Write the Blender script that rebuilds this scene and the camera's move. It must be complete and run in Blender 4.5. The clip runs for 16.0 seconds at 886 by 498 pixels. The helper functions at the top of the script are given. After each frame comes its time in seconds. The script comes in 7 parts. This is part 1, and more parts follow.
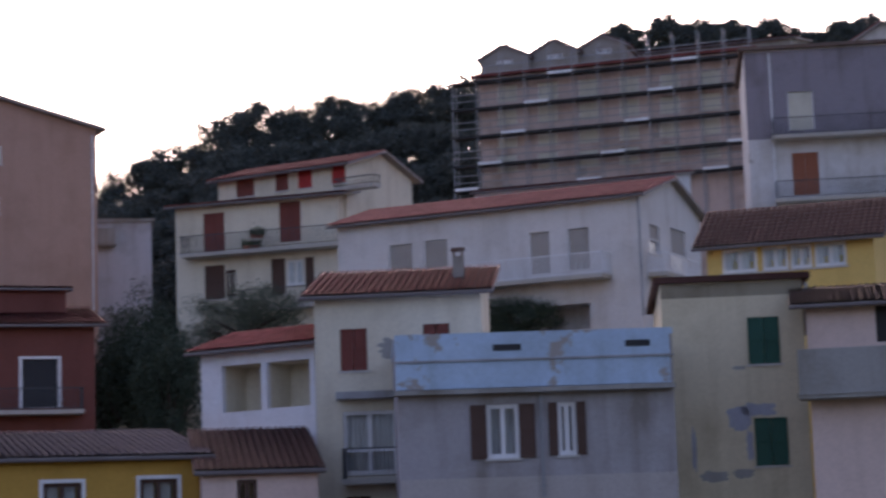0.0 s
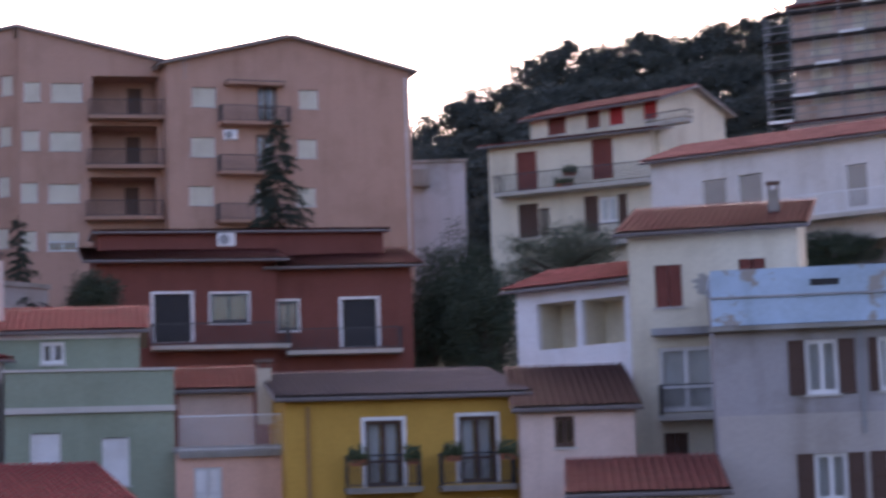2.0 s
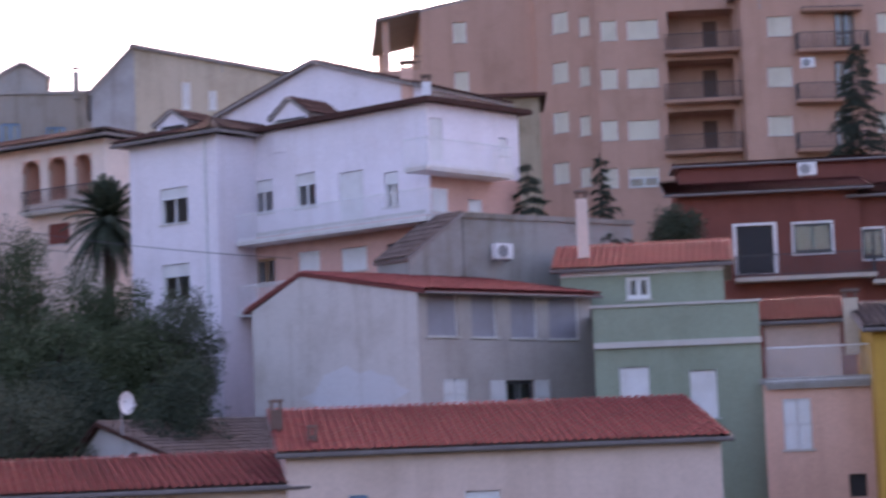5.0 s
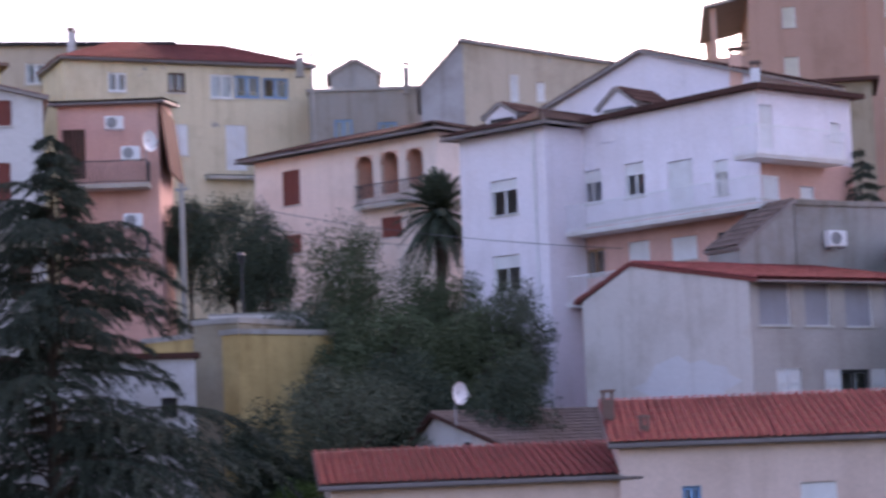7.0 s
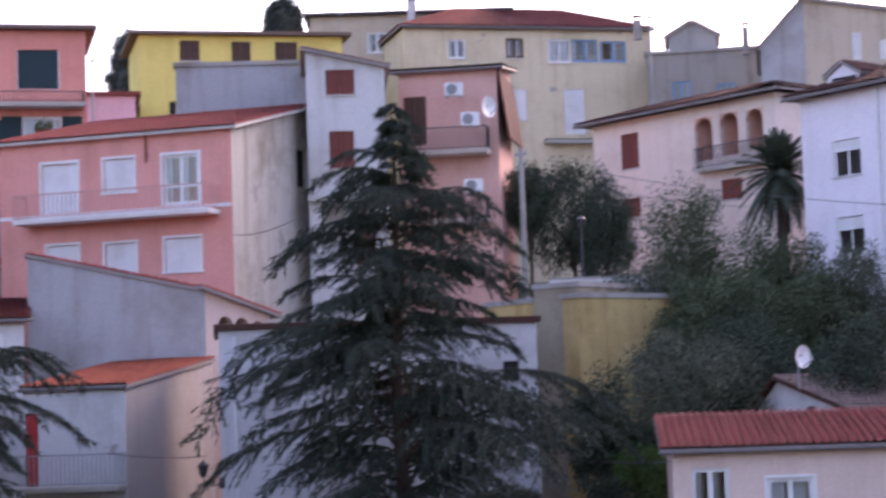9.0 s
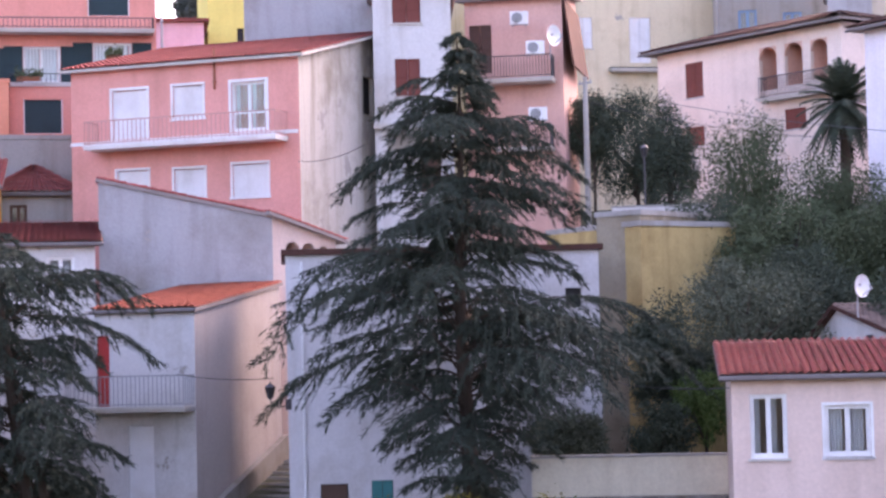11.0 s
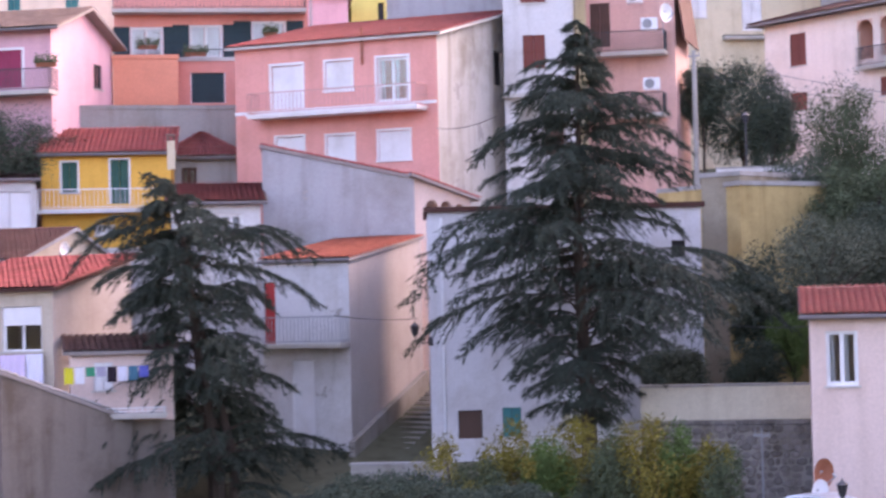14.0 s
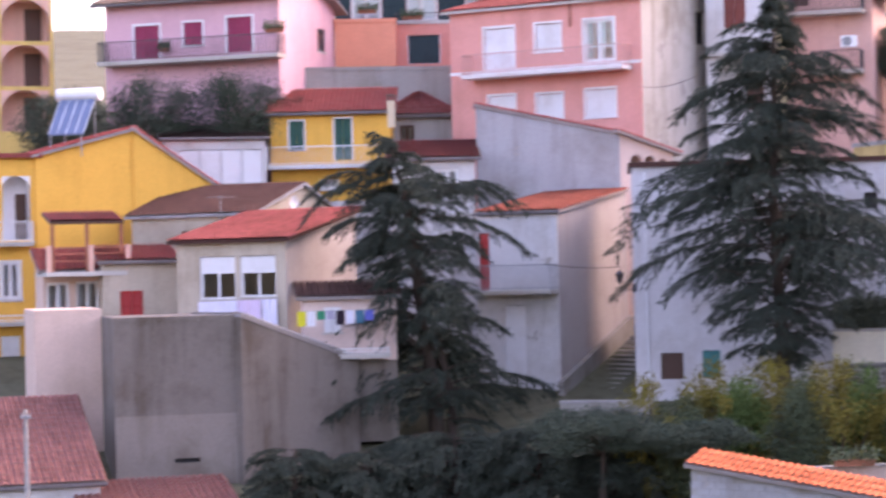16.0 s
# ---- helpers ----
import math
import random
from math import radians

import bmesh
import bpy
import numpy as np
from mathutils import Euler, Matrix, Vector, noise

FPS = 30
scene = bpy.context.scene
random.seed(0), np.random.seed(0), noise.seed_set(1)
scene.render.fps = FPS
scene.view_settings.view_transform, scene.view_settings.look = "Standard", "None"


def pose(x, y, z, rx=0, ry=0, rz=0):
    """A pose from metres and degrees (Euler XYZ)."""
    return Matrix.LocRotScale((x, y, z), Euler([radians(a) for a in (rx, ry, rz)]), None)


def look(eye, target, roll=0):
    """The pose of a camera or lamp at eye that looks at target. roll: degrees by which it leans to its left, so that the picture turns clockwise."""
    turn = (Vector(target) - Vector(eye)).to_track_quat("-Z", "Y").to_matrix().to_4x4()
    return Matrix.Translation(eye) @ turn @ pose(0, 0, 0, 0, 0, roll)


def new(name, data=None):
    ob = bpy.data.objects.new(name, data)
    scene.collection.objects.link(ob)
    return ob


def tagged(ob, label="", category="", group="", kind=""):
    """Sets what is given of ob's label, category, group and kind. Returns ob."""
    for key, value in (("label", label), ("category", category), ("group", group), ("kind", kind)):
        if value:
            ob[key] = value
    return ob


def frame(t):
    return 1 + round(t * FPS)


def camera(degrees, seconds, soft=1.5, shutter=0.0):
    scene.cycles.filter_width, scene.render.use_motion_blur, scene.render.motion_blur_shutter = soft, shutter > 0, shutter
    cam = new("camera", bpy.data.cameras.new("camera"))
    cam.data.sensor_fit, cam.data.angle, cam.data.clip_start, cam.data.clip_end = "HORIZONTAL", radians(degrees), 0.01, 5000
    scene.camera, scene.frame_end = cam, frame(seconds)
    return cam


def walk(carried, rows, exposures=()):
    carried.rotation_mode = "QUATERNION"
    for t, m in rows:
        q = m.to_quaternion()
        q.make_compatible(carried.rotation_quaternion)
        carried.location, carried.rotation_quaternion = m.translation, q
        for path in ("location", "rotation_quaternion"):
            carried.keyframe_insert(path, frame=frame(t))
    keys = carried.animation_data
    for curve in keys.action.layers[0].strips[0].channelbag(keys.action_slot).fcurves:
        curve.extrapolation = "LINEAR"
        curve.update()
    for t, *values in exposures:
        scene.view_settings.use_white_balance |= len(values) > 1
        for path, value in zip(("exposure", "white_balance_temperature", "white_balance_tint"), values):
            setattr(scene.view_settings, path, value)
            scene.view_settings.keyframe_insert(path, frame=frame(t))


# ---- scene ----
# camera: seconds, x, y, z, pitch, roll, turn (degrees)
ROWS = (
    (0, 0.000, 0.000, 10.000, 8.026, -1.956, 0.000),
    (0.5, 0.000, 0.000, 10.000, 7.815, -1.872, 1.777),
    (1, 0.000, 0.000, 10.000, 7.448, -1.857, 3.906),
    (1.5, 0.000, 0.000, 10.000, 7.025, -1.844, 6.055),
    (2, 0.000, 0.000, 10.000, 6.608, -1.891, 8.608),
    (2.5, 0.000, 0.000, 10.000, 6.349, -2.037, 11.292),
    (3, 0.000, 0.000, 10.000, 6.143, -2.179, 14.444),
    (3.5, 0.000, 0.000, 10.000, 6.006, -2.288, 17.295),
    (4, 0.000, 0.000, 10.000, 5.831, -2.160, 19.895),
    (4.2, 0.000, 0.000, 10.000, 5.748, -2.177, 20.813),
    (6.3, 0.000, 0.000, 10.000, 5.098, -2.199, 30.286),
    (6.5, 0.000, 0.000, 10.000, 5.178, -2.170, 31.175),
    (7, 0.000, 0.000, 10.000, 5.420, -2.164, 33.405),
    (7.5, 0.000, 0.000, 10.000, 5.557, -2.208, 35.682),
    (8, 0.000, 0.000, 10.000, 5.504, -2.235, 38.407),
    (8.5, 0.000, 0.000, 10.000, 5.234, -2.124, 40.806),
    (9, 0.000, 0.000, 10.000, 4.755, -1.886, 42.662),
    (9.5, 0.000, 0.000, 10.000, 4.210, -1.643, 43.821),
    (11.8, 2.141, -2.164, 9.874, 2.365, -1.229, 44.693),
    (12, 2.657, -2.682, 9.845, 2.321, -1.186, 44.897),
    (12.5, 4.059, -4.064, 9.771, 2.148, -1.100, 45.405),
    (13, 5.448, -5.397, 9.703, 2.003, -1.147, 46.179),
    (13.5, 6.939, -6.786, 9.638, 1.843, -1.221, 47.041),
    (14, 8.505, -8.195, 9.578, 1.632, -1.311, 48.016),
    (14.5, 9.935, -9.436, 9.534, 1.342, -1.381, 49.035),
    (15, 11.602, -10.818, 9.496, 0.995, -1.470, 50.350),
    (15.5, 13.005, -11.920, 9.474, 0.694, -1.630, 51.846),
    (16, 12.978, -11.900, 9.475, 0.436, -1.328, 53.699),
)
cam = camera(23.702, 16.0, soft=2.6, shutter=0.75)
EXPOSURES = ((0.0, 0.72, 6500, 35), (2.0, 1.36, 6500, 37), (2.5, 1.84, 6500, 38), (3.0, 1.76, 6500, 38), (3.5, 1.66, 6600, 38), (4.0, 1.66, 6600, 38), (6.5, 1.83, 6700, 38), (7.5, 1.74, 6700, 38), (8.5, 1.55, 6600, 38), (9.0, 2.0, 6700, 39), (9.5, 2.25, 6800, 39), (12.0, 2.86, 7100, 43), (14.0, 2.76, 7100, 43), (16.0, 2.73, 7300, 43))
walk(cam, [(t, pose(x, y, z) @ pose(0, 0, 0, 0, 0, turn) @ pose(0, 0, 0, 90 + pitch) @ pose(0, 0, 0, 0, 0, roll))
           for t, x, y, z, pitch, roll, turn in ROWS], EXPOSURES)

# ---- daylight: the sun is low behind the hill, under thin cloud ----
SUN_TURN, SUN_UP = radians(-2), radians(30)
world = bpy.data.worlds.new("world")
world.use_nodes = True
scene.world = world
nt = world.node_tree
sky = nt.nodes.new("ShaderNodeTexSky")
sky.sky_type = "NISHITA"
sky.sun_disc = False
sky.sun_elevation, sky.sun_rotation = SUN_UP, SUN_TURN
sky.air_density, sky.dust_density, sky.ozone_density = 1.0, 3.0, 1.0
nt.nodes["Background"].inputs["Strength"].default_value = 0.15
nt.links.new(sky.outputs[0], nt.nodes["Background"].inputs["Color"])
sun = new("sun", bpy.data.lights.new("sun", "SUN"))
sun.data.energy, sun.data.angle, sun.data.color = 0.22, radians(60), (1.0, 0.98, 0.95)
sun.matrix_world = look((0, 0, 60), (-50 * math.sin(SUN_TURN), -50 * math.cos(SUN_TURN), 60 - 50 * math.tan(SUN_UP)))

# ---- materials ----
MATS = {}


def nodes_of(name):
    m = bpy.data.materials.new(name)
    m.use_nodes = True
    return m, m.node_tree, m.node_tree.nodes["Principled BSDF"]


def shade(name, color, rough=0.85, wear=0.35, grain=14.0, patch=0.45, bump=0.15, metal=0.0, vary=0.0, stain=(0.62, 0.58, 0.52), peel=0.0):
    """A weathered surface: wide patches, streaks that run down, fine grain and relief; vary: from piece to piece."""
    if name in MATS:
        return MATS[name]
    m, t, b = nodes_of(name)
    n, l = t.nodes, t.links
    geo = n.new("ShaderNodeNewGeometry")
    big = n.new("ShaderNodeTexNoise")
    big.inputs["Scale"].default_value, big.inputs["Detail"].default_value, big.inputs["Roughness"].default_value = patch, 6, 0.62
    l.new(geo.outputs["Position"], big.inputs["Vector"])
    run = n.new("ShaderNodeMapping")
    run.inputs["Scale"].default_value = (1.6, 1.6, 0.16)
    l.new(geo.outputs["Position"], run.inputs["Vector"])
    streak = n.new("ShaderNodeTexNoise")
    streak.inputs["Scale"].default_value, streak.inputs["Detail"].default_value = 1.0, 5
    l.new(run.outputs[0], streak.inputs["Vector"])
    fine = n.new("ShaderNodeTexNoise")
    fine.inputs["Scale"].default_value, fine.inputs["Detail"].default_value = grain, 3
    l.new(geo.outputs["Position"], fine.inputs["Vector"])
    ramp = n.new("ShaderNodeMapRange")
    ramp.inputs["From Min"].default_value, ramp.inputs["From Max"].default_value = 0.48, 0.72
    l.new(big.outputs["Fac"], ramp.inputs["Value"])
    ramp2 = n.new("ShaderNodeMapRange")
    ramp2.inputs["From Min"].default_value, ramp2.inputs["From Max"].default_value = 0.5, 0.75
    l.new(streak.outputs["Fac"], ramp2.inputs["Value"])
    add = n.new("ShaderNodeMath")
    add.operation = "MULTIPLY_ADD"
    add.inputs[1].default_value = 0.7
    l.new(ramp2.outputs[0], add.inputs[0])
    l.new(ramp.outputs[0], add.inputs[2])
    amount = n.new("ShaderNodeMath")
    amount.operation = "MULTIPLY"
    amount.inputs[1].default_value = wear * 1.3
    amount.use_clamp = True
    l.new(add.outputs[0], amount.inputs[0])
    mix = n.new("ShaderNodeMix")
    mix.data_type = "RGBA"
    mix.inputs["A"].default_value = (*color, 1)
    mix.inputs["B"].default_value = (color[0] * stain[0], color[1] * stain[1], color[2] * stain[2], 1)
    l.new(amount.outputs[0], mix.inputs["Factor"])
    tone = n.new("ShaderNodeMapRange")
    tone.inputs["To Min"].default_value, tone.inputs["To Max"].default_value = 0.86, 1.12
    l.new(fine.outputs["Fac"], tone.inputs["Value"])
    hsv = n.new("ShaderNodeHueSaturation")
    l.new(mix.outputs["Result"], hsv.inputs["Color"])
    if vary:
        each = n.new("ShaderNodeMath")
        each.operation = "MULTIPLY_ADD"
        each.inputs[1].default_value, each.inputs[2].default_value = vary, -vary / 2
        own = n.new("ShaderNodeObjectInfo")
        both = n.new("ShaderNodeMath")
        l.new(geo.outputs["Random Per Island"], both.inputs[0])
        l.new(own.outputs["Random"], both.inputs[1])
        part_of = n.new("ShaderNodeMath")
        part_of.operation = "FRACT"
        l.new(both.outputs[0], part_of.inputs[0])
        l.new(part_of.outputs[0], each.inputs[0])
        plus = n.new("ShaderNodeMath")
        l.new(tone.outputs[0], plus.inputs[0])
        l.new(each.outputs[0], plus.inputs[1])
        l.new(plus.outputs[0], hsv.inputs["Value"])
    else:
        l.new(tone.outputs[0], hsv.inputs["Value"])
    if peel:
        # bare plaster where the paint has come off
        spot = n.new("ShaderNodeTexNoise")
        spot.inputs["Scale"].default_value, spot.inputs["Detail"].default_value, spot.inputs["Roughness"].default_value = 0.55, 8, 0.6
        l.new(geo.outputs["Position"], spot.inputs["Vector"])
        edge = n.new("ShaderNodeMapRange")
        edge.inputs["From Min"].default_value, edge.inputs["From Max"].default_value = 0.715 - peel, 0.745 - peel
        l.new(spot.outputs["Fac"], edge.inputs["Value"])
        bare = n.new("ShaderNodeMix")
        bare.data_type = "RGBA"
        bare.inputs["B"].default_value = (0.34, 0.31, 0.28, 1)
        l.new(hsv.outputs[0], bare.inputs["A"])
        l.new(edge.outputs[0], bare.inputs["Factor"])
        l.new(bare.outputs["Result"], b.inputs["Base Color"])
    else:
        l.new(hsv.outputs[0], b.inputs["Base Color"])
    b.inputs["Roughness"].default_value, b.inputs["Metallic"].default_value = rough, metal
    b.inputs["Specular IOR Level"].default_value = 0.2 if rough > 0.8 else 0.5
    rel = n.new("ShaderNodeBump")
    rel.inputs["Strength"].default_value, rel.inputs["Distance"].default_value = bump, 0.05
    l.new(fine.outputs["Fac"], rel.inputs["Height"])
    l.new(rel.outputs[0], b.inputs["Normal"])
    MATS[name] = m
    return m


def glass():
    if "glass" not in MATS:
        m, t, b = nodes_of("glass")
        b.inputs["Base Color"].default_value = (0.9, 0.95, 0.95, 1)
        b.inputs["Roughness"].default_value = 0.03
        b.inputs["Transmission Weight"].default_value = 1.0
        MATS["glass"] = m
    return MATS["glass"]


WALLS = {  # paint and render: colour, wear
    "cream": ((0.62, 0.54, 0.38), 0.5), "pale_cream": ((0.66, 0.60, 0.47), 0.4), "white": ((0.74, 0.74, 0.76), 0.3),
    "old_white": ((0.58, 0.57, 0.56), 0.6), "grey": ((0.36, 0.36, 0.37), 0.6), "concrete": ((0.33, 0.32, 0.30), 0.7),
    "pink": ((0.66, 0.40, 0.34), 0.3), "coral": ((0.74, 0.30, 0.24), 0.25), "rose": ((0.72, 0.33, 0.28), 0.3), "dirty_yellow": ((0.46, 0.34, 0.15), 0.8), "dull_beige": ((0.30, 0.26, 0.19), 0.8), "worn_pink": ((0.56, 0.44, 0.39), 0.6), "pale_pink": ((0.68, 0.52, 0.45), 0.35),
    "orange_brown": ((0.45, 0.28, 0.215), 0.3), "dark_red": ((0.19, 0.07, 0.055), 0.4), "ochre": ((0.52, 0.30, 0.065), 0.25),
    "yellow": ((0.66, 0.46, 0.15), 0.3), "lemon": ((0.72, 0.60, 0.18), 0.25), "amber": ((0.78, 0.42, 0.08), 0.25),
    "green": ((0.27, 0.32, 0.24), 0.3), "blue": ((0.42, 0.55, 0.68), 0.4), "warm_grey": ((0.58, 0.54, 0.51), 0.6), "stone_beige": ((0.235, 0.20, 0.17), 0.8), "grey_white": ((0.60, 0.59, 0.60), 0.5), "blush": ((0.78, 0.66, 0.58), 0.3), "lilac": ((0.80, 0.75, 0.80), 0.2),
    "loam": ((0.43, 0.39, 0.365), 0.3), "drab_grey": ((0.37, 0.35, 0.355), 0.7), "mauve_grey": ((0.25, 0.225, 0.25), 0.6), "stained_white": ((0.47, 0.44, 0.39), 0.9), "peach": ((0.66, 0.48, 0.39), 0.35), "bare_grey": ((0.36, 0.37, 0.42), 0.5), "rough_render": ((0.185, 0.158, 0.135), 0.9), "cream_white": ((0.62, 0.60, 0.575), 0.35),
    "mauve": ((0.68, 0.40, 0.44), 0.25), "stone": ((0.30, 0.28, 0.25), 0.8), "bright_orange": ((0.80, 0.32, 0.20), 0.2),
    "beige": ((0.48, 0.41, 0.32), 0.5), "grey_blue": ((0.46, 0.47, 0.50), 0.6), "salmon": ((0.68, 0.42, 0.33), 0.3),
}
PEEL = {"drab_grey": 0.05, "stained_white": 0.1, "warm_grey": 0.02, "grey_white": 0.03, "blue": 0.1, "cream": 0.06, "old_white": 0.07, "grey_blue": 0.05, "pale_cream": 0.03, "dirty_yellow": 0.06, "worn_pink": 0.08, "concrete": 0.05, "grey": 0.04}
PAINT = {  # joinery, metal, tiles
    "white_paint": (0.75, 0.75, 0.75), "red_wood": (0.19, 0.045, 0.03), "brown_wood": (0.09, 0.045, 0.03), "dark": (0.02, 0.02, 0.022),
    "green_wood": (0.015, 0.09, 0.06), "red_paint": (0.42, 0.03, 0.025), "magenta_wood": (0.32, 0.03, 0.08), "cream_slat": (0.58, 0.55, 0.45),
    "drab_slat": (0.34, 0.31, 0.275), "grey_slat": (0.30, 0.29, 0.32), "white_slat": (0.70, 0.70, 0.70), "grey_metal": (0.28, 0.29, 0.30), "dark_metal": (0.04, 0.04, 0.045), "blue_wood": (0.15, 0.29, 0.47),
    "tan_wood": (0.30, 0.17, 0.08), "dark_green": (0.01, 0.035, 0.04), "coral_metal": (0.52, 0.26, 0.22), "solar_blue": (0.12, 0.16, 0.26), "teal": (0.02, 0.20, 0.20), "curtain": (0.62, 0.62, 0.64),
    "white_metal": (0.72, 0.73, 0.74), "pale_stone": (0.50, 0.48, 0.44), "gutter_metal": (0.13, 0.105, 0.10), "eave_board": (0.27, 0.235, 0.22), "rust": (0.30, 0.10, 0.05),
}
TILES = {"red_tile": (0.27, 0.062, 0.055), "dull_red_tile": (0.20, 0.058, 0.05), "brown_tile": (0.085, 0.04, 0.032), "old_tile": (0.17, 0.12, 0.10),
         "patched_tile": (0.26, 0.11, 0.09), "grey_tile": (0.15, 0.135, 0.16), "orange_tile": (0.58, 0.15, 0.06), "terracotta": (0.34, 0.095, 0.06), "pink_tile": (0.36, 0.13, 0.11)}


def mat(name):
    if name in WALLS:
        c, w = WALLS[name]
        return shade("wall_" + name, c, 0.9, w, 9.0, 0.35, 0.2, peel=PEEL.get(name, 0.0))
    if name in TILES:
        return shade(name, TILES[name], 0.9, 0.5, 6.0, 0.5, 0.3, vary=0.3)
    if name == "glass":
        return glass()
    metal = 0.0
    return shade(name, PAINT[name], 0.5 if "metal" in name else 0.7, 0.3, 20.0, 0.8, 0.05, metal)


# ---- mesh helpers ----
def part(name, bm, material, parent=None, label=""):
    """Links a bmesh as one mesh object, under a thing or a part."""
    me = bpy.data.meshes.new(name)
    bm.to_mesh(me)
    bm.free()
    me.materials.append(mat(material) if isinstance(material, str) else material)
    ob = new(name, me)
    if parent:
        ob.parent = parent
    if label:
        tagged(ob, label)
    return ob


def thing(name, m, label, category, group="", kind=""):
    ob = new(name)
    ob.matrix_world = m
    return tagged(ob, label, category, group, kind)


def box(bm, x0, y0, z0, x1, y1, z1, f=None):
    """A box between two corners; f maps its points."""
    vs = [Vector((x, y, z)) for z in (z0, z1) for y in (y0, y1) for x in (x0, x1)]
    vs = [bm.verts.new(f(v) if f else v) for v in vs]
    for q in ((0, 2, 3, 1), (4, 5, 7, 6), (0, 1, 5, 4), (2, 6, 7, 3), (0, 4, 6, 2), (1, 3, 7, 5)):
        bm.faces.new([vs[i] for i in q])


def tube(bm, a, b, r0, r1=None, n=8, cap=True):
    """A tapered round bar from a to b."""
    a, b = Vector(a), Vector(b)
    r1 = r0 if r1 is None else r1
    w = (b - a).normalized()
    u = w.orthogonal().normalized()
    v = w.cross(u)
    ring = [[bm.verts.new(p + (u * math.cos(2 * math.pi * i / n) + v * math.sin(2 * math.pi * i / n)) * r) for i in range(n)] for p, r in ((a, r0), (b, r1))]
    for i in range(n):
        bm.faces.new((ring[0][i], ring[0][(i + 1) % n], ring[1][(i + 1) % n], ring[1][i]))
    if cap:
        bm.faces.new(ring[0][::-1])
        bm.faces.new(ring[1])


def frame_of(side, w, d):
    """Maps (along, inward, up) of one side of a house to the house's own axes."""
    if side == "front":
        return lambda p: Vector((p[0], p[1], p[2]))
    if side == "back":
        return lambda p: Vector((p[0], d - p[1], p[2]))
    if side == "left":
        return lambda p: Vector((p[1], p[0], p[2]))
    return lambda p: Vector((w - p[1], p[0], p[2]))


def panel(bm, f, width, height, holes, top=(), deep=0.22):
    """A wall sheet with openings that go in by deep; top: the points of its outline above height, from right to left."""
    us = sorted({0.0, width, *[h[0] for h in holes], *[h[0] + h[2] for h in holes]})
    vs = sorted({0.0, height, *[h[1] for h in holes], *[h[1] + h[3] for h in holes]})
    us = [u for u in us if 0 <= u <= width]
    vs = [v for v in vs if 0 <= v <= height]
    grid = {}

    def at(u, v):
        if (u, v) not in grid:
            grid[u, v] = bm.verts.new(f((u, 0, v)))
        return grid[u, v]

    for i in range(len(us) - 1):
        for j in range(len(vs) - 1):
            mu, mv = (us[i] + us[i + 1]) / 2, (vs[j] + vs[j + 1]) / 2
            if any(h[0] < mu < h[0] + h[2] and h[1] < mv < h[1] + h[3] for h in holes):
                continue
            bm.faces.new((at(us[i], vs[j]), at(us[i + 1], vs[j]), at(us[i + 1], vs[j + 1]), at(us[i], vs[j + 1])))
    if top:
        bm.faces.new([at(u, height) for u in us] + [bm.verts.new(f((u, 0, v))) for u, v in top])
    for u, v, w, h in holes:
        c = ((u, v), (u + w, v), (u + w, v + h), (u, v + h))
        inner = [bm.verts.new(f((p[0], deep, p[1]))) for p in c]
        for k in range(4):
            a, b = c[k], c[(k + 1) % 4]
            bm.faces.new((at(*a), at(*b), inner[(k + 1) % 4], inner[k]))


def coat(house, f, u, v, w, h, color, holes):
    """A thin coat of another paint on part of a wall, cut out round the openings."""
    us = sorted({u, u + w, *[c for k in holes for c in (k[0], k[0] + k[2]) if u < c < u + w]})
    vs = sorted({v, v + h, *[c for k in holes for c in (k[1], k[1] + k[3]) if v < c < v + h]})
    bm = bmesh.new()
    for a, b in zip(us, us[1:]):
        for c, d in zip(vs, vs[1:]):
            if not any(k[0] < (a + b) / 2 < k[0] + k[2] and k[1] < (c + d) / 2 < k[1] + k[3] for k in holes):
                bm.faces.new([bm.verts.new(f((p, -0.006, q))) for p, q in ((a, c), (b, c), (b, d), (a, d))])
    part("wall_paint", bm, color, house)


def slats(bm, f, x0, x1, z0, z1, y, step, tilt=0.02):
    """Sloping slats one above the other."""
    n = max(2, int((z1 - z0) / step))
    s = (z1 - z0) / n
    rows = []
    for i in range(n):
        z = z0 + i * s
        for yy, zz in ((y - tilt, z), (y, z + s * 0.96)):
            rows.append((bm.verts.new(f((x0, yy, zz))), bm.verts.new(f((x1, yy, zz)))))
    for p, q in zip(rows, rows[1:]):
        bm.faces.new((p[0], p[1], q[1], q[0]))


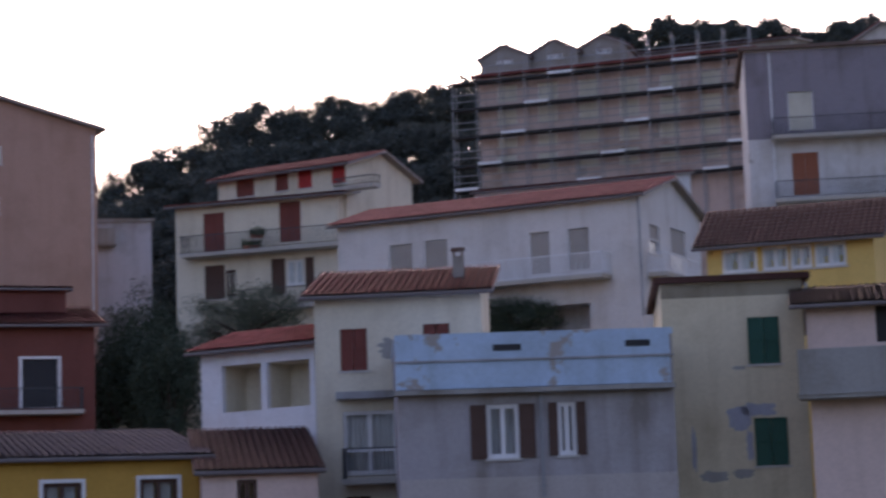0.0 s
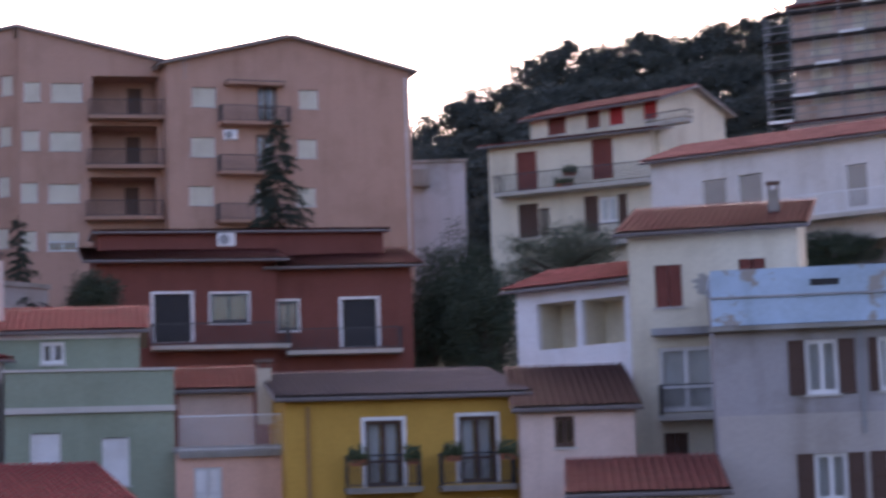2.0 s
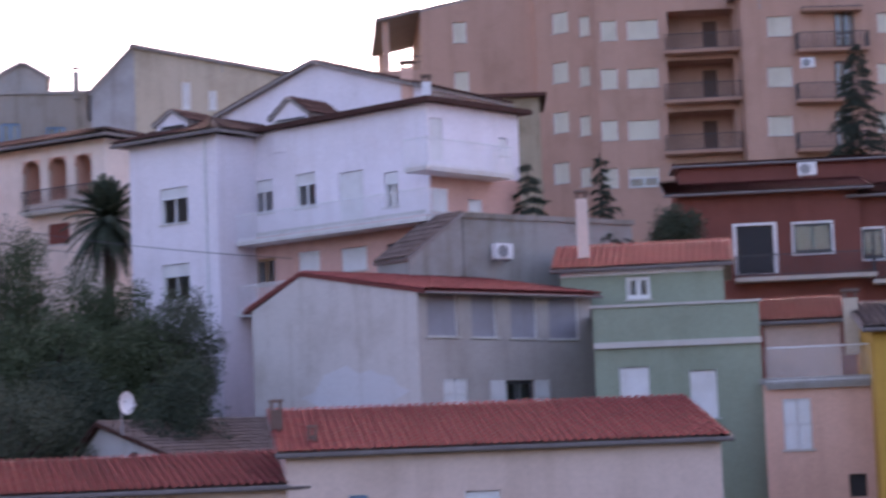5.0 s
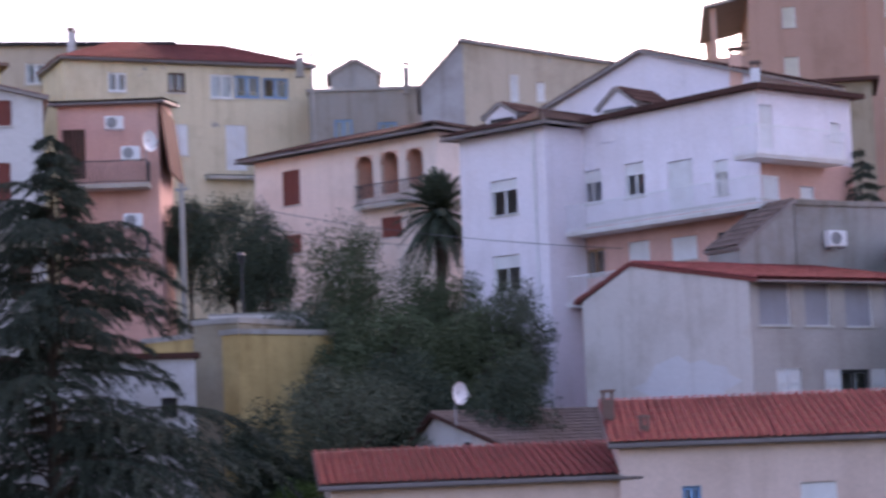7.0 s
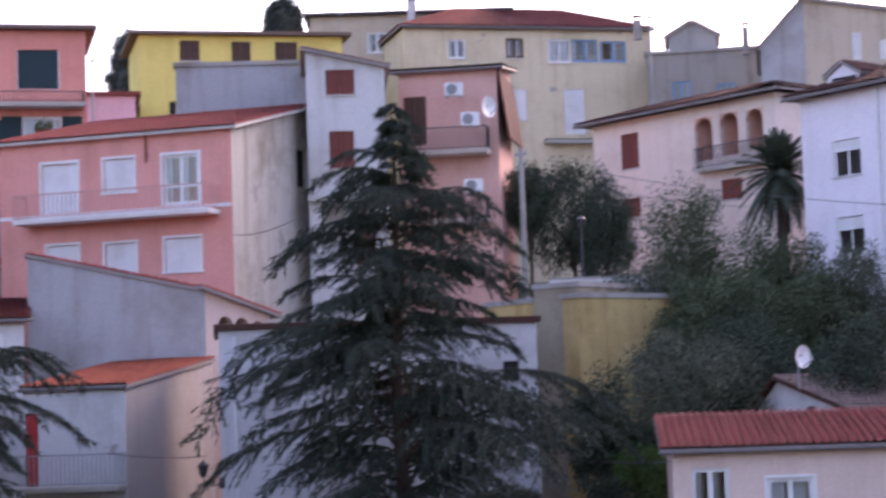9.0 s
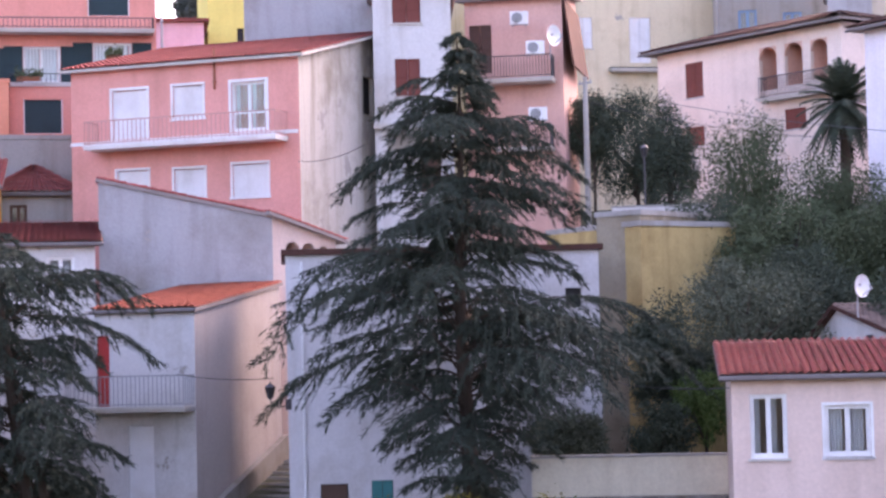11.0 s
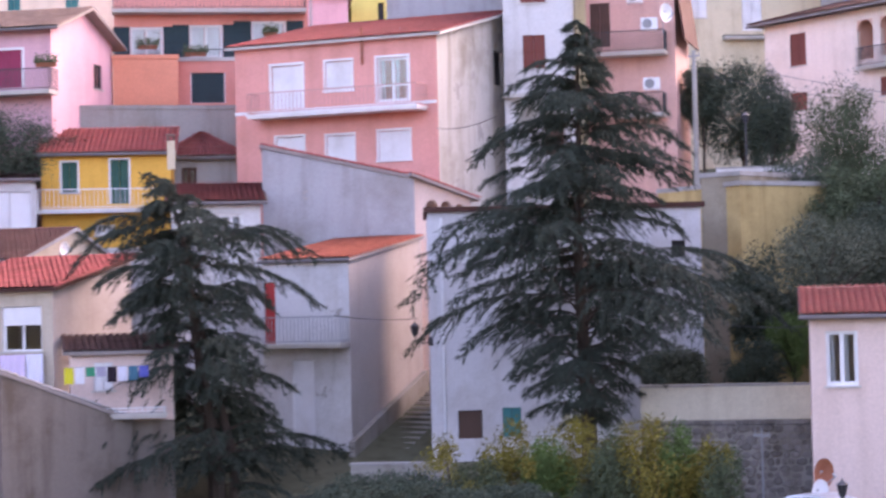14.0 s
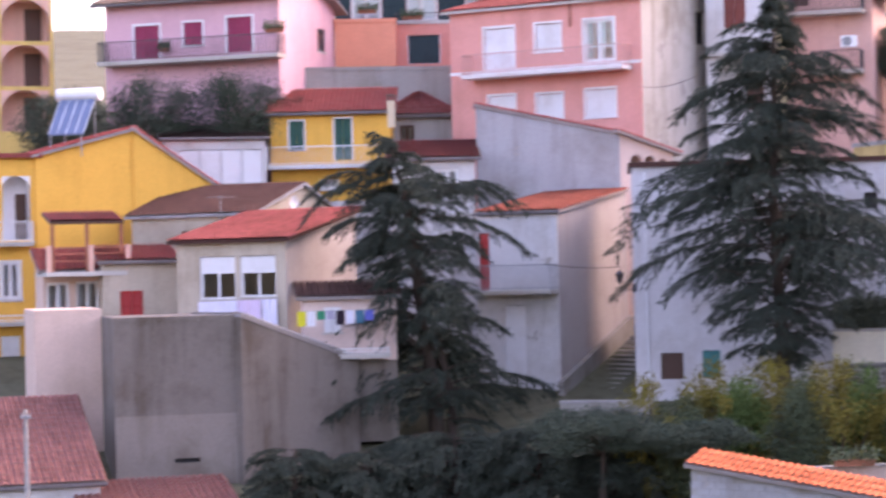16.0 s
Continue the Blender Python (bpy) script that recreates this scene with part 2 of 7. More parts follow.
def opening(house, f, kind, u, v, w, h, color="white_paint", fill=0.0):
    """What sits in one opening of a wall: a window, a door, shutters or a roller blind."""
    g = lambda p: f((p[0] + u, p[1], p[2] + v))
    y = 0.10
    if kind == "dark":
        # a near-black board stands in for the shade inside the opening
        ob = part("opening", bmesh.new(), "dark", house)
        bm = bmesh.new()
        box(bm, 0, 0.2, 0, w, 0.24, h, g)
        bm.to_mesh(ob.data)
        return ob
    if kind in ("loggia", "arch"):
        deep = fill or 1.5
        bm = bmesh.new()
        for p in ((0, deep, 0, w, deep + 0.1, h), (-0.1, 0.22, -0.1, 0, deep + 0.1, h + 0.1), (w, 0.22, -0.1, w + 0.1, deep + 0.1, h + 0.1), (0, 0.22, h, w, deep, h + 0.1), (0, 0.22, -0.1, w, deep, 0)):
            box(bm, *p, g)
        ob = part("loggia", bm, color, house)
        if h > 1.2 and w > 1.2:
            bm = bmesh.new()
            box(bm, w * 0.55, deep - 0.06, 0.02, w * 0.55 + min(0.9, w * 0.4), deep - 0.003, min(2.1, h * 0.85), g)
            part("door", bm, "brown_wood", ob)
        if kind == "arch":
            bm = bmesh.new()
            r = w / 2
            for sx in (-1, 1):
                pts = [(r + sx * r * math.cos(a), h - r + r * math.sin(a)) for a in (math.pi / 2 * i / 8 for i in range(9))] + [(r + sx * 0, h), (r + sx * r, h)]
                lo = [bm.verts.new(g((u2, 0.004, v2))) for u2, v2 in pts[:9] + [(r + sx * r, h)]]
                hi = [bm.verts.new(g((u2, 0.2, v2))) for u2, v2 in pts[:9] + [(r + sx * r, h)]]
                bm.faces.new(lo)
                for q in range(8):
                    bm.faces.new((lo[q], lo[q + 1], hi[q + 1], hi[q]))
            part("arch", bm, color, ob)
        return ob
    door = kind in ("door", "shutdoor", "panel", "rolldoor")
    if kind in ("shut", "shutdoor"):
        for a, b in ((0.02, w / 2 - 0.01), (w / 2 + 0.01, w - 0.02)):
            bm = bmesh.new()
            for p in ((a, 0, a + 0.07, h), (b - 0.07, 0, b, h), (a, 0, b, 0.09), (a, h - 0.09, b, h), (a, h * 0.47, b, h * 0.47 + 0.08)):
                box(bm, p[0], 0.02, p[1], p[2], 0.07, p[3], g)
            slats(bm, g, a + 0.06, b - 0.06, 0.08, h - 0.08, 0.06, 0.09, 0.03)
            ob = part("shutter", bm, color, house)
        if not door:
            bm = bmesh.new()
            box(bm, -0.08, -0.07, -0.07, w + 0.08, 0.08, -0.003, g)
            part("sill", bm, "pale_stone", ob)
        return ob
    if kind in ("roll", "rolldoor"):
        bm = bmesh.new()
        low = h * fill
        slats(bm, g, 0.03, w - 0.03, low, h - 0.02, 0.09, 0.07, 0.015)
        ob = part("roller_blind", bm, color, house)
        bm = bmesh.new()
        box(bm, 0, 0.06, 0, 0.05, 0.13, h, g)
        box(bm, w - 0.05, 0.06, 0, w, 0.13, h, g)
        box(bm, 0.02, 0.06, low - 0.04, w - 0.02, 0.12, low + 0.02, g)
        part("guide", bm, "white_paint", ob)
        if not door:
            bm = bmesh.new()
            box(bm, -0.08, -0.06, -0.06, w + 0.08, 0.09, -0.003, g)
            part("sill", bm, "pale_stone", ob)
        if fill > 0.15:
            bm = bmesh.new()
            for a, b in ((0.05, w / 2), (w / 2, w - 0.05)):
                for p in ((a, 0, a + 0.05, low), (b - 0.05, 0, b, low), (a, 0, b, 0.06)):
                    box(bm, p[0], 0.13, p[1], p[2], 0.18, p[3], g)
            part("sash", bm, "white_paint", ob)
            bm = bmesh.new()
            box(bm, 0.05, 0.15, 0.03, w - 0.05, 0.157, low, g)
            part("pane", bm, "glass", ob).visible_shadow = False
        return ob
    if kind == "panel":
        bm = bmesh.new()
        box(bm, 0.03, 0.08, 0, w - 0.03, 0.13, h - 0.03, g)
        for i in range(2):
            for j in range(3):
                box(bm, 0.1 + i * (w - 0.12) / 2, 0.06, 0.12 + j * h / 3, 0.1 + (i + 0.78) * (w - 0.12) / 2, 0.081, (j + 0.86) * h / 3, g)
        return part("door", bm, color, house)
    # glazed, in two leaves
    bm = bmesh.new()
    for p in ((0, 0, 0.05, h), (w - 0.05, 0, w, h), (0.05, h - 0.05, w - 0.05, h), (0.05, 0, w - 0.05, 0.05)):
        box(bm, p[0], y - 0.03, p[1], p[2], y + 0.04, p[3], g)
    ob = part("window_frame", bm, color, house)
    for a, b in ((0.05, w / 2), (w / 2, w - 0.05)):
        bm = bmesh.new()
        bar = 0.07
        for p in ((a, 0.05, a + bar, h - 0.05), (b - bar, 0.05, b, h - 0.05), (a + bar, 0.05, b - bar, 0.05 + bar * 1.4), (a + bar, h - 0.05 - bar, b - bar, h - 0.05)):
            box(bm, p[0], y + 0.002, p[1], p[2], y + 0.05, p[3], g)
        if door:
            box(bm, a + bar, y + 0.003, h * 0.36, b - bar, y + 0.05, h * 0.40, g)
        part("sash", bm, color, ob)
        bm = bmesh.new()
        box(bm, a + bar * 0.8, y + 0.022, 0.1, b - bar * 0.8, y + 0.028, h - 0.1, g)
        part("pane", bm, "glass", ob).visible_shadow = False
        bm = bmesh.new()
        if fill > 0:
            n = 9
            lo, hi = a + 0.03, a + 0.03 + (b - a - 0.06) * fill
            pts = [(lo + (hi - lo) * i / n, 0.3 + 0.03 * (-1) ** i) for i in range(n + 1)]
            for (xa, ya), (xb, yb) in zip(pts, pts[1:]):
                bm.faces.new([bm.verts.new(g(p)) for p in ((xa, ya, 0.06), (xb, yb, 0.06), (xb, yb, h - 0.06), (xa, ya, h - 0.06))])
            part("curtain", bm, "curtain", ob)
        else:
            bm.free()
    if not door:
        bm = bmesh.new()
        box(bm, -0.08, -0.07, -0.07, w + 0.08, y - 0.031, -0.003, g)
        part("sill", bm, "pale_stone", ob)
    return ob


def surround(house, f, u, v, w, h, color="white_paint", t=0.12, foot=True):
    """A raised band round an opening."""
    bm = bmesh.new()
    z0 = 0 if foot else -t
    for p in ((-t, z0, 0, h + t), (w, z0, w + t, h + t), (0, h, w, h + t)):
        box(bm, u + p[0], -0.035, v + p[1], u + p[2], -0.003, v + p[3], f)
    if not foot:
        box(bm, u - t * 1.3, -0.07, v - t, u + w + t * 1.3, -0.003, v - 0.003, f)
    return part("surround", bm, color, house)


def leaves(house, f, u, v, w, h, color):
    """A pair of shutters folded back beside a window."""
    for x0, x1 in ((u - w * 0.5 - 0.02, u - 0.02), (u + w + 0.02, u + w * 1.5 + 0.02)):
        bm = bmesh.new()
        for p in ((x0, v, x0 + 0.06, v + h), (x1 - 0.06, v, x1, v + h), (x0, v, x1, v + 0.08), (x0, v + h - 0.08, x1, v + h), (x0, v + h * 0.48, x1, v + h * 0.53)):
            box(bm, p[0], -0.07, p[1], p[2], -0.02, p[3], f)
        slats(bm, f, x0 + 0.05, x1 - 0.05, v + 0.06, v + h - 0.06, -0.03, 0.09, 0.03)
        part("shutter", bm, color, house)


def balcony(house, f, u, v, w, out=1.1, rail=1.0, slab="pale_stone", bars="dark_metal", gap=0.13, solid=None, t=0.16):
    """A slab that stands out of the wall with a railing (solid: a parapet of that paint)."""
    bm = bmesh.new()
    box(bm, u, -out, v - t, u + w, -0.003, v, f)
    box(bm, u - 0.04, -out - 0.05, v - 0.05, u + w + 0.04, -0.004, v + 0.02, f)
    ob = part("balcony", bm, slab, house)
    if solid:
        bm = bmesh.new()
        box(bm, u, -out, v + 0.021, u + w, -out + 0.12, v + rail, f)
        box(bm, u, -out + 0.121, v + 0.021, u + 0.12, -0.005, v + rail, f)
        box(bm, u + w - 0.12, -out + 0.121, v + 0.021, u + w, -0.005, v + rail, f)
        part("parapet", bm, solid, ob)
        return ob
    bm = bmesh.new()
    r = 0.012
    lines = [((u + 0.03, -out + 0.03), (u + w - 0.03, -out + 0.03)), ((u + 0.03, -out + 0.03), (u + 0.03, -0.02)), ((u + w - 0.03, -out + 0.03), (u + w - 0.03, -0.02))]
    for (ax, ay), (bx, by) in lines:
        n = max(2, int(math.hypot(bx - ax, by - ay) / gap))
        for i in range(n + 1):
            x, y = ax + (bx - ax) * i / n, ay + (by - ay) * i / n
            box(bm, x - r, y - r, v + 0.02, x + r, y + r, v + rail, f)
        x0, x1, y0, y1 = min(ax, bx) - 0.025, max(ax, bx) + 0.025, min(ay, by) - 0.025, max(ay, by) + 0.025
        box(bm, x0, y0, v + rail, x1, y1, v + rail + 0.045, f)
        box(bm, x0, y0, v + 0.09, x1, y1, v + 0.12, f)
    part("railing", bm, bars, ob)["kind"] = "stuff"
    return ob


def tile_sheet(bm, a, b, c, d, pitch=0.24, step=0.38, lift=0.055, k=4, single=0, roof=None, material=None):
    """Rows of barrel tiles on the slope with eave a-b and ridge d-c: each row starts a little proud of the one below it."""
    a, b, c, d = (Vector(p) for p in (a, b, c, d))
    n = max(3, int(max((b - a).length, (c - d).length) / pitch))
    rows = max(1, int(((d + c) / 2 - (a + b) / 2).length / step))
    up = (b - a).cross((d + c) / 2 - (a + b) / 2).normalized()
    if up.z < 0:
        up = -up
    jit = random.Random(int(n * 7 + rows))
    if single:
        # the tiles nearest the street, each an object on one shared mesh
        one = bmesh.new()
        low, high = [], []
        for q in range(k + 1):
            z = lift * (math.sin(math.pi * q / k) * 1.4 + 0.1)
            low.append(one.verts.new((b - a) * (q / k / n) + up * (z + 0.04)))
            high.append(one.verts.new((b - a) * (q / k / n) + (d - a) * (1.12 / rows) + up * z))
        for q in range(k):
            one.faces.new((low[q], low[q + 1], high[q + 1], high[q]))
        me = bpy.data.meshes.new("roof_tile")
        one.to_mesh(me)
        one.free()
        me.materials.append(mat(material))
        for i in range(single):
            row, col = i // n, i % n
            tile = new("roof_tile", me)
            tile.parent = roof
            tile.location = a + (b - a) * (col / n) + (d - a) * (row / rows) + up * jit.uniform(-0.006, 0.006)
    for j in range(rows):
        s0, s1 = j / rows, min(1.0, (j + 1.12) / rows)
        for i in range(n):
            if j * n + i < single:
                continue
            low, high, wob = [], [], jit.uniform(-0.006, 0.006)
            for q in range(k + 1):
                t = (i + q / k) / n
                z = lift * (math.sin(math.pi * q / k) * 1.4 + 0.1)
                p0 = a.lerp(b, t).lerp(d.lerp(c, t), s0)
                p1 = a.lerp(b, t).lerp(d.lerp(c, t), s1)
                low.append(bm.verts.new(p0 + up * (z + 0.04 + wob)))
                high.append(bm.verts.new(p1 + up * (z + wob)))
            for q in range(k):
                bm.faces.new((low[q], low[q + 1], high[q + 1], high[q]))


def slope(house, a, b, c, d, material, tiles=True, t=0.12, k=4, single=0, under="eave_board"):
    """One slope of a roof: a deck with its tiles."""
    a, b, c, d = (Vector(p) for p in (a, b, c, d))
    up = (b - a).cross((d + c) / 2 - (a + b) / 2).normalized()
    if up.z < 0:
        up = -up
    bm = bmesh.new()
    lo, hi = [bm.verts.new(p) for p in (a, b, c, d)], [bm.verts.new(p + up * t) for p in (a, b, c, d)]
    bm.faces.new(lo)
    bm.faces.new(hi)
    for i in range(4):
        bm.faces.new((lo[i], lo[(i + 1) % 4], hi[(i + 1) % 4], hi[i]))
    ob = part("roof", bm, under if tiles else material, house)
    if tiles:
        bm = bmesh.new()
        e = up * (t + 0.005)
        tile_sheet(bm, a + e, b + e, c + e, d + e, k=k, single=single, roof=ob, material=material)
        part("roof_tiles", bm, material, ob)["kind"] = "stuff"
    return ob


def gutter(house, a, b, r=0.05, color="gutter_metal"):
    bm = bmesh.new()
    tube(bm, a, b, r, n=8)
    return part("gutter", bm, color, house)


def pipe(house, f, u, v0, v1, color="grey_metal", r=0.05):
    """A downpipe on a wall, with its brackets."""
    bm = bmesh.new()
    tube(bm, f((u, -0.09, v0)), f((u, -0.09, v1)), r)
    for i in range(int((v1 - v0) / 2) + 1):
        z = v0 + 0.3 + i * 2
        box(bm, u - r - 0.02, -0.12, z, u + r + 0.02, -0.003, z + 0.05, f)
    return part("downpipe", bm, color, house)


def chimney(house, x, y, z0, z1, s=0.45, color="old_white"):
    bm = bmesh.new()
    box(bm, x - s / 2, y - s / 2, z0, x + s / 2, y + s / 2, z1)
    ob = part("chimney", bm, color, house)
    bm = bmesh.new()
    for dx in (-1, 1):
        for dy in (-1, 1):
            box(bm, x + dx * s * 0.35 - 0.05, y + dy * s * 0.35 - 0.05, z1 + 0.002, x + dx * s * 0.35 + 0.05, y + dy * s * 0.35 + 0.05, z1 + 0.22)
    box(bm, x - s * 0.62, y - s * 0.62, z1 + 0.22, x + s * 0.62, y + s * 0.62, z1 + 0.3)
    part("cowl", bm, "old_tile", ob)
    return ob


def house(name, x, y, turn, w, d, z0, h, wall, roof, label, category="house", sides=(), tile="red_tile", side_wall=None, single=0, verge=None, rain=True, under="eave_board"):
    """A house with its front along local x. roof: kind, rise, overhang. sides: (side, openings); an opening: kind, along, up, width, height, ..."""
    ob = thing(name, pose(x, y, z0, 0, 0, turn), label, category)
    kind, rise, over, *ridge = roof
    mid = d * (ridge[0] if ridge else 0.5)
    by = {}
    for side, things in sides:
        by.setdefault(side, []).extend(things)
    tops = {"front": (), "back": (), "left": (), "right": ()}
    if kind == "gable_x":
        tops["left"] = tops["right"] = ((d, h), (mid, h + rise), (0, h))
    elif kind == "gable_y":
        tops["front"] = tops["back"] = ((w, h), (w / 2, h + rise), (0, h))
    elif kind == "mono_back":
        tops["left"] = tops["right"] = ((d, h + rise), (0, h))
        tops["back"] = ((w, h + rise), (0, h + rise))
    elif kind == "mono_right":
        tops["front"] = tops["back"] = ((w, h + rise), (0, h))
        tops["right"] = ((d, h + rise), (0, h + rise))
    elif kind == "mono_left":
        tops["front"] = tops["back"] = ((w, h), (0, h + rise))
        tops["left"] = ((d, h + rise), (0, h + rise))
    elif kind == "flat" and rise > 0:
        for side in tops:
            s = w if side in ("front", "back") else d
            tops[side] = ((s, h + rise), (0, h + rise))
    for side in ("front", "left", "right", "back"):
        f = frame_of(side, w, d)
        bm = bmesh.new()
        holes = [o[1:5] for o in by.get(side, ()) if o[0] in HOLES]
        size = w if side in ("front", "back") else d
        top = tops[side]
        if top and abs(top[0][1] - h) < 1e-6:
            top = top[1:]
        if top and abs(top[-1][1] - h) < 1e-6:
            top = top[:-1]
        panel(bm, f, size, h, holes, top)
        part("wall", bm, (side_wall or {}).get(side, wall), ob)
        for o in by.get(side, ()):
            if o[0] == "coat":
                coat(ob, f, *o[1:], holes)
            else:
                what(ob, f, o)
    o = over
    ox = over if verge is None else verge
    s = (rise / mid) if kind == "gable_x" else 0
    if kind == "gable_x":
        slope(ob, (-ox, -o, h - s * o), (w + ox, -o, h - s * o), (w + ox, mid, h + rise), (-ox, mid, h + rise), tile, under=under)
        slope(ob, (w + ox, d + o, h - s * o), (-ox, d + o, h - s * o), (-ox, mid, h + rise), (w + ox, mid, h + rise), tile, k=2, under=under)
        if rain:
            gutter(ob, (-ox, -o - 0.05, h - s * o + 0.03), (w + ox, -o - 0.05, h - s * o + 0.03))
    elif kind == "gable_y":
        s = rise / (w / 2)
        slope(ob, (-o, d + o, h - s * o), (-o, -o, h - s * o), (w / 2, -o, h + rise), (w / 2, d + o, h + rise), tile)
        slope(ob, (w + o, -o, h - s * o), (w + o, d + o, h - s * o), (w / 2, d + o, h + rise), (w / 2, -o, h + rise), tile)
    elif kind == "mono_back":
        s = rise / d
        slope(ob, (-ox, -o, h - s * o), (w + ox, -o, h - s * o), (w + ox, d + o, h + rise + s * o), (-ox, d + o, h + rise + s * o), tile, single=single, k=6 if single else 4, under=under)
        if rain:
            gutter(ob, (-ox, -o - 0.05, h - s * o + 0.03), (w + ox, -o - 0.05, h - s * o + 0.03))
    elif kind == "mono_right":
        s = rise / w
        slope(ob, (-o, d + o, h - s * o), (-o, -o, h - s * o), (w + o, -o, h + rise + s * o), (w + o, d + o, h + rise + s * o), tile)
    elif kind == "mono_left":
        s = rise / w
        slope(ob, (w + o, -o, h - s * o), (w + o, d + o, h - s * o), (-o, d + o, h + rise + s * o), (-o, -o, h + rise + s * o), tile)
    elif kind == "hip":
        k = min(w, d) / 2
        if w >= d:
            r0, r1 = (k, d / 2, h + rise), (w - k, d / 2, h + rise)
        else:
            r0, r1 = (w / 2, k, h + rise), (w / 2, d - k, h + rise)
        A, B, C, D = (-o, -o, h), (w + o, -o, h), (w + o, d + o, h), (-o, d + o, h)
        if w >= d:
            for q in ((A, B, r1, r0), (C, D, r0, r1), (D, A, r0, r0), (B, C, r1, r1)):
                slope(ob, *q, tile)
        else:
            for q in ((A, B, r0, r0), (B, C, r1, r0), (C, D, r1, r1), (D, A, r0, r1)):
                slope(ob, *q, tile)
        gutter(ob, (-o, -o - 0.05, h), (w + o, -o - 0.05, h))
    else:
        bm = bmesh.new()
        box(bm, 0.05, 0.05, h - 0.1, w - 0.05, d - 0.05, h)
        part("roof", bm, "concrete", ob)
        if rise > 0:
            bm = bmesh.new()
            for q in ((-o, -o, w + o, 0.25), (-o, d - 0.25, w + o, d + o), (-o, 0.251, 0.25, d - 0.251), (w - 0.25, 0.251, w + o, d - 0.251)):
                box(bm, q[0], q[1], h + rise, q[2], q[3], h + rise + 0.08)
            part("coping", bm, tile, ob)
        else:
            bm = bmesh.new()
            box(bm, -o, -o, h + 0.003, w + o, d + o, h + 0.2)
            part("roof_slab", bm, tile, ob)
    return ob


HOLES = {"loggia", "arch", "win", "shut", "roll", "rolldoor", "door", "shutdoor", "panel", "dark"}


def what(ob, f, o):
    """One item on a wall, by its kind."""
    kind, a = o[0], o[1:]
    if kind in HOLES:
        opening(ob, f, kind, *a)
    elif kind == "band":
        surround(ob, f, *a)
    elif kind == "leaves":
        leaves(ob, f, *a)
    elif kind == "balcony":
        balcony(ob, f, *a)
    elif kind == "pipe":
        pipe(ob, f, *a)
    elif kind == "patch":
        u, v, w, h, color = a
        rnd = random.Random(int(u * 100 + v * 10))
        bm = bmesh.new()
        bm.faces.new([bm.verts.new(f((u + w / 2 + w / 2 * k * math.cos(t), -0.005, v + h / 2 + h / 2 * k * math.sin(t))))
                      for t, k in ((2 * math.pi * i / 26, rnd.uniform(0.72, 1.08) * (1 + 0.22 * abs(math.sin(4 * math.pi * i / 26)))) for i in range(26))])
        part("bare_plaster", bm, color, ob)
    elif kind == "vent":
        u, v, w, h = a
        bm = bmesh.new()
        slats(bm, f, u, u + w, v, v + h, -0.02, 0.08, 0.03)
        part("vent", bm, "dark", ob)
    elif kind == "course":
        u, v, w, h, color, out = a
        bm = bmesh.new()
        box(bm, u, -out, v, u + w, -0.003, v + h, f)
        part("string_course", bm, color, ob)


# ---- the ground: a valley street, and the hill that the village climbs ----
def ground_at(x, y):
    r = math.hypot(x, y)
    z = 0.0
    for a, b, k in ((56, 80, 0.24), (80, 130, 0.26), (130, 260, 0.17)):
        z += k * max(0.0, min(r, b) - a)
    return z + 0.5 * noise.noise((x * 0.03, y * 0.03, 0)) * min(1.0, max(0.0, (r - 60) / 40))


bm = bmesh.new()
rad = [0, 10, 20, 30, 40, 50, 56, 60, 64, 68, 72, 76, 80, 85, 90, 95, 100, 105, 110, 115, 120, 125, 130, 140, 150, 160, 175, 190, 210, 230, 260, 350, 600, 1200, 2500, 4800]
seg = 120
rings = []
for r in rad[1:]:
    rings.append([bm.verts.new((r * math.cos(2 * math.pi * i / seg), r * math.sin(2 * math.pi * i / seg), ground_at(r * math.cos(2 * math.pi * i / seg), r * math.sin(2 * math.pi * i / seg)))) for i in range(seg)])
mid = bm.verts.new((0, 0, 0))
for i in range(seg):
    bm.faces.new((mid, rings[0][i], rings[0][(i + 1) % seg]))
    for p, q in zip(rings, rings[1:]):
        bm.faces.new((p[i], q[i], q[(i + 1) % seg], p[(i + 1) % seg]))
tagged(part("ground", bm, shade("earth_and_grass", (0.10, 0.10, 0.06), 0.95, 0.8, 3.0, 0.2, 0.5)), "sloping ground of earth, weeds and rough grass", "ground", kind="structure")

# ---- the houses ----

shuttered_house_1 = house("shuttered_house", -15.21, 119.03, -17.7, 9.90, 7.0, 13.96, 15.66, "pale_cream", ("mono_back", 1.2, 0.5),
    "cream three-storey house with red-brown shutters and long balconies", "house", tile="dull_red_tile", sides=[
    ("front", [
        ("shutdoor", 1.73, 12.97, 1.29, 2.26, "red_wood"),
        ("shutdoor", 6.38, 13.23, 1.29, 2.27, "red_wood"),
        ("shut", 1.75, 10.3, 1.25, 1.93, "brown_wood"),
        ("win", 3.06, 10.39, 0.62, 1.51, "brown_wood"),
        ("shut", 5.82, 10.29, 0.85, 2.04, "brown_wood"),
        ("win", 6.75, 10.76, 1.05, 1.43, "white_paint", 0.6),
        ("shut", 7.86, 10.22, 0.54, 2.06, "brown_wood"),
        ("balcony", 0.79, 12.8, 9.49, 1.2, 1.0, "pale_stone", "dark_metal", 0.15),
        ("balcony", 4.15, 9.55, 4.73, 1.0, 1.0, "pale_stone", "dark_metal", 0.15),
    ]),
])

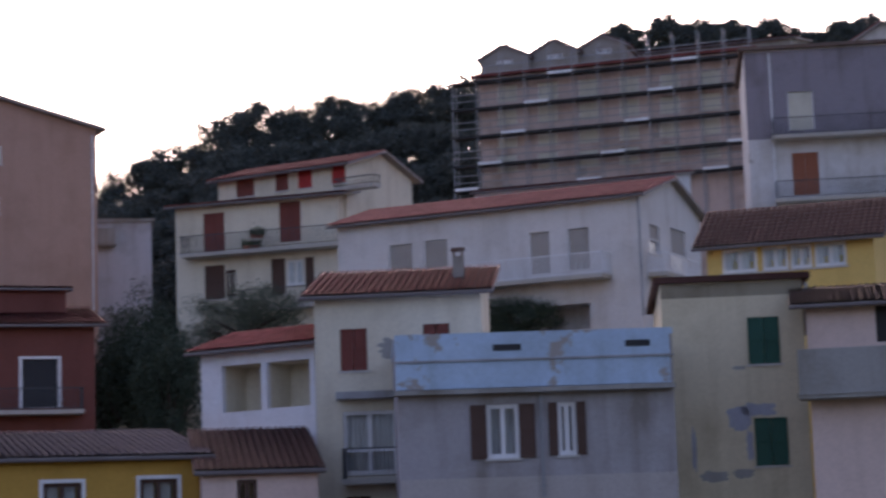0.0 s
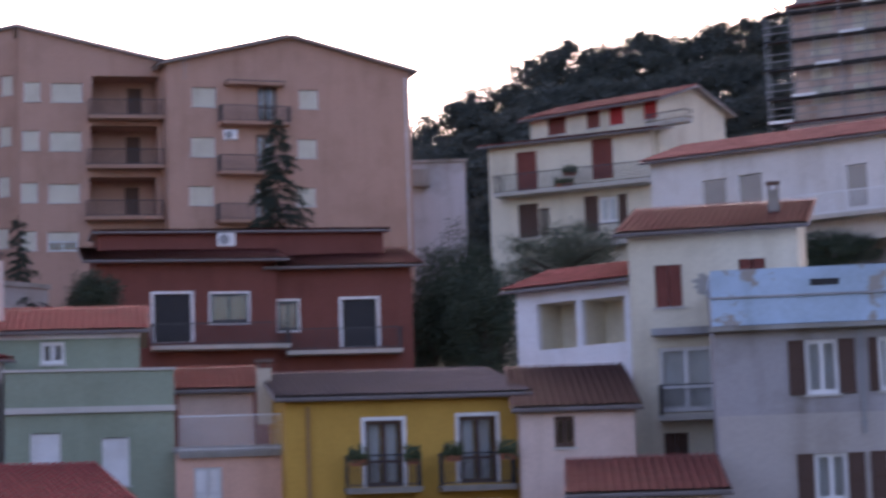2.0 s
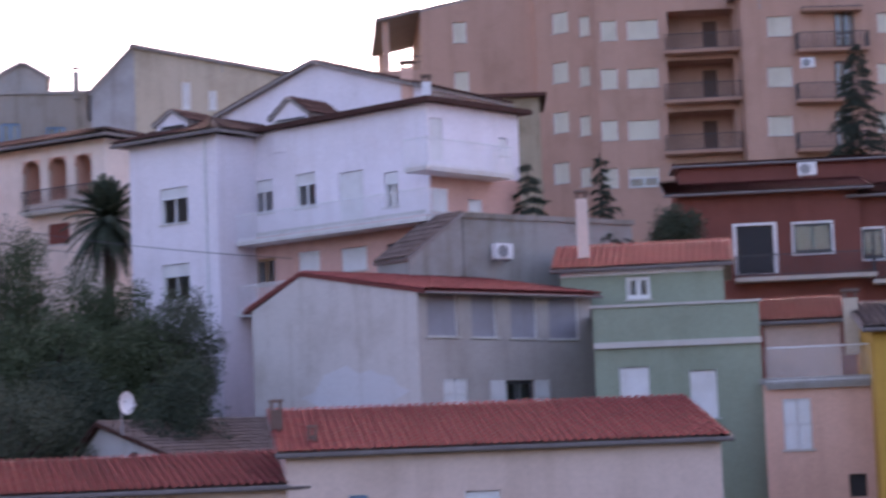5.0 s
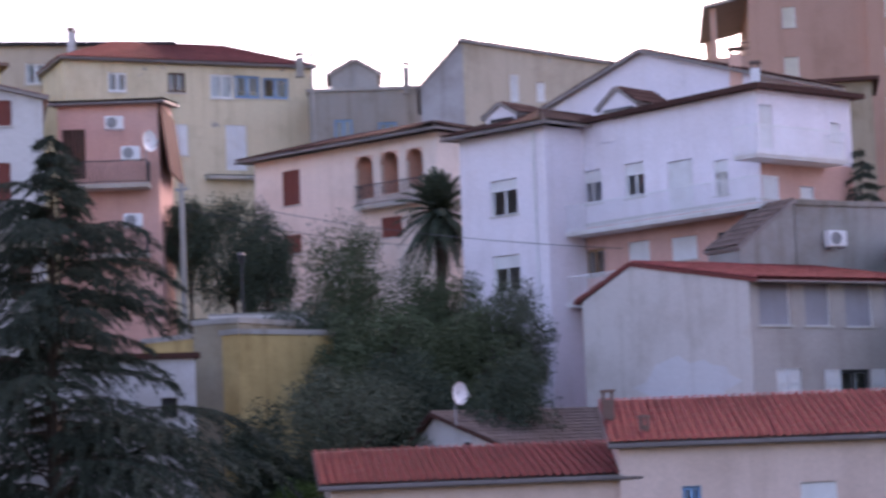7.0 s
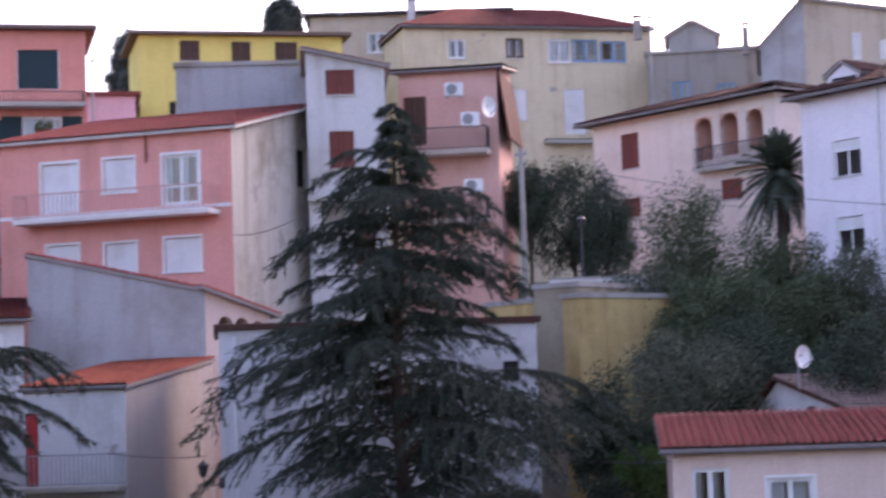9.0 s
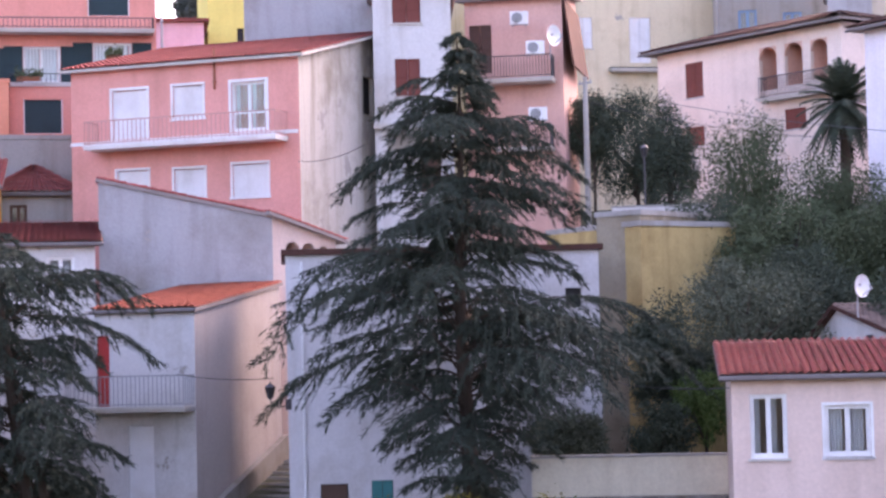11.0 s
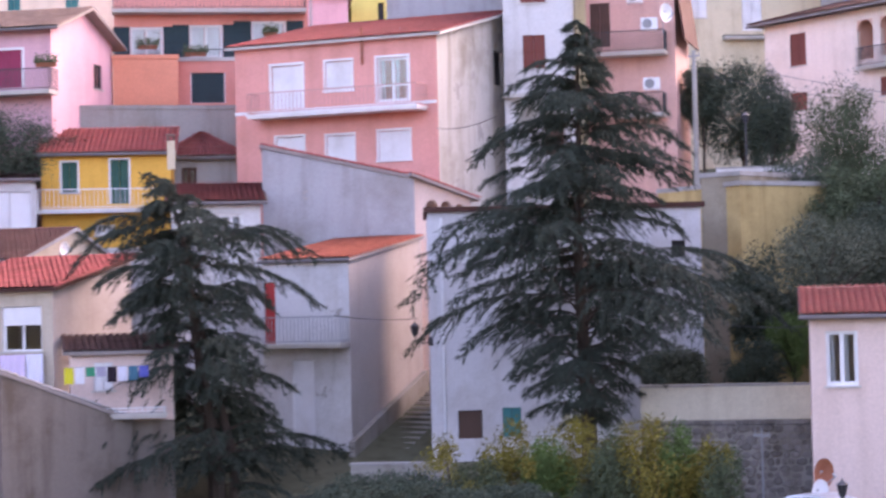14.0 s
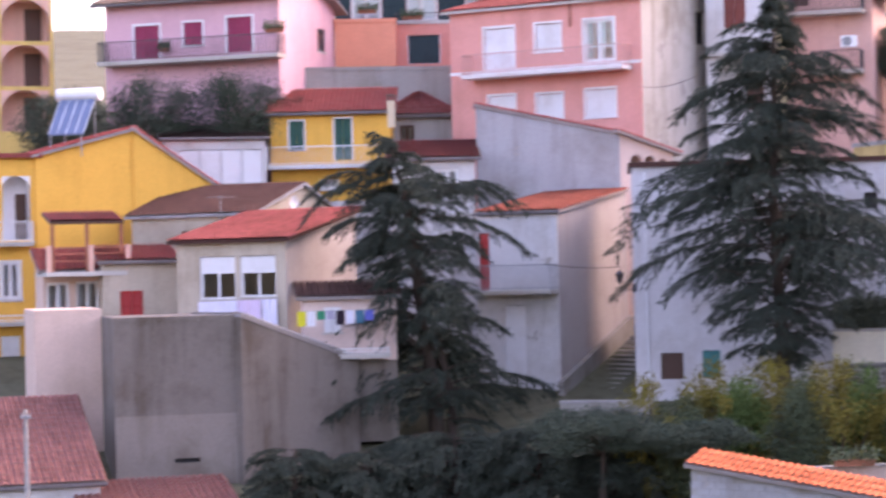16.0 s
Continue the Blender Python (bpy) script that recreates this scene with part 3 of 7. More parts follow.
shuttered_attic_1 = house("shuttered_attic", -12.97, 121.31, -29.9, 8.85, 7.2, 14.18, 17.33, "pale_cream", ("gable_x", 1.1, 0.5),
    "set-back cream top storey with bright red shutters", "house", tile="dull_red_tile", sides=[
    ("front", [
        ("shut", 1.28, 16.25, 1.27, 0.99, "red_wood"),
        ("shut", 4.02, 16.29, 0.9, 0.98, "red_wood"),
        ("shut", 5.58, 16.27, 0.96, 1.01, "red_paint"),
        ("shut", 7.89, 16.29, 0.9, 0.99, "red_paint"),
        ("balcony", 8.5, 15.86, 2.6, 0.8, 0.5, "pale_stone", "dark_metal", 0.2),
    ]),
])

white_house_1 = house("white_house", -5.17, 102.87, -25.1, 15.76, 8.8, 8.88, 16.90, "cream_white", ("gable_x", 1.3, 0.4),
    "white plastered house with beige roller blinds and a wide terrace", "house", tile="pink_tile", sides=[
    ("front", [
        ("roll", 2.78, 14.22, 1.31, 1.49, "drab_slat"),
        ("roll", 4.68, 14.39, 1.29, 1.37, "drab_slat"),
        ("rolldoor", 10.2, 13.65, 1.06, 1.98, "drab_slat"),
        ("rolldoor", 12.15, 13.67, 1.1, 1.96, "drab_slat"),
        ("balcony", 7.56, 13.26, 6.7, 1.2, 1.0, "pale_stone", "white_metal", 0.14),
        ("loggia", 10.58, 10.9, 2.55, 1.19, "old_white", 1.5),
        ("pipe", 15.76, 11.28, 16.77, "grey_metal"),
    ]),
    ("right", [
        ("roll", 1.26, 14.34, 1.43, 1.36, "drab_slat", 0.5),
        ("rolldoor", 4.25, 13.89, 2.28, 2.02, "drab_slat", 0.4),
        ("balcony", 0.8, 13.34, 4.97, 0.9, 0.9, "pale_stone", "white_metal", 0.14),
    ]),
])

scaffold_house_1 = house("scaffold_house", 2.92, 149.97, -18.1, 20.02, 12.0, 20.18, 23.35, "worn_pink", ("flat", 0, 0.4),
    "tall building behind scaffolding and netting", "building", tile="dull_red_tile", sides=[
    ("front", [
        ("roll", 1.45, 21.45, 1.48, 1.24, "cream_slat"),
        ("roll", 4.51, 21.35, 1.47, 1.24, "cream_slat"),
        ("roll", 7.52, 21.26, 1.45, 1.23, "cream_slat"),
        ("roll", 10.49, 21.16, 1.43, 1.22, "cream_slat"),
        ("roll", 13.43, 21.07, 1.41, 1.21, "cream_slat"),
        ("roll", 16.34, 20.98, 1.39, 1.21, "cream_slat"),
        ("roll", 1.39, 19.79, 1.48, 1.24, "cream_slat"),
        ("roll", 4.44, 19.71, 1.46, 1.23, "cream_slat"),
        ("roll", 7.45, 19.62, 1.45, 1.23, "cream_slat"),
        ("roll", 10.42, 19.54, 1.43, 1.22, "cream_slat"),
        ("roll", 13.36, 19.46, 1.41, 1.21, "cream_slat"),
        ("roll", 16.26, 19.38, 1.39, 1.2, "cream_slat"),
        ("roll", 1.32, 18.06, 1.48, 1.24, "cream_slat"),
        ("roll", 4.36, 17.98, 1.46, 1.23, "cream_slat"),
        ("roll", 7.37, 17.91, 1.44, 1.22, "cream_slat"),
        ("roll", 10.34, 17.84, 1.43, 1.21, "cream_slat"),
        ("roll", 13.27, 17.77, 1.41, 1.21, "cream_slat"),
        ("roll", 16.17, 17.7, 1.39, 1.2, "cream_slat"),
        ("roll", 1.25, 16.29, 1.48, 1.23, "cream_slat"),
        ("roll", 4.29, 16.23, 1.46, 1.23, "cream_slat"),
        ("roll", 7.29, 16.16, 1.44, 1.22, "cream_slat"),
        ("roll", 10.26, 16.1, 1.42, 1.21, "cream_slat"),
        ("roll", 13.19, 16.04, 1.41, 1.2, "cream_slat"),
        ("roll", 16.08, 15.98, 1.39, 1.2, "cream_slat"),
    ]),
])

balcony_house_1 = house("balcony_house", 17.92, 120.68, -6.4, 9.26, 10.0, 15.48, 22.57, "old_white", ("flat", 0, 0.3),
    "grey and white house with balconies and a tall downpipe", "house", tile="old_tile", sides=[
    ("front", [
        ("rolldoor", 2.41, 17.75, 1.45, 2.27, "cream_slat"),
        ("shutdoor", 2.46, 13.92, 1.51, 2.48, "rust"),
        ("balcony", 1.4, 17.27, 7.41, 1.2, 1.0, "pale_stone", "dark_metal", 0.14),
        ("balcony", 1.42, 13.58, 7.15, 1.2, 1.0, "pale_stone", "dark_metal", 0.14),
        ("pipe", 1.46, 13.38, 22.37, "white_metal"),
        ("coat", 0.0, 17.3, 9.26, 5.2, "mauve_grey"),
    ]),
])

yellow_window_house = house("yellow_window_house", 10.49, 83.34, -18.2, 6.57, 6.0, 5.34, 16.19, "yellow", ("gable_x", 1.65, 0.5),
    "yellow house with a row of wide windows under a brown roof", "house", tile="brown_tile", sides=[
    ("front", [
        ("win", 0.6, 15.0, 1.4, 0.95, "white_paint", 0.5),
        ("win", 2.2, 15.0, 1.03, 0.95, "white_paint", 0.5),
        ("win", 3.3, 15.0, 0.86, 0.95, "white_paint", 0.5),
        ("win", 4.26, 15.0, 1.24, 0.95, "white_paint", 0.5),
    ]),
])

green_shutter_house = house("green_shutter_house", 7.06, 68.64, -3.9, 4.59, 9.0, 1.92, 16.34, "cream", ("flat", 0, 0.25),
    "tall cream house with peeling plaster and dark green shutters", "house", tile="brown_tile", sides=[
    ("front", [
        ("shut", 2.75, 13.61, 1.04, 1.53, "green_wood"),
        ("shut", 2.81, 10.32, 1.08, 1.54, "green_wood"),
        ("pipe", 4.71, 9.27, 16.21, "grey_metal"),
        ("patch", 1.95, 11.5, 0.8, 0.75, "bare_grey"),
        ("patch", 2.4, 11.93, 1.15, 0.42, "bare_grey"),
        ("patch", 2.54, 10.5, 0.22, 1.0, "bare_grey"),
        ("patch", 0.77, 10.2, 0.16, 1.4, "bare_grey"),
        ("patch", 1.0, 9.85, 0.95, 0.35, "concrete"),
        ("patch", 2.05, 9.95, 0.7, 0.3, "concrete"),
        ("patch", 2.2, 13.45, 0.45, 0.12, "concrete"),
        ("coat", 0.0, 15.85, 4.59, 0.45, "dull_beige"),
    ]),
])

terrace_house_1 = house("terrace_house", 11.15, 65.05, -9.7, 3.35, 8.0, 1.20, 15.79, "pale_pink", ("gable_x", 0.9, 0.5),
    "pale pink house with a grey terrace wall", "house", tile="old_tile", sides=[
    ("front", [
        ("dark", 2.11, 14.58, 0.51, 1.13),
        ("balcony", -0.32, 13.03, 3.44, 1.0, 1.35, "concrete", "dark_metal", 0.2, "concrete"),
    ]),
])

blue_terrace_house = house("blue_terrace_house", -1.55, 64.48, 2.4, 8.50, 9.0, 0.84, 15.43, "drab_grey", ("flat", 0.0, 0.03),
    "grey house with a peeling pale blue parapet and brown shutters", "house", tile="blue", sides=[
    ("front", [
        ("win", 2.71, 11.76, 0.97, 1.65, "white_paint", 0.8),
        ("leaves", 2.71, 11.76, 0.97, 1.65, "brown_wood"),
        ("win", 4.89, 11.8, 0.55, 1.62, "white_paint", 0.8),
        ("leaves", 4.89, 11.8, 0.55, 1.62, "brown_wood"),
        ("win", 2.82, 8.57, 0.98, 1.42, "white_paint", 0.8),
        ("leaves", 2.82, 8.57, 0.98, 1.42, "brown_wood"),
        ("win", 5.01, 8.58, 1.01, 1.43, "white_paint", 0.8),
        ("leaves", 5.01, 8.58, 1.01, 1.43, "brown_wood"),
        ("pipe", 4.37, 10.56, 13.82, "grey_metal"),
        ("course", -0.04, 13.93, 8.46, 1.5, "blue", 0.06),
        ("course", 2.97, 15.05, 0.87, 0.2, "dark", 0.075),
        ("course", 7.05, 15.07, 0.77, 0.2, "dark", 0.075),
        ("course", -0.07, 14.75, 8.6, 0.06, "grey", 0.12),
        ("coat", 0.02, 8.3, 8.46, 2.9, "loam"),
        ("course", -0.1, 13.74, 8.58, 0.14, "concrete", 0.45),
    ]),
])

narrow_house_1 = house("narrow_house", -4.49, 71.86, -4.4, 5.73, 5.0, 2.50, 16.08, "pale_cream", ("mono_back", 1.32, 0.45),
    "narrow cream house with red shutters and worn plaster", "house", tile="dull_red_tile", sides=[
    ("front", [
        ("shut", 0.87, 13.54, 0.93, 1.43, "red_wood"),
        ("shut", 3.72, 14.66, 0.91, 0.37, "red_wood"),
        ("door", 0.9, 10.0, 1.81, 2.16, "white_paint", 1.0),
        ("shut", 0.94, 8.29, 0.84, 0.99, "brown_wood"),
        ("course", 0.75, 12.55, 2.15, 0.24, "grey", 0.6),
        ("patch", 2.2, 13.9, 1.1, 0.7, "concrete"),
        ("balcony", 0.94, 9.83, 1.88, 0.9, 1.0, "pale_stone", "dark_metal", 0.14),
    ]),
])

loggia_house_1 = house("loggia_house", -8.82, 75.49, -32.3, 5.03, 5.0, 2.86, 14.31, "white", ("gable_x", 0.77, 0.4),
    "white house with a deep open loggia", "house", tile="red_tile", sides=[
    ("front", [
        ("loggia", 0.95, 12.11, 1.74, 1.66, "pale_cream", 1.4),
        ("loggia", 2.94, 12.14, 1.86, 1.61, "pale_cream", 1.4),
    ]),
])

brown_roof_house_1 = house("brown_roof_house", -7.69, 65.55, 8.7, 3.59, 6.0, 1.20, 11.29, "pale_pink", ("mono_back", 1.52, 0.25),
    "low pink house under a brown tiled roof", "house", tile="brown_tile", sides=[
    ("front", [
        ("win", 1.08, 10.11, 0.62, 0.96, "brown_wood"),
    ]),
])

ochre_house_1 = house("ochre_house", -15.10, 65.28, 17.0, 7.56, 8.0, 1.44, 11.64, "ochre", ("mono_back", 1.19, 0.35),
    "ochre house with white surrounds and iron balconies", "house", tile="grey_tile", sides=[
    ("front", [
        ("door", 2.52, 8.84, 1.19, 2.09, "brown_wood", 0.8),
        ("band", 2.52, 8.84, 1.19, 2.09),
        ("door", 2.55, 6.54, 1.12, 1.67, "brown_wood", 0.8),
        ("band", 2.55, 6.54, 1.12, 1.67),
        ("door", 5.54, 8.87, 1.19, 2.12, "brown_wood", 0.8),
        ("band", 5.54, 8.87, 1.19, 2.12),
        ("door", 5.55, 6.42, 1.12, 1.82, "brown_wood", 0.8),
        ("band", 5.55, 6.42, 1.12, 1.82),
        ("balcony", 1.84, 8.8, 2.35, 0.9, 1.0, "stone", "dark_metal", 0.12),
        ("balcony", 4.83, 8.79, 2.38, 0.9, 1.0, "stone", "dark_metal", 0.12),
        ("pipe", 0.71, 7.52, 11.42, "tan_wood"),
    ]),
])

red_house_1 = house("red_house", -30.33, 93.19, 20.0, 8.35, 8.0, 9.24, 11.90, "dark_red", ("mono_back", 1.48, 0.6),
    "dark red house with white window surrounds and balconies", "house", tile="dull_red_tile", sides=[
    ("front", [
        ("rolldoor", 2.61, 8.11, 1.77, 2.25, "dark"),
        ("band", 2.61, 8.11, 1.77, 2.25),
        ("win", 5.28, 8.99, 1.72, 1.35, "dark_metal"),
        ("band", 5.28, 8.99, 1.72, 1.35, "white_paint", 0.1, False),
        ("balcony", 2.49, 7.86, 6.32, 1.2, 1.0, "pale_stone", "dark_metal", 0.15),
    ]),
])

red_house_2 = house("red_house", -22.58, 96.39, 15.2, 6.41, 8.0, 9.50, 11.29, "dark_red", ("mono_back", 1.6, 0.6),
    "dark red house wing with a balcony and tiled roof", "house", tile="dull_red_tile", sides=[
    ("front", [
        ("win", 0.06, 8.34, 0.94, 1.38, "dark_metal"),
        ("band", 0.06, 8.34, 0.94, 1.38, "white_paint", 0.1, False),
        ("rolldoor", 3.05, 7.48, 1.69, 2.26, "dark"),
        ("band", 3.05, 7.48, 1.69, 2.26),
        ("balcony", 0.43, 7.28, 5.34, 1.2, 1.0, "pale_stone", "dark_metal", 0.15),
    ]),
])

red_attic_1 = house("red_attic", -31.75, 97.98, 20.0, 14.03, 6.0, 10.54, 12.51, "dark_red", ("mono_back", 0.4, 0.3),
    "dark red upper storey set back above the tiled roof", "house", tile="dull_red_tile", sides=[
])

orange_block_1 = house("orange_block", -35.90, 124.95, 28.0, 15.87, 12.0, 17.56, 19.55, "orange_brown", ("gable_y", 1.9, 0.5),
    "tall orange-brown apartment block with a gabled front and balconies", "building", tile="brown_tile", sides=[
    ("front", [
        ("roll", 1.57, 16.89, 1.52, 1.22, "cream_slat"),
        ("roll", 8.49, 16.96, 1.22, 1.2, "cream_slat"),
        ("balcony", 3.23, 15.86, 4.43, 1.0, 1.0, "orange_brown", "dark_metal", 0.13),
        ("door", 5.79, 16.07, 1.21, 2.31, "brown_wood", 0.4),
        ("roll", 1.44, 13.73, 1.52, 1.22, "cream_slat"),
        ("roll", 8.33, 13.78, 1.22, 1.19, "cream_slat"),
        ("balcony", 3.09, 12.72, 4.42, 1.0, 1.0, "orange_brown", "dark_metal", 0.13),
        ("door", 5.64, 12.91, 1.21, 2.3, "brown_wood", 0.4),
        ("roll", 1.3, 10.67, 1.52, 1.21, "cream_slat"),
        ("roll", 8.18, 10.69, 1.21, 1.19, "cream_slat"),
        ("balcony", 2.95, 9.67, 4.41, 1.0, 1.0, "orange_brown", "dark_metal", 0.13),
        ("door", 5.49, 9.83, 1.2, 2.29, "brown_wood", 0.4),
        ("pipe", 15.55, 7.18, 19.17, "white_metal"),
        ("balcony", 3.68, 18.41, 3.72, 0.8, 0.02, "orange_brown", "dark_metal", 0.3),
    ]),
])

orange_block_2 = house("orange_block", -45.01, 123.56, 20.0, 9.17, 14.0, 17.81, 19.68, "orange_brown", ("mono_left", 2.17, 0.3),
    "orange-brown apartment block wing with stacked balconies", "building", tile="brown_tile", sides=[
    ("front", [
        ("roll", 0.33, 17.21, 1.0, 1.23, "cream_slat"),
        ("roll", 2.0, 17.18, 1.89, 1.2, "cream_slat", 0.0),
        ("roll", 0.22, 14.14, 1.0, 1.23, "cream_slat"),
        ("roll", 1.89, 14.11, 1.89, 1.19, "cream_slat", 0.0),
        ("roll", 0.11, 10.88, 0.99, 1.22, "cream_slat"),
        ("roll", 1.77, 10.84, 1.88, 1.18, "cream_slat", 0.0),
        ("roll", 0.06, 7.88, 0.93, 1.21, "cream_slat"),
        ("roll", 1.67, 7.84, 1.88, 1.18, "cream_slat", 0.5),
        ("loggia", 4.5, 16.45, 4.15, 2.39, "orange_brown", 2.2),
        ("balcony", 4.27, 16.14, 4.75, 1.1, 1.0, "orange_brown", "dark_metal", 0.12),
        ("loggia", 4.38, 13.31, 4.14, 2.38, "orange_brown", 2.2),
        ("balcony", 4.15, 13.02, 4.74, 1.1, 1.0, "orange_brown", "dark_metal", 0.12),
        ("loggia", 4.26, 10.08, 4.13, 2.37, "orange_brown", 2.2),
        ("balcony", 4.03, 9.81, 4.73, 1.1, 1.0, "orange_brown", "dark_metal", 0.12),
    ]),
])

orange_block_3 = house("orange_block", -50.83, 127.76, -16.3, 4.99, 12.0, 18.32, 21.78, "orange_brown", ("mono_right", 0.24, 0.3),
    "orange-brown apartment block corner wing", "building", tile="brown_tile", sides=[
    ("front", [
        ("roll", 1.54, 18.26, 1.25, 1.34, "cream_slat"),
        ("roll", 3.7, 17.76, 0.82, 1.26, "cream_slat"),
        ("roll", 1.4, 14.98, 1.25, 1.34, "cream_slat"),
        ("roll", 3.56, 14.51, 0.82, 1.25, "cream_slat"),
        ("roll", 1.27, 11.72, 1.25, 1.33, "cream_slat"),
        ("roll", 3.42, 11.28, 0.82, 1.25, "cream_slat"),
        ("roll", 1.13, 8.4, 1.24, 1.33, "cream_slat"),
        ("roll", 3.28, 7.98, 0.82, 1.24, "cream_slat"),
    ]),
])

orange_block_4 = house("orange_block", -57.57, 124.44, 27.9, 7.54, 12.0, 18.75, 19.79, "orange_brown", ("mono_right", 1.61, 0.02),
    "orange-brown apartment block end wing with an open corner terrace", "building", tile="brown_tile", sides=[
    ("front", [
        ("roll", 2.17, 17.7, 0.85, 1.36, "cream_slat"),
        ("roll", 2.15, 14.44, 0.92, 1.31, "cream_slat"),
    ]),
])
# the open corner: a lower block, a post, a rail and the roof carried over it
bm = bmesh.new()
box(bm, -2.5, 0.0, 0.0, -0.003, 12.0, 15.95)
part("terrace_block", bm, "orange_brown", orange_block_4)
for y in (0.02, 11.7):
    bm = bmesh.new()
    box(bm, -2.48, y, 15.953, -2.08, y + 0.3, 19.25)
    part("corner_post", bm, "orange_brown", orange_block_4)
for z in (16.5, 16.9):
    bm = bmesh.new()
    tube(bm, (-2.2, 0.1, z), (-0.01, 0.1, z), 0.03, n=6)
    part("rail", bm, "dark_metal", orange_block_4)
for k in range(9):
    bm = bmesh.new()
    tube(bm, (-2.2 + k * 0.26, 0.1, 15.95), (-2.2 + k * 0.26, 0.1, 16.9), 0.02, n=5)
    part("baluster", bm, "dark_metal", orange_block_4)
slope(orange_block_4, (-2.9, 12.4, 19.17), (-2.9, -0.4, 19.17), (-0.021, -0.4, 19.786), (-0.021, 12.4, 19.786), "brown_tile")

grey_back_house = house("grey_back_house", -23.18, 140.10, 9.4, 3.62, 8.0, 19.60, 12.77, "grey_blue", ("flat", 0, 0.2),
    "plain grey house with a small balcony", "house", tile="concrete", sides=[
    ("front", [
        ("balcony", -0.01, 11.23, 1.19, 1.0, 1.0, "concrete", "dark_metal", 0.2, "concrete"),
    ]),
])

green_house_1 = house("green_house", -24.46, 65.59, 20.5, 5.47, 8.0, 2.16, 11.25, "green", ("flat", 0.95, 0.08),
    "sage green house with a white cornice and a roof terrace", "house", tile="pale_stone", sides=[
    ("front", [
        ("roll", 0.8, 8.89, 0.97, 1.32, "white_slat"),
        ("roll", 3.1, 8.44, 0.88, 1.58, "white_slat"),
        ("course", -0.01, 10.84, 5.51, 0.2, "pale_stone", 0.14),
    ]),
])

green_attic_1 = house("green_attic", -27.94, 71.75, 17.3, 5.91, 7.0, 3.80, 12.41, "green", ("gable_x", 1.05, 0.35),
    "sage green set-back storey with a white cornice", "house", tile="red_tile", sides=[
    ("front", [
        ("win", 2.38, 11.26, 0.86, 0.8, "white_paint", 0.6),
        ("course", -0.01, 12.16, 5.91, 0.22, "white_paint", 0.1),
    ]),
])

pink_terrace_house = house("pink_terrace_house", -19.00, 66.33, 16.0, 3.67, 8.0, 1.92, 9.66, "salmon", ("flat", 0, 0.08),
    "salmon pink house with a railed terrace on its roof", "house", tile="concrete", sides=[
    ("front", [
        ("balcony", 0.11, 9.65, 3.48, 0.2, 1.15, "concrete", "white_metal", 0.14),
        ("shut", 0.59, 7.55, 0.9, 1.62, "white_slat"),
        ("dark", 2.57, 5.97, 0.55, 0.73),
    ]),
])

pink_terrace_room = house("pink_terrace_room", -20.23, 71.18, 15.9, 2.57, 5.0, 3.12, 10.67, "pale_pink", ("mono_back", 1.0, 0.3),
    "pale terrace room under a small red tiled roof", "house", tile="red_tile", sides=[
])

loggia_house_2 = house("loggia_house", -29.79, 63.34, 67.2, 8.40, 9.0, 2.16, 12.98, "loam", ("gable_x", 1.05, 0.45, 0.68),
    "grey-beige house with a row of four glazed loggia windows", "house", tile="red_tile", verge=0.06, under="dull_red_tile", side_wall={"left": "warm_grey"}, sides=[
    ("front", [
        ("roll", 0.42, 11.52, 1.4, 1.41, "grey_slat"),
        ("roll", 2.46, 11.5, 1.19, 1.43, "grey_slat"),
        ("roll", 4.32, 11.48, 1.29, 1.45, "grey_slat"),
        ("roll", 6.21, 11.46, 1.49, 1.47, "grey_slat"),
        ("shut", 1.03, 9.08, 1.12, 1.01, "white_slat"),
        ("win", 3.89, 8.95, 1.41, 1.07, "dark_metal", 0.5),
        ("leaves", 3.89, 8.95, 1.41, 1.07, "white_slat"),
    ]),
    ("left", [
        ("patch", 0.8, 8.2, 5.2, 2.4, "grey_white"),
    ]),
])

lilac_house_1 = house("lilac_house", -48.77, 75.50, -12.1, 4.99, 7.49, 4.39, 18.77, "lilac", ("hip", 1.07, 0.54),
    "pale lilac three-storey house with white balconies", "house", tile="brown_tile", sides=[
    ("front", [
        ("roll", 1.75, 15.27, 1.57, 1.52, "white_slat", 0.72),
        ("roll", 1.74, 12.04, 1.57, 1.56, "white_slat", 0.68),
        ("pipe", 4.43, 10.94, 18.65, "white_metal"),
    ]),
])

pink_ground_house = house("pink_ground_house", -45.68, 77.40, -17.5, 12.05, 5.46, 3.15, 15.84, "pink", ("flat", 0.00, -0.06),
    "pink ground storey of the pale lilac house", "house", tile="pale_stone", sides=[
    ("front", [
        ("roll", 0.67, 13.67, 0.88, 1.28, "white_slat", 0.6),
        ("win", 2.30, 13.80, 1.17, 1.12, "tan_wood"),
        ("roll", 4.89, 13.98, 1.24, 1.01, "white_slat"),
        ("roll", 7.36, 13.98, 1.43, 0.94, "white_slat"),
        ("win", 9.90, 14.08, 0.68, 0.79, "dark_metal"),
        ("balcony", 1.47, 12.64, 4.24, 1.28, 1.07, "white_paint", "white_metal", 0.12),
    ]),
])

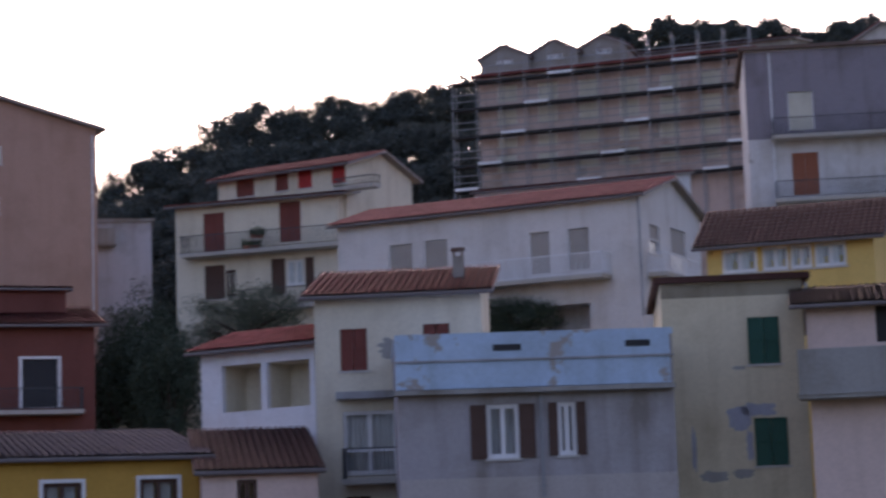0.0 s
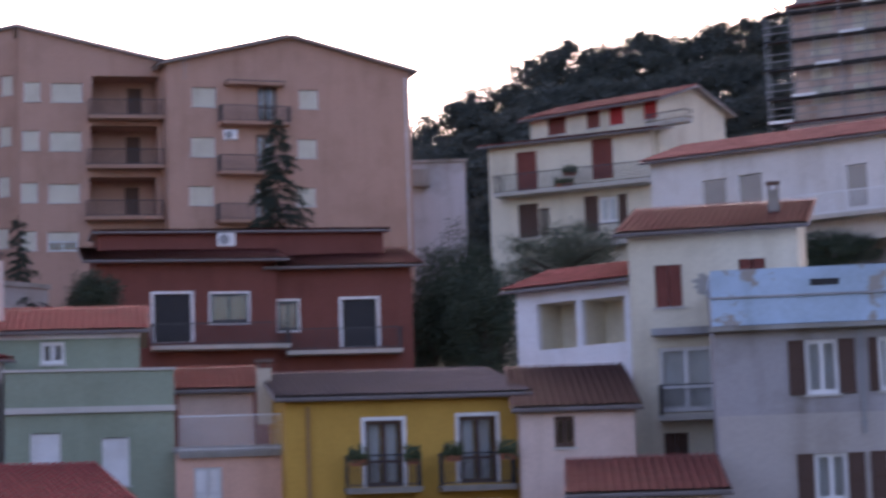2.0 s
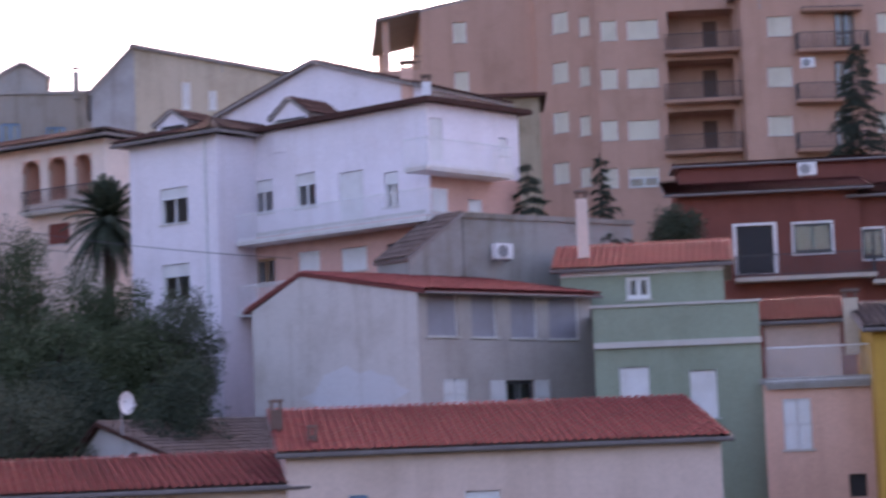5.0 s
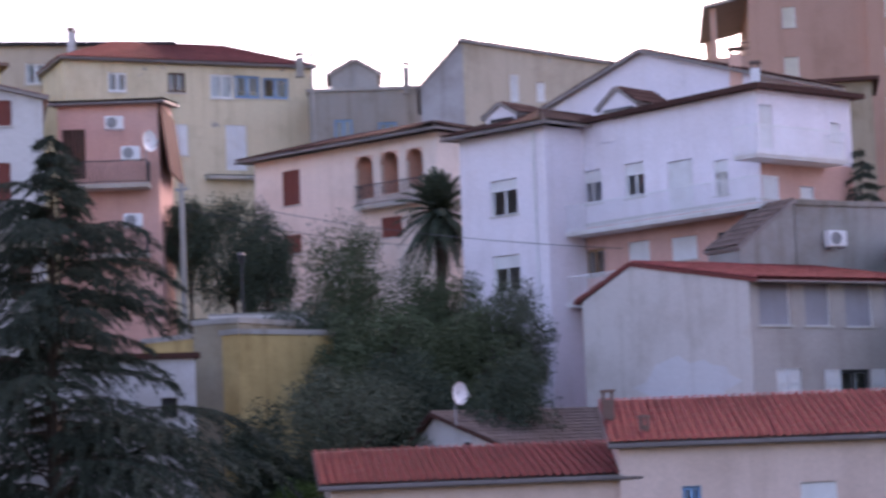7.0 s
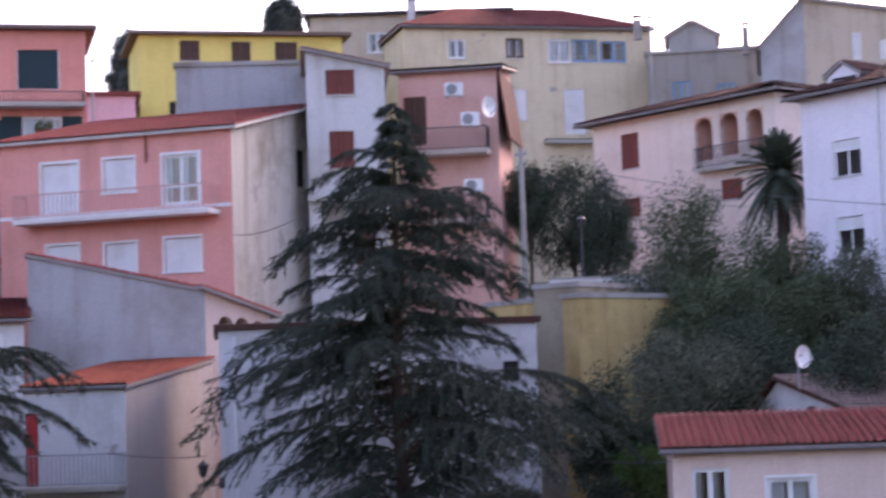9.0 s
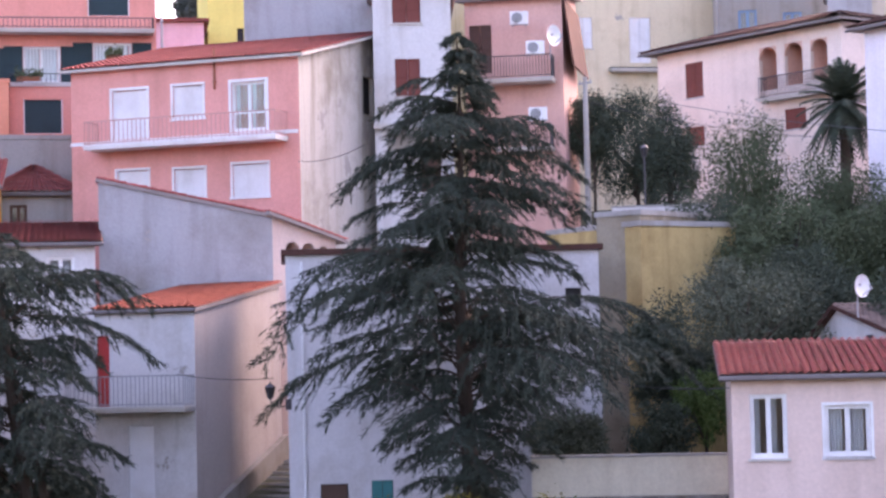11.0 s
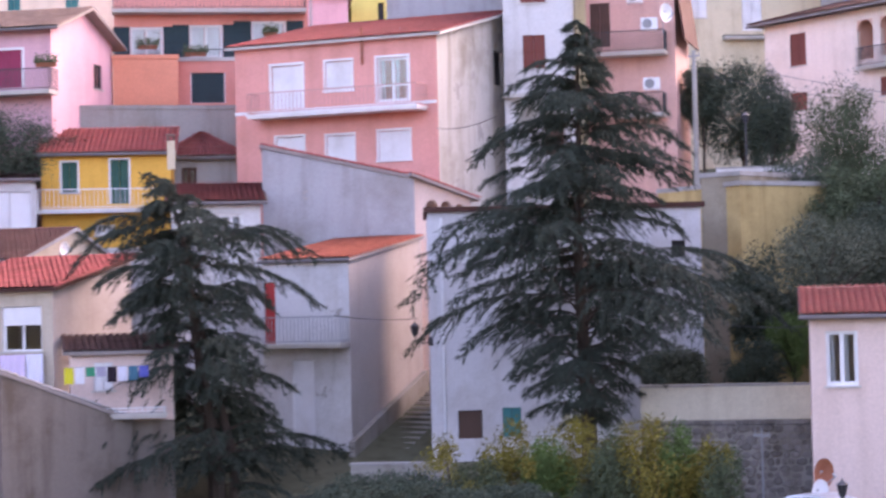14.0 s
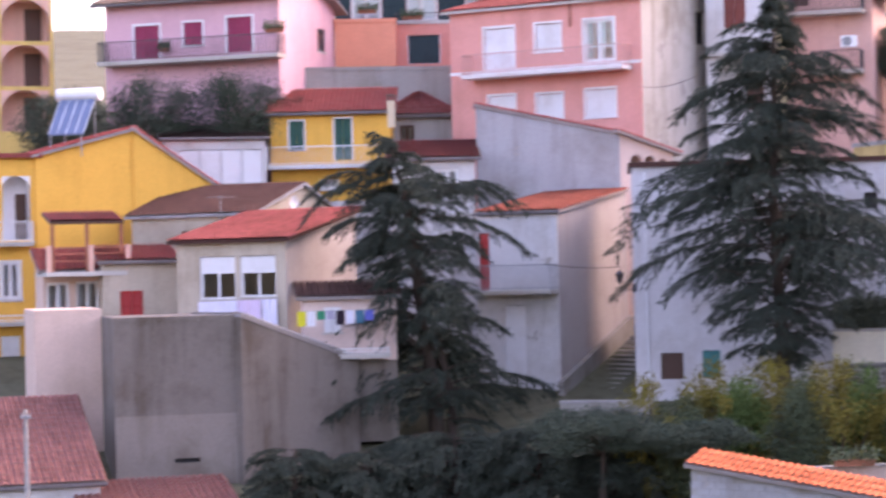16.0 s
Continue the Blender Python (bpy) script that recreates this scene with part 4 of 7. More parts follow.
lilac_house_2 = house("lilac_house", -45.60, 77.46, -17.5, 12.20, 5.46, 19.01, 4.33, "lilac", ("flat", 0.00, 0.43),
    "pale lilac main wing with a long white railed balcony", "house", tile="brown_tile", sides=[
    ("front", [
        ("roll", 0.56, 0.83, 0.81, 1.66, "white_slat", 0.68),
        ("roll", 2.09, 0.95, 1.24, 1.42, "white_slat", 0.66),
        ("roll", 4.73, 0.93, 1.14, 1.43, "white_slat", 0.68),
        ("rolldoor", 7.21, 0.13, 1.38, 2.00, "white_slat"),
        ("balcony", 1.53, -0.28, 11.57, 1.28, 1.07, "white_paint", "white_metal", 0.12),
        ("roll", 9.74, 0.46, 0.75, 1.39, "white_slat", 0.68),
    ]),
    ("right", [
        ("rolldoor", 0.11, 2.07, 0.74, 1.70, "white_slat"),
        ("roll", 4.21, 2.55, 0.55, 0.77, "white_slat"),
        ("roll", 0.06, 0.10, 0.86, 0.83, "white_slat"),
        ("roll", 2.20, 0.19, 0.79, 0.49, "white_slat"),
        ("balcony", -1.47, 1.62, 5.19, 1.18, 1.07, "white_paint", "white_metal", 0.12),
        ("coat", 0.00, 0.00, 5.46, 1.60, "pink"),
    ]),
])

lilac_attic_1 = house("lilac_attic", -48.82, 83.01, -9.5, 11.46, 6.42, 5.16, 20.15, "lilac", ("gable_y", 1.82, 0.32),
    "pale lilac gabled attic with small dormers", "house", tile="brown_tile", sides=[
])

arcade_house_1 = house("arcade_house", -68.43, 86.13, -9.5, 13.03, 6.0, 9.94, 15.32, "blush", ("hip", 1.0, 0.7),
    "pale pink villa with an arched loggia and red shutters", "house", tile="brown_tile", sides=[
    ("front", [
        ("shut", 2.11, 12.82, 1.32, 1.81, "red_wood"),
        ("shut", 2.11, 10.31, 1.31, 0.99, "red_wood"),
        ("arch", 7.52, 12.59, 1.19, 2.14, "salmon", 1.6),
        ("arch", 9.27, 12.65, 1.2, 2.09, "salmon", 1.6),
        ("arch", 11.02, 12.74, 1.1, 1.95, "salmon", 1.6),
        ("shut", 9.17, 10.5, 1.43, 1.0, "red_wood"),
        ("balcony", 7.97, 12.12, 4.65, 0.6, 1.0, "pale_stone", "dark_metal", 0.14),
    ]),
])

cream_block_1 = house("cream_block", -88.18, 92.79, 56.5, 15.85, 9.0, 17.04, 17.31, "cream", ("hip", 2.0, 0.3),
    "large old cream building with pale shutters", "building", tile="dull_red_tile", sides=[
    ("front", [
        ("win", 2.75, 15.41, 1.13, 1.22, "white_paint", 0.5),
        ("win", 6.48, 15.5, 1.12, 1.24, "brown_wood", 0.5),
        ("win", 9.19, 15.2, 1.47, 1.53, "white_paint", 0.9),
        ("win", 10.76, 15.28, 1.67, 1.43, "blue_wood", 0.3),
        ("win", 12.58, 15.3, 1.72, 1.33, "blue_wood", 0.3),
        ("shut", 6.5, 11.59, 1.19, 1.94, "white_slat"),
        ("shutdoor", 10.1, 10.71, 1.36, 2.84, "white_slat"),
        ("balcony", 8.7, 10.26, 3.35, 0.6, 0.05, "pale_stone", "dark_metal", 0.3),
    ]),
])

cream_block_2 = house("cream_block", -96.56, 92.91, 43.1, 12.68, 10.0, 18.23, 18.08, "beige", ("flat", 0, 0.4),
    "long old beige building behind a flat dark roof line", "building", tile="dark", sides=[
    ("front", [
        ("win", 3.62, 15.62, 1.23, 1.37, "white_paint", 0.4),
    ]),
])

grey_block_1 = house("grey_block", -77.51, 103.12, 33.9, 8.84, 10.0, 17.26, 14.95, "stone", ("flat", 0, 0.15),
    "old grey building with bright blue windows", "house", tile="concrete", sides=[
    ("front", [
        ("win", 1.53, 11.86, 1.11, 1.34, "blue_wood"),
        ("win", 4.24, 11.76, 1.11, 1.19, "blue_wood"),
    ]),
])

grey_gable_1 = house("grey_gable", -65.72, 98.01, 33.8, 2.43, 9.0, 14.44, 15.88, "grey", ("mono_right", 2.57, 0.1),
    "grey gabled house end with vent holes", "house", tile="old_tile", sides=[
])

grey_gable_2 = house("grey_gable", -63.68, 99.34, 36.7, 8.54, 9.0, 14.44, 16.91, "beige", ("mono_left", 1.54, 0.25),
    "beige house with white windows on the hill", "house", tile="brown_tile", sides=[
    ("front", [
        ("win", 2.62, 14.99, 0.48, 1.55, "white_paint", 0.6),
        ("win", 4.12, 14.95, 0.45, 1.1, "white_paint", 0.6),
    ]),
])

pink_ac_house = house("pink_ac_house", -65.67, 68.65, 33.7, 4.49, 5.0, 8.28, 17.65, "pink", ("mono_back", 0.6, 0.35),
    "pink house with a shaded balcony and air conditioners", "house", tile="old_tile", sides=[
    ("front", [
        ("shutdoor", 0.19, 14.35, 1.04, 2.22, "brown_wood"),
        ("balcony", 0.29, 13.91, 3.82, 1.2, 1.0, "pale_stone", "dark_metal", 0.13),
        ("balcony", 1.41, 10.8, 2.59, 1.2, 1.0, "pale_stone", "dark_metal", 0.13),
    ]),
])

# the roof comes down steeply past the end wall
slope(pink_ac_house, (4.95, 5.2, 14.5), (4.95, -0.2, 14.5), (4.54, -0.2, 17.6), (4.54, 5.2, 17.6), "brown_tile", tiles=False, t=0.08)

white_tower_house = house("white_tower_house", -65.75, 62.91, 46.3, 3.42, 8.0, 7.42, 18.17, "old_white", ("mono_left", 0.77, 0.25),
    "tall weathered white house with red shutters", "house", tile="old_tile", side_wall={"right": "pink"}, sides=[
    ("front", [
        ("shut", 0.85, 17.02, 1.25, 1.1, "red_wood"),
        ("shut", 0.93, 13.8, 1.1, 1.63, "red_wood"),
        ("loggia", 0.51, 9.56, 2.69, 2.7, "old_white", 1.6),
        ("course", -0.06, 12.36, 3.54, 0.2, "pale_stone", 0.4),
    ]),
])

lemon_house = house("lemon_house", -94.51, 77.14, 55.8, 11.96, 7.0, 15.48, 17.58, "lemon", ("flat", 0, 0.5),
    "lemon yellow house with brown shutters and dark eaves", "house", tile="old_tile", sides=[
    ("front", [
        ("shut", 2.36, 16.09, 1.18, 1.2, "brown_wood"),
        ("shut", 5.39, 15.77, 1.13, 1.47, "brown_wood"),
        ("shut", 7.95, 15.66, 1.34, 1.58, "brown_wood"),
        ("dark", 1.7, 12.54, 0.39, 1.16),
    ]),
])

grey_wall_house = house("grey_wall_house", -74.85, 63.25, 45.8, 6.16, 8.0, 9.18, 17.81, "grey", ("flat", 0, 0.1),
    "plain grey rendered wall of a low house", "house", tile="concrete", sides=[
])

orange_house_2 = house("orange_house", -82.37, 51.23, 56.1, 3.30, 5.0, 8.96, 13.76, "bright_orange", ("flat", 0, 0.05),
    "bright orange garage block with a terrace on top", "house", tile="bright_orange", sides=[
])

orange_house_3 = house("orange_house", -81.39, 54.58, 54.2, 3.09, 5.0, 9.22, 13.47, "coral", ("flat", 0, 0.05),
    "orange-red ground storey with a dark garage door", "house", tile="pale_stone", sides=[
    ("front", [
        ("rolldoor", 0.62, 11.29, 1.78, 1.58, "dark_green"),
    ]),
])

coral_house_1 = house("coral_house", -73.30, 52.23, 24.5, 10.60, 9.0, 5.91, 16.36, "rose", ("mono_back", 2.0, 0.35),
    "coral pink house with white window surrounds and a glazed balcony", "house", tile="red_tile", under="pale_stone", rain=False, side_wall={"right": "stained_white"}, sides=[
    ("front", [
        ("roll", 4.85, 14.08, 1.38, 1.37, "white_slat"),
        ("band", 4.85, 14.08, 1.38, 1.37, "white_paint", 0.1, False),
        ("roll", 2.16, 11.13, 1.47, 0.88, "white_slat"),
        ("band", 2.16, 11.13, 1.47, 0.88, "white_paint", 0.1, False),
        ("roll", 4.85, 10.71, 1.41, 1.24, "white_slat"),
        ("band", 4.85, 10.71, 1.41, 1.24, "white_paint", 0.1, False),
        ("roll", 7.55, 10.67, 1.59, 1.35, "white_slat"),
        ("band", 7.55, 10.67, 1.59, 1.35, "white_paint", 0.1, False),
        ("rolldoor", 1.98, 13.35, 1.64, 2.07, "white_slat"),
        ("band", 1.98, 13.35, 1.64, 2.07),
        ("door", 7.55, 13.36, 1.57, 2.07, "white_paint", 0.3),
        ("band", 7.55, 13.36, 1.57, 2.07),
        ("balcony", 1.25, 13.02, 8.81, 1.2, 1.0, "white_paint", "coral_metal", 0.2),
        ("pipe", 6.82, 15.18, 16.92, "rust"),
        ("course", -0.04, 13.17, 10.58, 0.15, "white_paint", 0.04),
    ]),
    ("right", [
        ("dark", 7.0, 14.64, 1.2, 1.68),
    ]),
])

grey_gable_house = house("grey_gable_house", -66.21, 48.37, 50.9, 6.72, 4.0, 5.06, 10.35, "grey", ("mono_left", 1.49, 0.1),
    "grey rendered house end with a red tile edge", "house", tile="red_tile", sides=[
])

pink_arch_house = house("pink_arch_house", -62.03, 53.64, 81.1, 2.98, 5.0, 5.08, 9.44, "pale_pink", ("mono_left", 0.9, 0.35),
    "pale pink house front with small arched openings", "house", tile="red_tile", sides=[
    ("front", [
        ("arch", 0.59, 8.72, 0.67, 0.67, "pale_pink", 1.2),
        ("arch", 1.37, 8.73, 0.62, 0.62, "pale_pink", 1.2),
        ("arch", 2.11, 8.74, 0.57, 0.48, "pale_pink", 1.2),
    ]),
])

# right wall: shade put into the colour, darker than the white front
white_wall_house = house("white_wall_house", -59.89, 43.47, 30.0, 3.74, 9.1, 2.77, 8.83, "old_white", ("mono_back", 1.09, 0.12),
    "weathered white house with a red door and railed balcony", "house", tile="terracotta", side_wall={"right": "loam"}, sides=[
    ("front", [
        ("panel", 0.06, 5.5, 0.5, 2.57, "red_paint"),
        ("rolldoor", 1.23, 1.76, 0.94, 3.13, "white_slat"),
        ("balcony", -0.68, 5.55, 4.39, 1.0, 1.05, "pale_stone", "grey_metal", 0.16),
    ]),
])

small_roof_house = house("small_roof_house", -66.04, 43.35, 54.7, 3.80, 6.0, 4.31, 10.00, "old_white", ("mono_back", 1.09, 0.3),
    "small white house under a red tiled roof", "house", tile="red_tile", sides=[
    ("front", [
        ("win", 2.01, 8.46, 1.02, 1.08, "white_paint", 0.7),
    ]),
])

street_white_house = house("street_white_house", -53.43, 46.75, 48.8, 10.75, 7.0, 2.40, 10.98, "grey_white", ("flat", 0, 0.15),
    "long white house with a flat roof beside the stairs", "house", tile="brown_tile", sides=[
    ("front", [
        ("panel", 1.04, 2.09, 0.94, 1.1, "brown_wood"),
        ("shutdoor", 2.77, 2.13, 0.74, 1.14, "teal"),
        ("dark", 9.57, 9.02, 0.56, 0.66),
        ("pipe", 0.53, 1.34, 10.75, "white_metal"),
    ]),
])

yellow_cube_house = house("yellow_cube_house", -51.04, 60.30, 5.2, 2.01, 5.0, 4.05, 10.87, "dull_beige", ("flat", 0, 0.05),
    "dull beige side of a yellow garden building, darker than its yellow face", "house", tile="concrete", sides=[
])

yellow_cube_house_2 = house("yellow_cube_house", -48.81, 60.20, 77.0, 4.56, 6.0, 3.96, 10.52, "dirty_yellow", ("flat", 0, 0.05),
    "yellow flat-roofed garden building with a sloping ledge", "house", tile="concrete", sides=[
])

near_roof_house = house("near_roof_house", -35.84, 48.12, 38.7, 8.51, 5.0, -0.24, 9.27, "pale_pink", ("mono_back", 0.85, 0.35),
    "pale pink house with a red barrel-tiled roof and white windows", "house", tile="red_tile", single=220, sides=[
    ("front", [
        ("win", 0.51, 6.96, 1.05, 1.83, "white_paint", 0.5),
        ("win", 2.61, 6.98, 1.29, 1.47, "white_paint", 0.8),
        ("band", 2.61, 6.98, 1.29, 1.47, "white_paint", 0.08, False),
        ("roll", 2.8, 4.28, 1.04, 0.82, "white_slat"),
    ]),
])

near_roof_house_2 = house("near_roof_house", -29.22, 52.97, 31.9, 12.69, 5.0, -0.12, 10.04, "pale_pink", ("mono_back", 1.2, 0.3),
    "long pale pink house under a red barrel-tiled roof", "house", tile="red_tile", single=220, sides=[
    ("front", [
        ("win", 1.75, 8.19, 0.54, 0.64, "blue_wood", 0.8),
        ("roll", 5.1, 8.06, 1.02, 0.76, "white_slat"),
    ]),
])

old_roof_house = house("old_roof_house", -34.15, 56.2, 67.0, 7.0, 7.2, 0.60, 9.05, "old_white", ("gable_x", 1.45, 0.25, 0.722),
    "low white house under an old brown tiled roof", "house", tile="old_tile", rain=False, under="brown_tile", sides=[
    ("left", [
        ("vent", 3.15, 9.25, 0.42, 0.36),
        ("vent", 2.45, 9.2, 0.22, 0.22),
    ]),
])

stone_back_house = house("stone_back_house", -31.96, 72.25, 62.1, 8.60, 2.0, 6.12, 12.42, "concrete", ("flat", 0, 0.08),
    "old grey stone wall of a low building", "house", tile="stone", sides=[
])

stone_back_gable = house("stone_back_gable", -33.15, 69.92, 62.1, 2.53, 2.0, 6.12, 10.78, "concrete", ("mono_right", 1.7, 0.08),
    "sloping end of an old grey stone building", "house", tile="old_tile", sides=[
])

magenta_house = house("magenta_house", -85.52, 39.02, 36.5, 9.67, 8.2, 7.09, 16.28, "mauve", ("gable_x", 1.3, 0.6),
    "pink house with magenta shutters above the garden", "house", tile="old_tile", sides=[
    ("front", [
        ("shutdoor", 1.66, 13.36, 1.4, 1.72, "magenta_wood"),
        ("band", 1.66, 13.36, 1.4, 1.72),
        ("shut", 4.43, 13.96, 1.04, 1.16, "magenta_wood"),
        ("band", 4.43, 13.96, 1.04, 1.16, "white_paint", 0.1, False),
        ("shutdoor", 6.84, 13.47, 1.36, 1.78, "magenta_wood"),
        ("band", 6.84, 13.47, 1.36, 1.78),
        ("balcony", 0.1, 13.17, 9.91, 1.2, 1.0, "pale_stone", "dark_metal", 0.13),
    ]),
    ("right", [
        ("win", 5.55, 13.91, 1.12, 1.21, "dark_metal"),
    ]),
])

arch_tower_house = house("arch_tower_house", -91.85, 34.16, 72.6, 4.52, 7.0, 9.24, 15.67, "yellow", ("flat", 0, 0.3),
    "yellow house with arched red-lined loggias", "house", tile="old_tile", sides=[
    ("front", [
        ("arch", 1.79, 12.72, 2.57, 2.21, "salmon", 1.4),
        ("arch", 1.74, 10.3, 2.57, 2.21, "salmon", 1.4),
        ("arch", 1.69, 7.88, 2.57, 2.21, "salmon", 1.4),
    ]),
])

small_yellow_house = house("small_yellow_house", -76.55, 43.40, 52.5, 5.96, 3.5, 6.48, 10.69, "amber", ("mono_back", 1.27, 0.3),
    "small yellow house with a green door and a balcony", "house", tile="red_tile", sides=[
    ("front", [
        ("shut", 0.93, 8.91, 0.73, 1.4, "green_wood"),
        ("band", 0.93, 8.91, 0.73, 1.4, "white_paint", 0.08, False),
        ("shutdoor", 3.18, 8.34, 0.84, 2.05, "green_wood"),
        ("band", 3.18, 8.34, 0.84, 2.05, "white_paint", 0.08),
        ("balcony", -0.19, 8.07, 6.13, 0.9, 0.9, "white_paint", "white_metal", 0.2),
        ("win", 2.4, 6.87, 0.96, 0.51, "white_paint", 0.8),
        ("coat", 0.0, 0.0, 5.96, 6.3, "cream_white"),
    ]),
])

brick_house_1 = house("brick_house", -76.01, 50.03, 56.6, 3.58, 6.0, 7.42, 9.69, "concrete", ("hip", 1.33, 0.3),
    "small grey block house with a dull red roof", "house", tile="dull_red_tile", sides=[
    ("front", [
        ("win", 0.71, 8.23, 0.73, 1.05, "brown_wood"),
    ]),
])

white_glazed_house = house("white_glazed_house", -77.26, 37.78, 63.9, 4.94, 6.0, 6.12, 9.73, "old_white", ("mono_back", 0.99, 0.2),
    "low white house with a long glazed front", "house", tile="brown_tile", sides=[
    ("front", [
        ("roll", 0.75, 7.6, 0.92, 1.62, "white_slat"),
        ("roll", 1.77, 7.6, 0.92, 1.62, "white_slat"),
        ("roll", 2.79, 7.6, 0.92, 1.62, "white_slat"),
        ("roll", 3.81, 7.6, 0.92, 1.62, "white_slat"),
    ]),
])

amber_house_1 = house("amber_house", -75.23, 27.22, 72.1, 2.55, 7.0, 4.56, 10.17, "amber", ("flat", 0, 0.3),
    "amber yellow house front with a white arched window", "house", tile="red_tile", sides=[
    ("front", [
        ("arch", 1.05, 6.48, 1.25, 2.87, "white", 1.0),
        ("win", 0.93, 3.83, 0.82, 1.65, "white_paint", 0.8),
        ("band", 0.93, 3.83, 0.82, 1.65, "white_paint", 0.1, False),
        ("roll", 0.86, 0.49, 0.85, 1.7, "white_slat"),
        ("balcony", -0.15, 6.36, 2.48, 0.7, 0.9, "pale_stone", "white_metal", 0.13),
        ("balcony", -0.23, 2.79, 2.48, 0.7, 0.3, "pale_stone", "white_metal", 0.13),
    ]),
])

amber_gable_1 = house("amber_gable", -74.33, 29.59, 80.3, 4.61, 7.0, 4.56, 10.20, "amber", ("mono_right", 1.21, 0.2),
    "amber yellow gable end with a wide plain wall", "house", tile="red_tile", sides=[
])

amber_gable_2 = house("amber_gable", -73.48, 34.09, 77.1, 3.80, 7.0, 4.82, 8.63, "amber", ("mono_left", 2.52, 0.15),
    "amber yellow gable end under a long roof slope", "house", tile="red_tile", sides=[
])

brown_roof_house_2 = house("brown_roof_house", -71.84, 33.07, 28.7, 6.3, 8.0, 3.84, 8.08, "beige", ("gable_x", 1.35, 0.25, 0.55),
    "low house under a brown tiled gable roof with a satellite dish", "house", tile="brown_tile", under="grey", rain=False, sides=[
    ("front", [
        ("dark", 2.6, 6.5, 0.8, 0.9),
    ]),
])

lean_to_1 = house("lean_to", -68.82, 27.19, 70.4, 5.40, 3.0, 3.12, 6.43, "peach", ("mono_back", 0.86, 0.2),
    "pink lean-to with small windows under a tile strip", "house", tile="red_tile", sides=[
    ("front", [
        ("win", 0.15, 4.66, 0.95, 1.34, "white_paint", 0.6),
        ("win", 1.4, 4.68, 0.95, 1.34, "white_paint", 0.6),
    ]),
])

white_window_house = house("white_window_house", -66.53, 28.81, 66.6, 3.11, 4.0, 2.76, 7.11, "beige", ("mono_back", 0.64, 0.2),
    "beige house wall with a red shutter", "house", tile="red_tile", sides=[
    ("front", [
        ("shut", 0.73, 4.64, 0.96, 1.3, "red_paint"),
    ]),
])

# greyer, darker colour on the right wall tones down the light falling there
white_window_house_2 = house("white_window_house", -63.30, 30.57, 28.0, 5.15, 6.0, 2.43, 8.20, "beige", ("mono_back", 1.2, 0.3),
    "beige house with two wide white windows and a hanging sheet", "house", tile="red_tile", rain=False, under="brown_tile", side_wall={"right": "loam"}, sides=[
    ("front", [
        ("roll", 1.09, 5.88, 1.69, 1.73, "white_slat", 0.62),
        ("roll", 3.0, 5.95, 1.67, 1.66, "white_slat", 0.6),
    ]),
])

laundry_house = house("laundry_house", -57.07, 32.67, 60.0, 3.67, 2.0, 2.60, 5.68, "pale_pink", ("mono_back", 0.44, 0.28),
    "pale pink house with a washing line on its balcony", "house", tile="brown_tile", rain=False, sides=[
    ("front", [
        ("shut", 0.8, 4.33, 0.71, 1.0, "white_slat"),
        ("coat", 0.0, 0.0, 3.67, 3.2, "rough_render"),
        ("balcony", -0.2, 3.47, 3.52, 0.84, 0.2, "pale_stone", "white_metal", 0.2),
    ]),
])

grey_cube_house = house("grey_cube_house", -57.03, 24.35, 68.3, 4.75, 4.5, 0.24, 7.36, "rough_render", ("flat", 0, 0.02),
    "plain grey rendered house end with bare patches", "house", tile="rough_render", sides=[
    ("front", [
        ("dark", 2.18, 2.11, 0.92, 0.17),
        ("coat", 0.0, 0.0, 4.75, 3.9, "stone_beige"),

    ]),
])

grey_cube_wing = house("grey_cube_wing", -55.01, 28.61, 97.5, 5.82, 3.0, 0.24, 5.53, "rough_render", ("mono_left", 1.93, 0.04),
    "dark grey rendered side wall", "house", tile="concrete", sides=[
])

pink_front_house = house("pink_front_house", -62.16, 23.62, 69.2, 2.60, 5.0, 1.32, 6.56, "peach", ("flat", 0, 0.0),
    "narrow pale pink house front", "house", tile="peach", sides=[
])

dormer_house_1 = house("dormer_house", 3.24, 152.97, -13.2, 3.63, 6.0, 21.35, 24.19, "stone", ("gable_y", 0.96, 0.2),
    "small brown gabled roof room on the tall building", "house", tile="brown_tile", sides=[
    ("front", [
        ("win", 1.22, 23.78, 1.19, 0.35, "white_paint", 0.5),
    ]),
])

dormer_house_2 = house("dormer_house", 7.03, 153.14, -14.6, 3.50, 6.0, 21.40, 24.46, "stone", ("gable_y", 0.96, 0.2),
    "small brown gabled roof room on the tall building", "house", tile="brown_tile", sides=[
    ("front", [
        ("win", 1.15, 24.02, 1.19, 0.4, "white_paint", 0.5),
    ]),
])

dormer_house_3 = house("dormer_house", 10.61, 153.23, -16.0, 3.62, 6.0, 21.45, 24.73, "stone", ("gable_y", 0.87, 0.2),
    "small brown gabled roof room on the tall building", "house", tile="brown_tile", sides=[
    ("front", [
        ("win", 1.21, 24.24, 1.19, 0.44, "white_paint", 0.5),
    ]),
])

long_roof_house = house("long_roof_house", 14.73, 159.32, -19.3, 12.68, 8.0, 22.22, 24.78, "stone", ("mono_back", 1.4, 0.3),
    "long brown tiled roof behind the scaffolding", "house", tile="dull_red_tile", sides=[
])

crest_house = house("crest_house", 26.98, 137.38, -11.1, 5.51, 7.0, 19.26, 22.48, "old_white", ("gable_y", 1.67, 0.5),
    "pale gabled house on the crest", "house", tile="dull_red_tile", sides=[
])

scaffold_house_3 = house("scaffold_house", 1.89, 117.98, -20.9, 11.56, 4.0, 13.55, 16.14, "white", ("mono_back", 0.7, 0.2),
    "low white house behind the terrace roof", "house", tile="dull_red_tile", sides=[
])

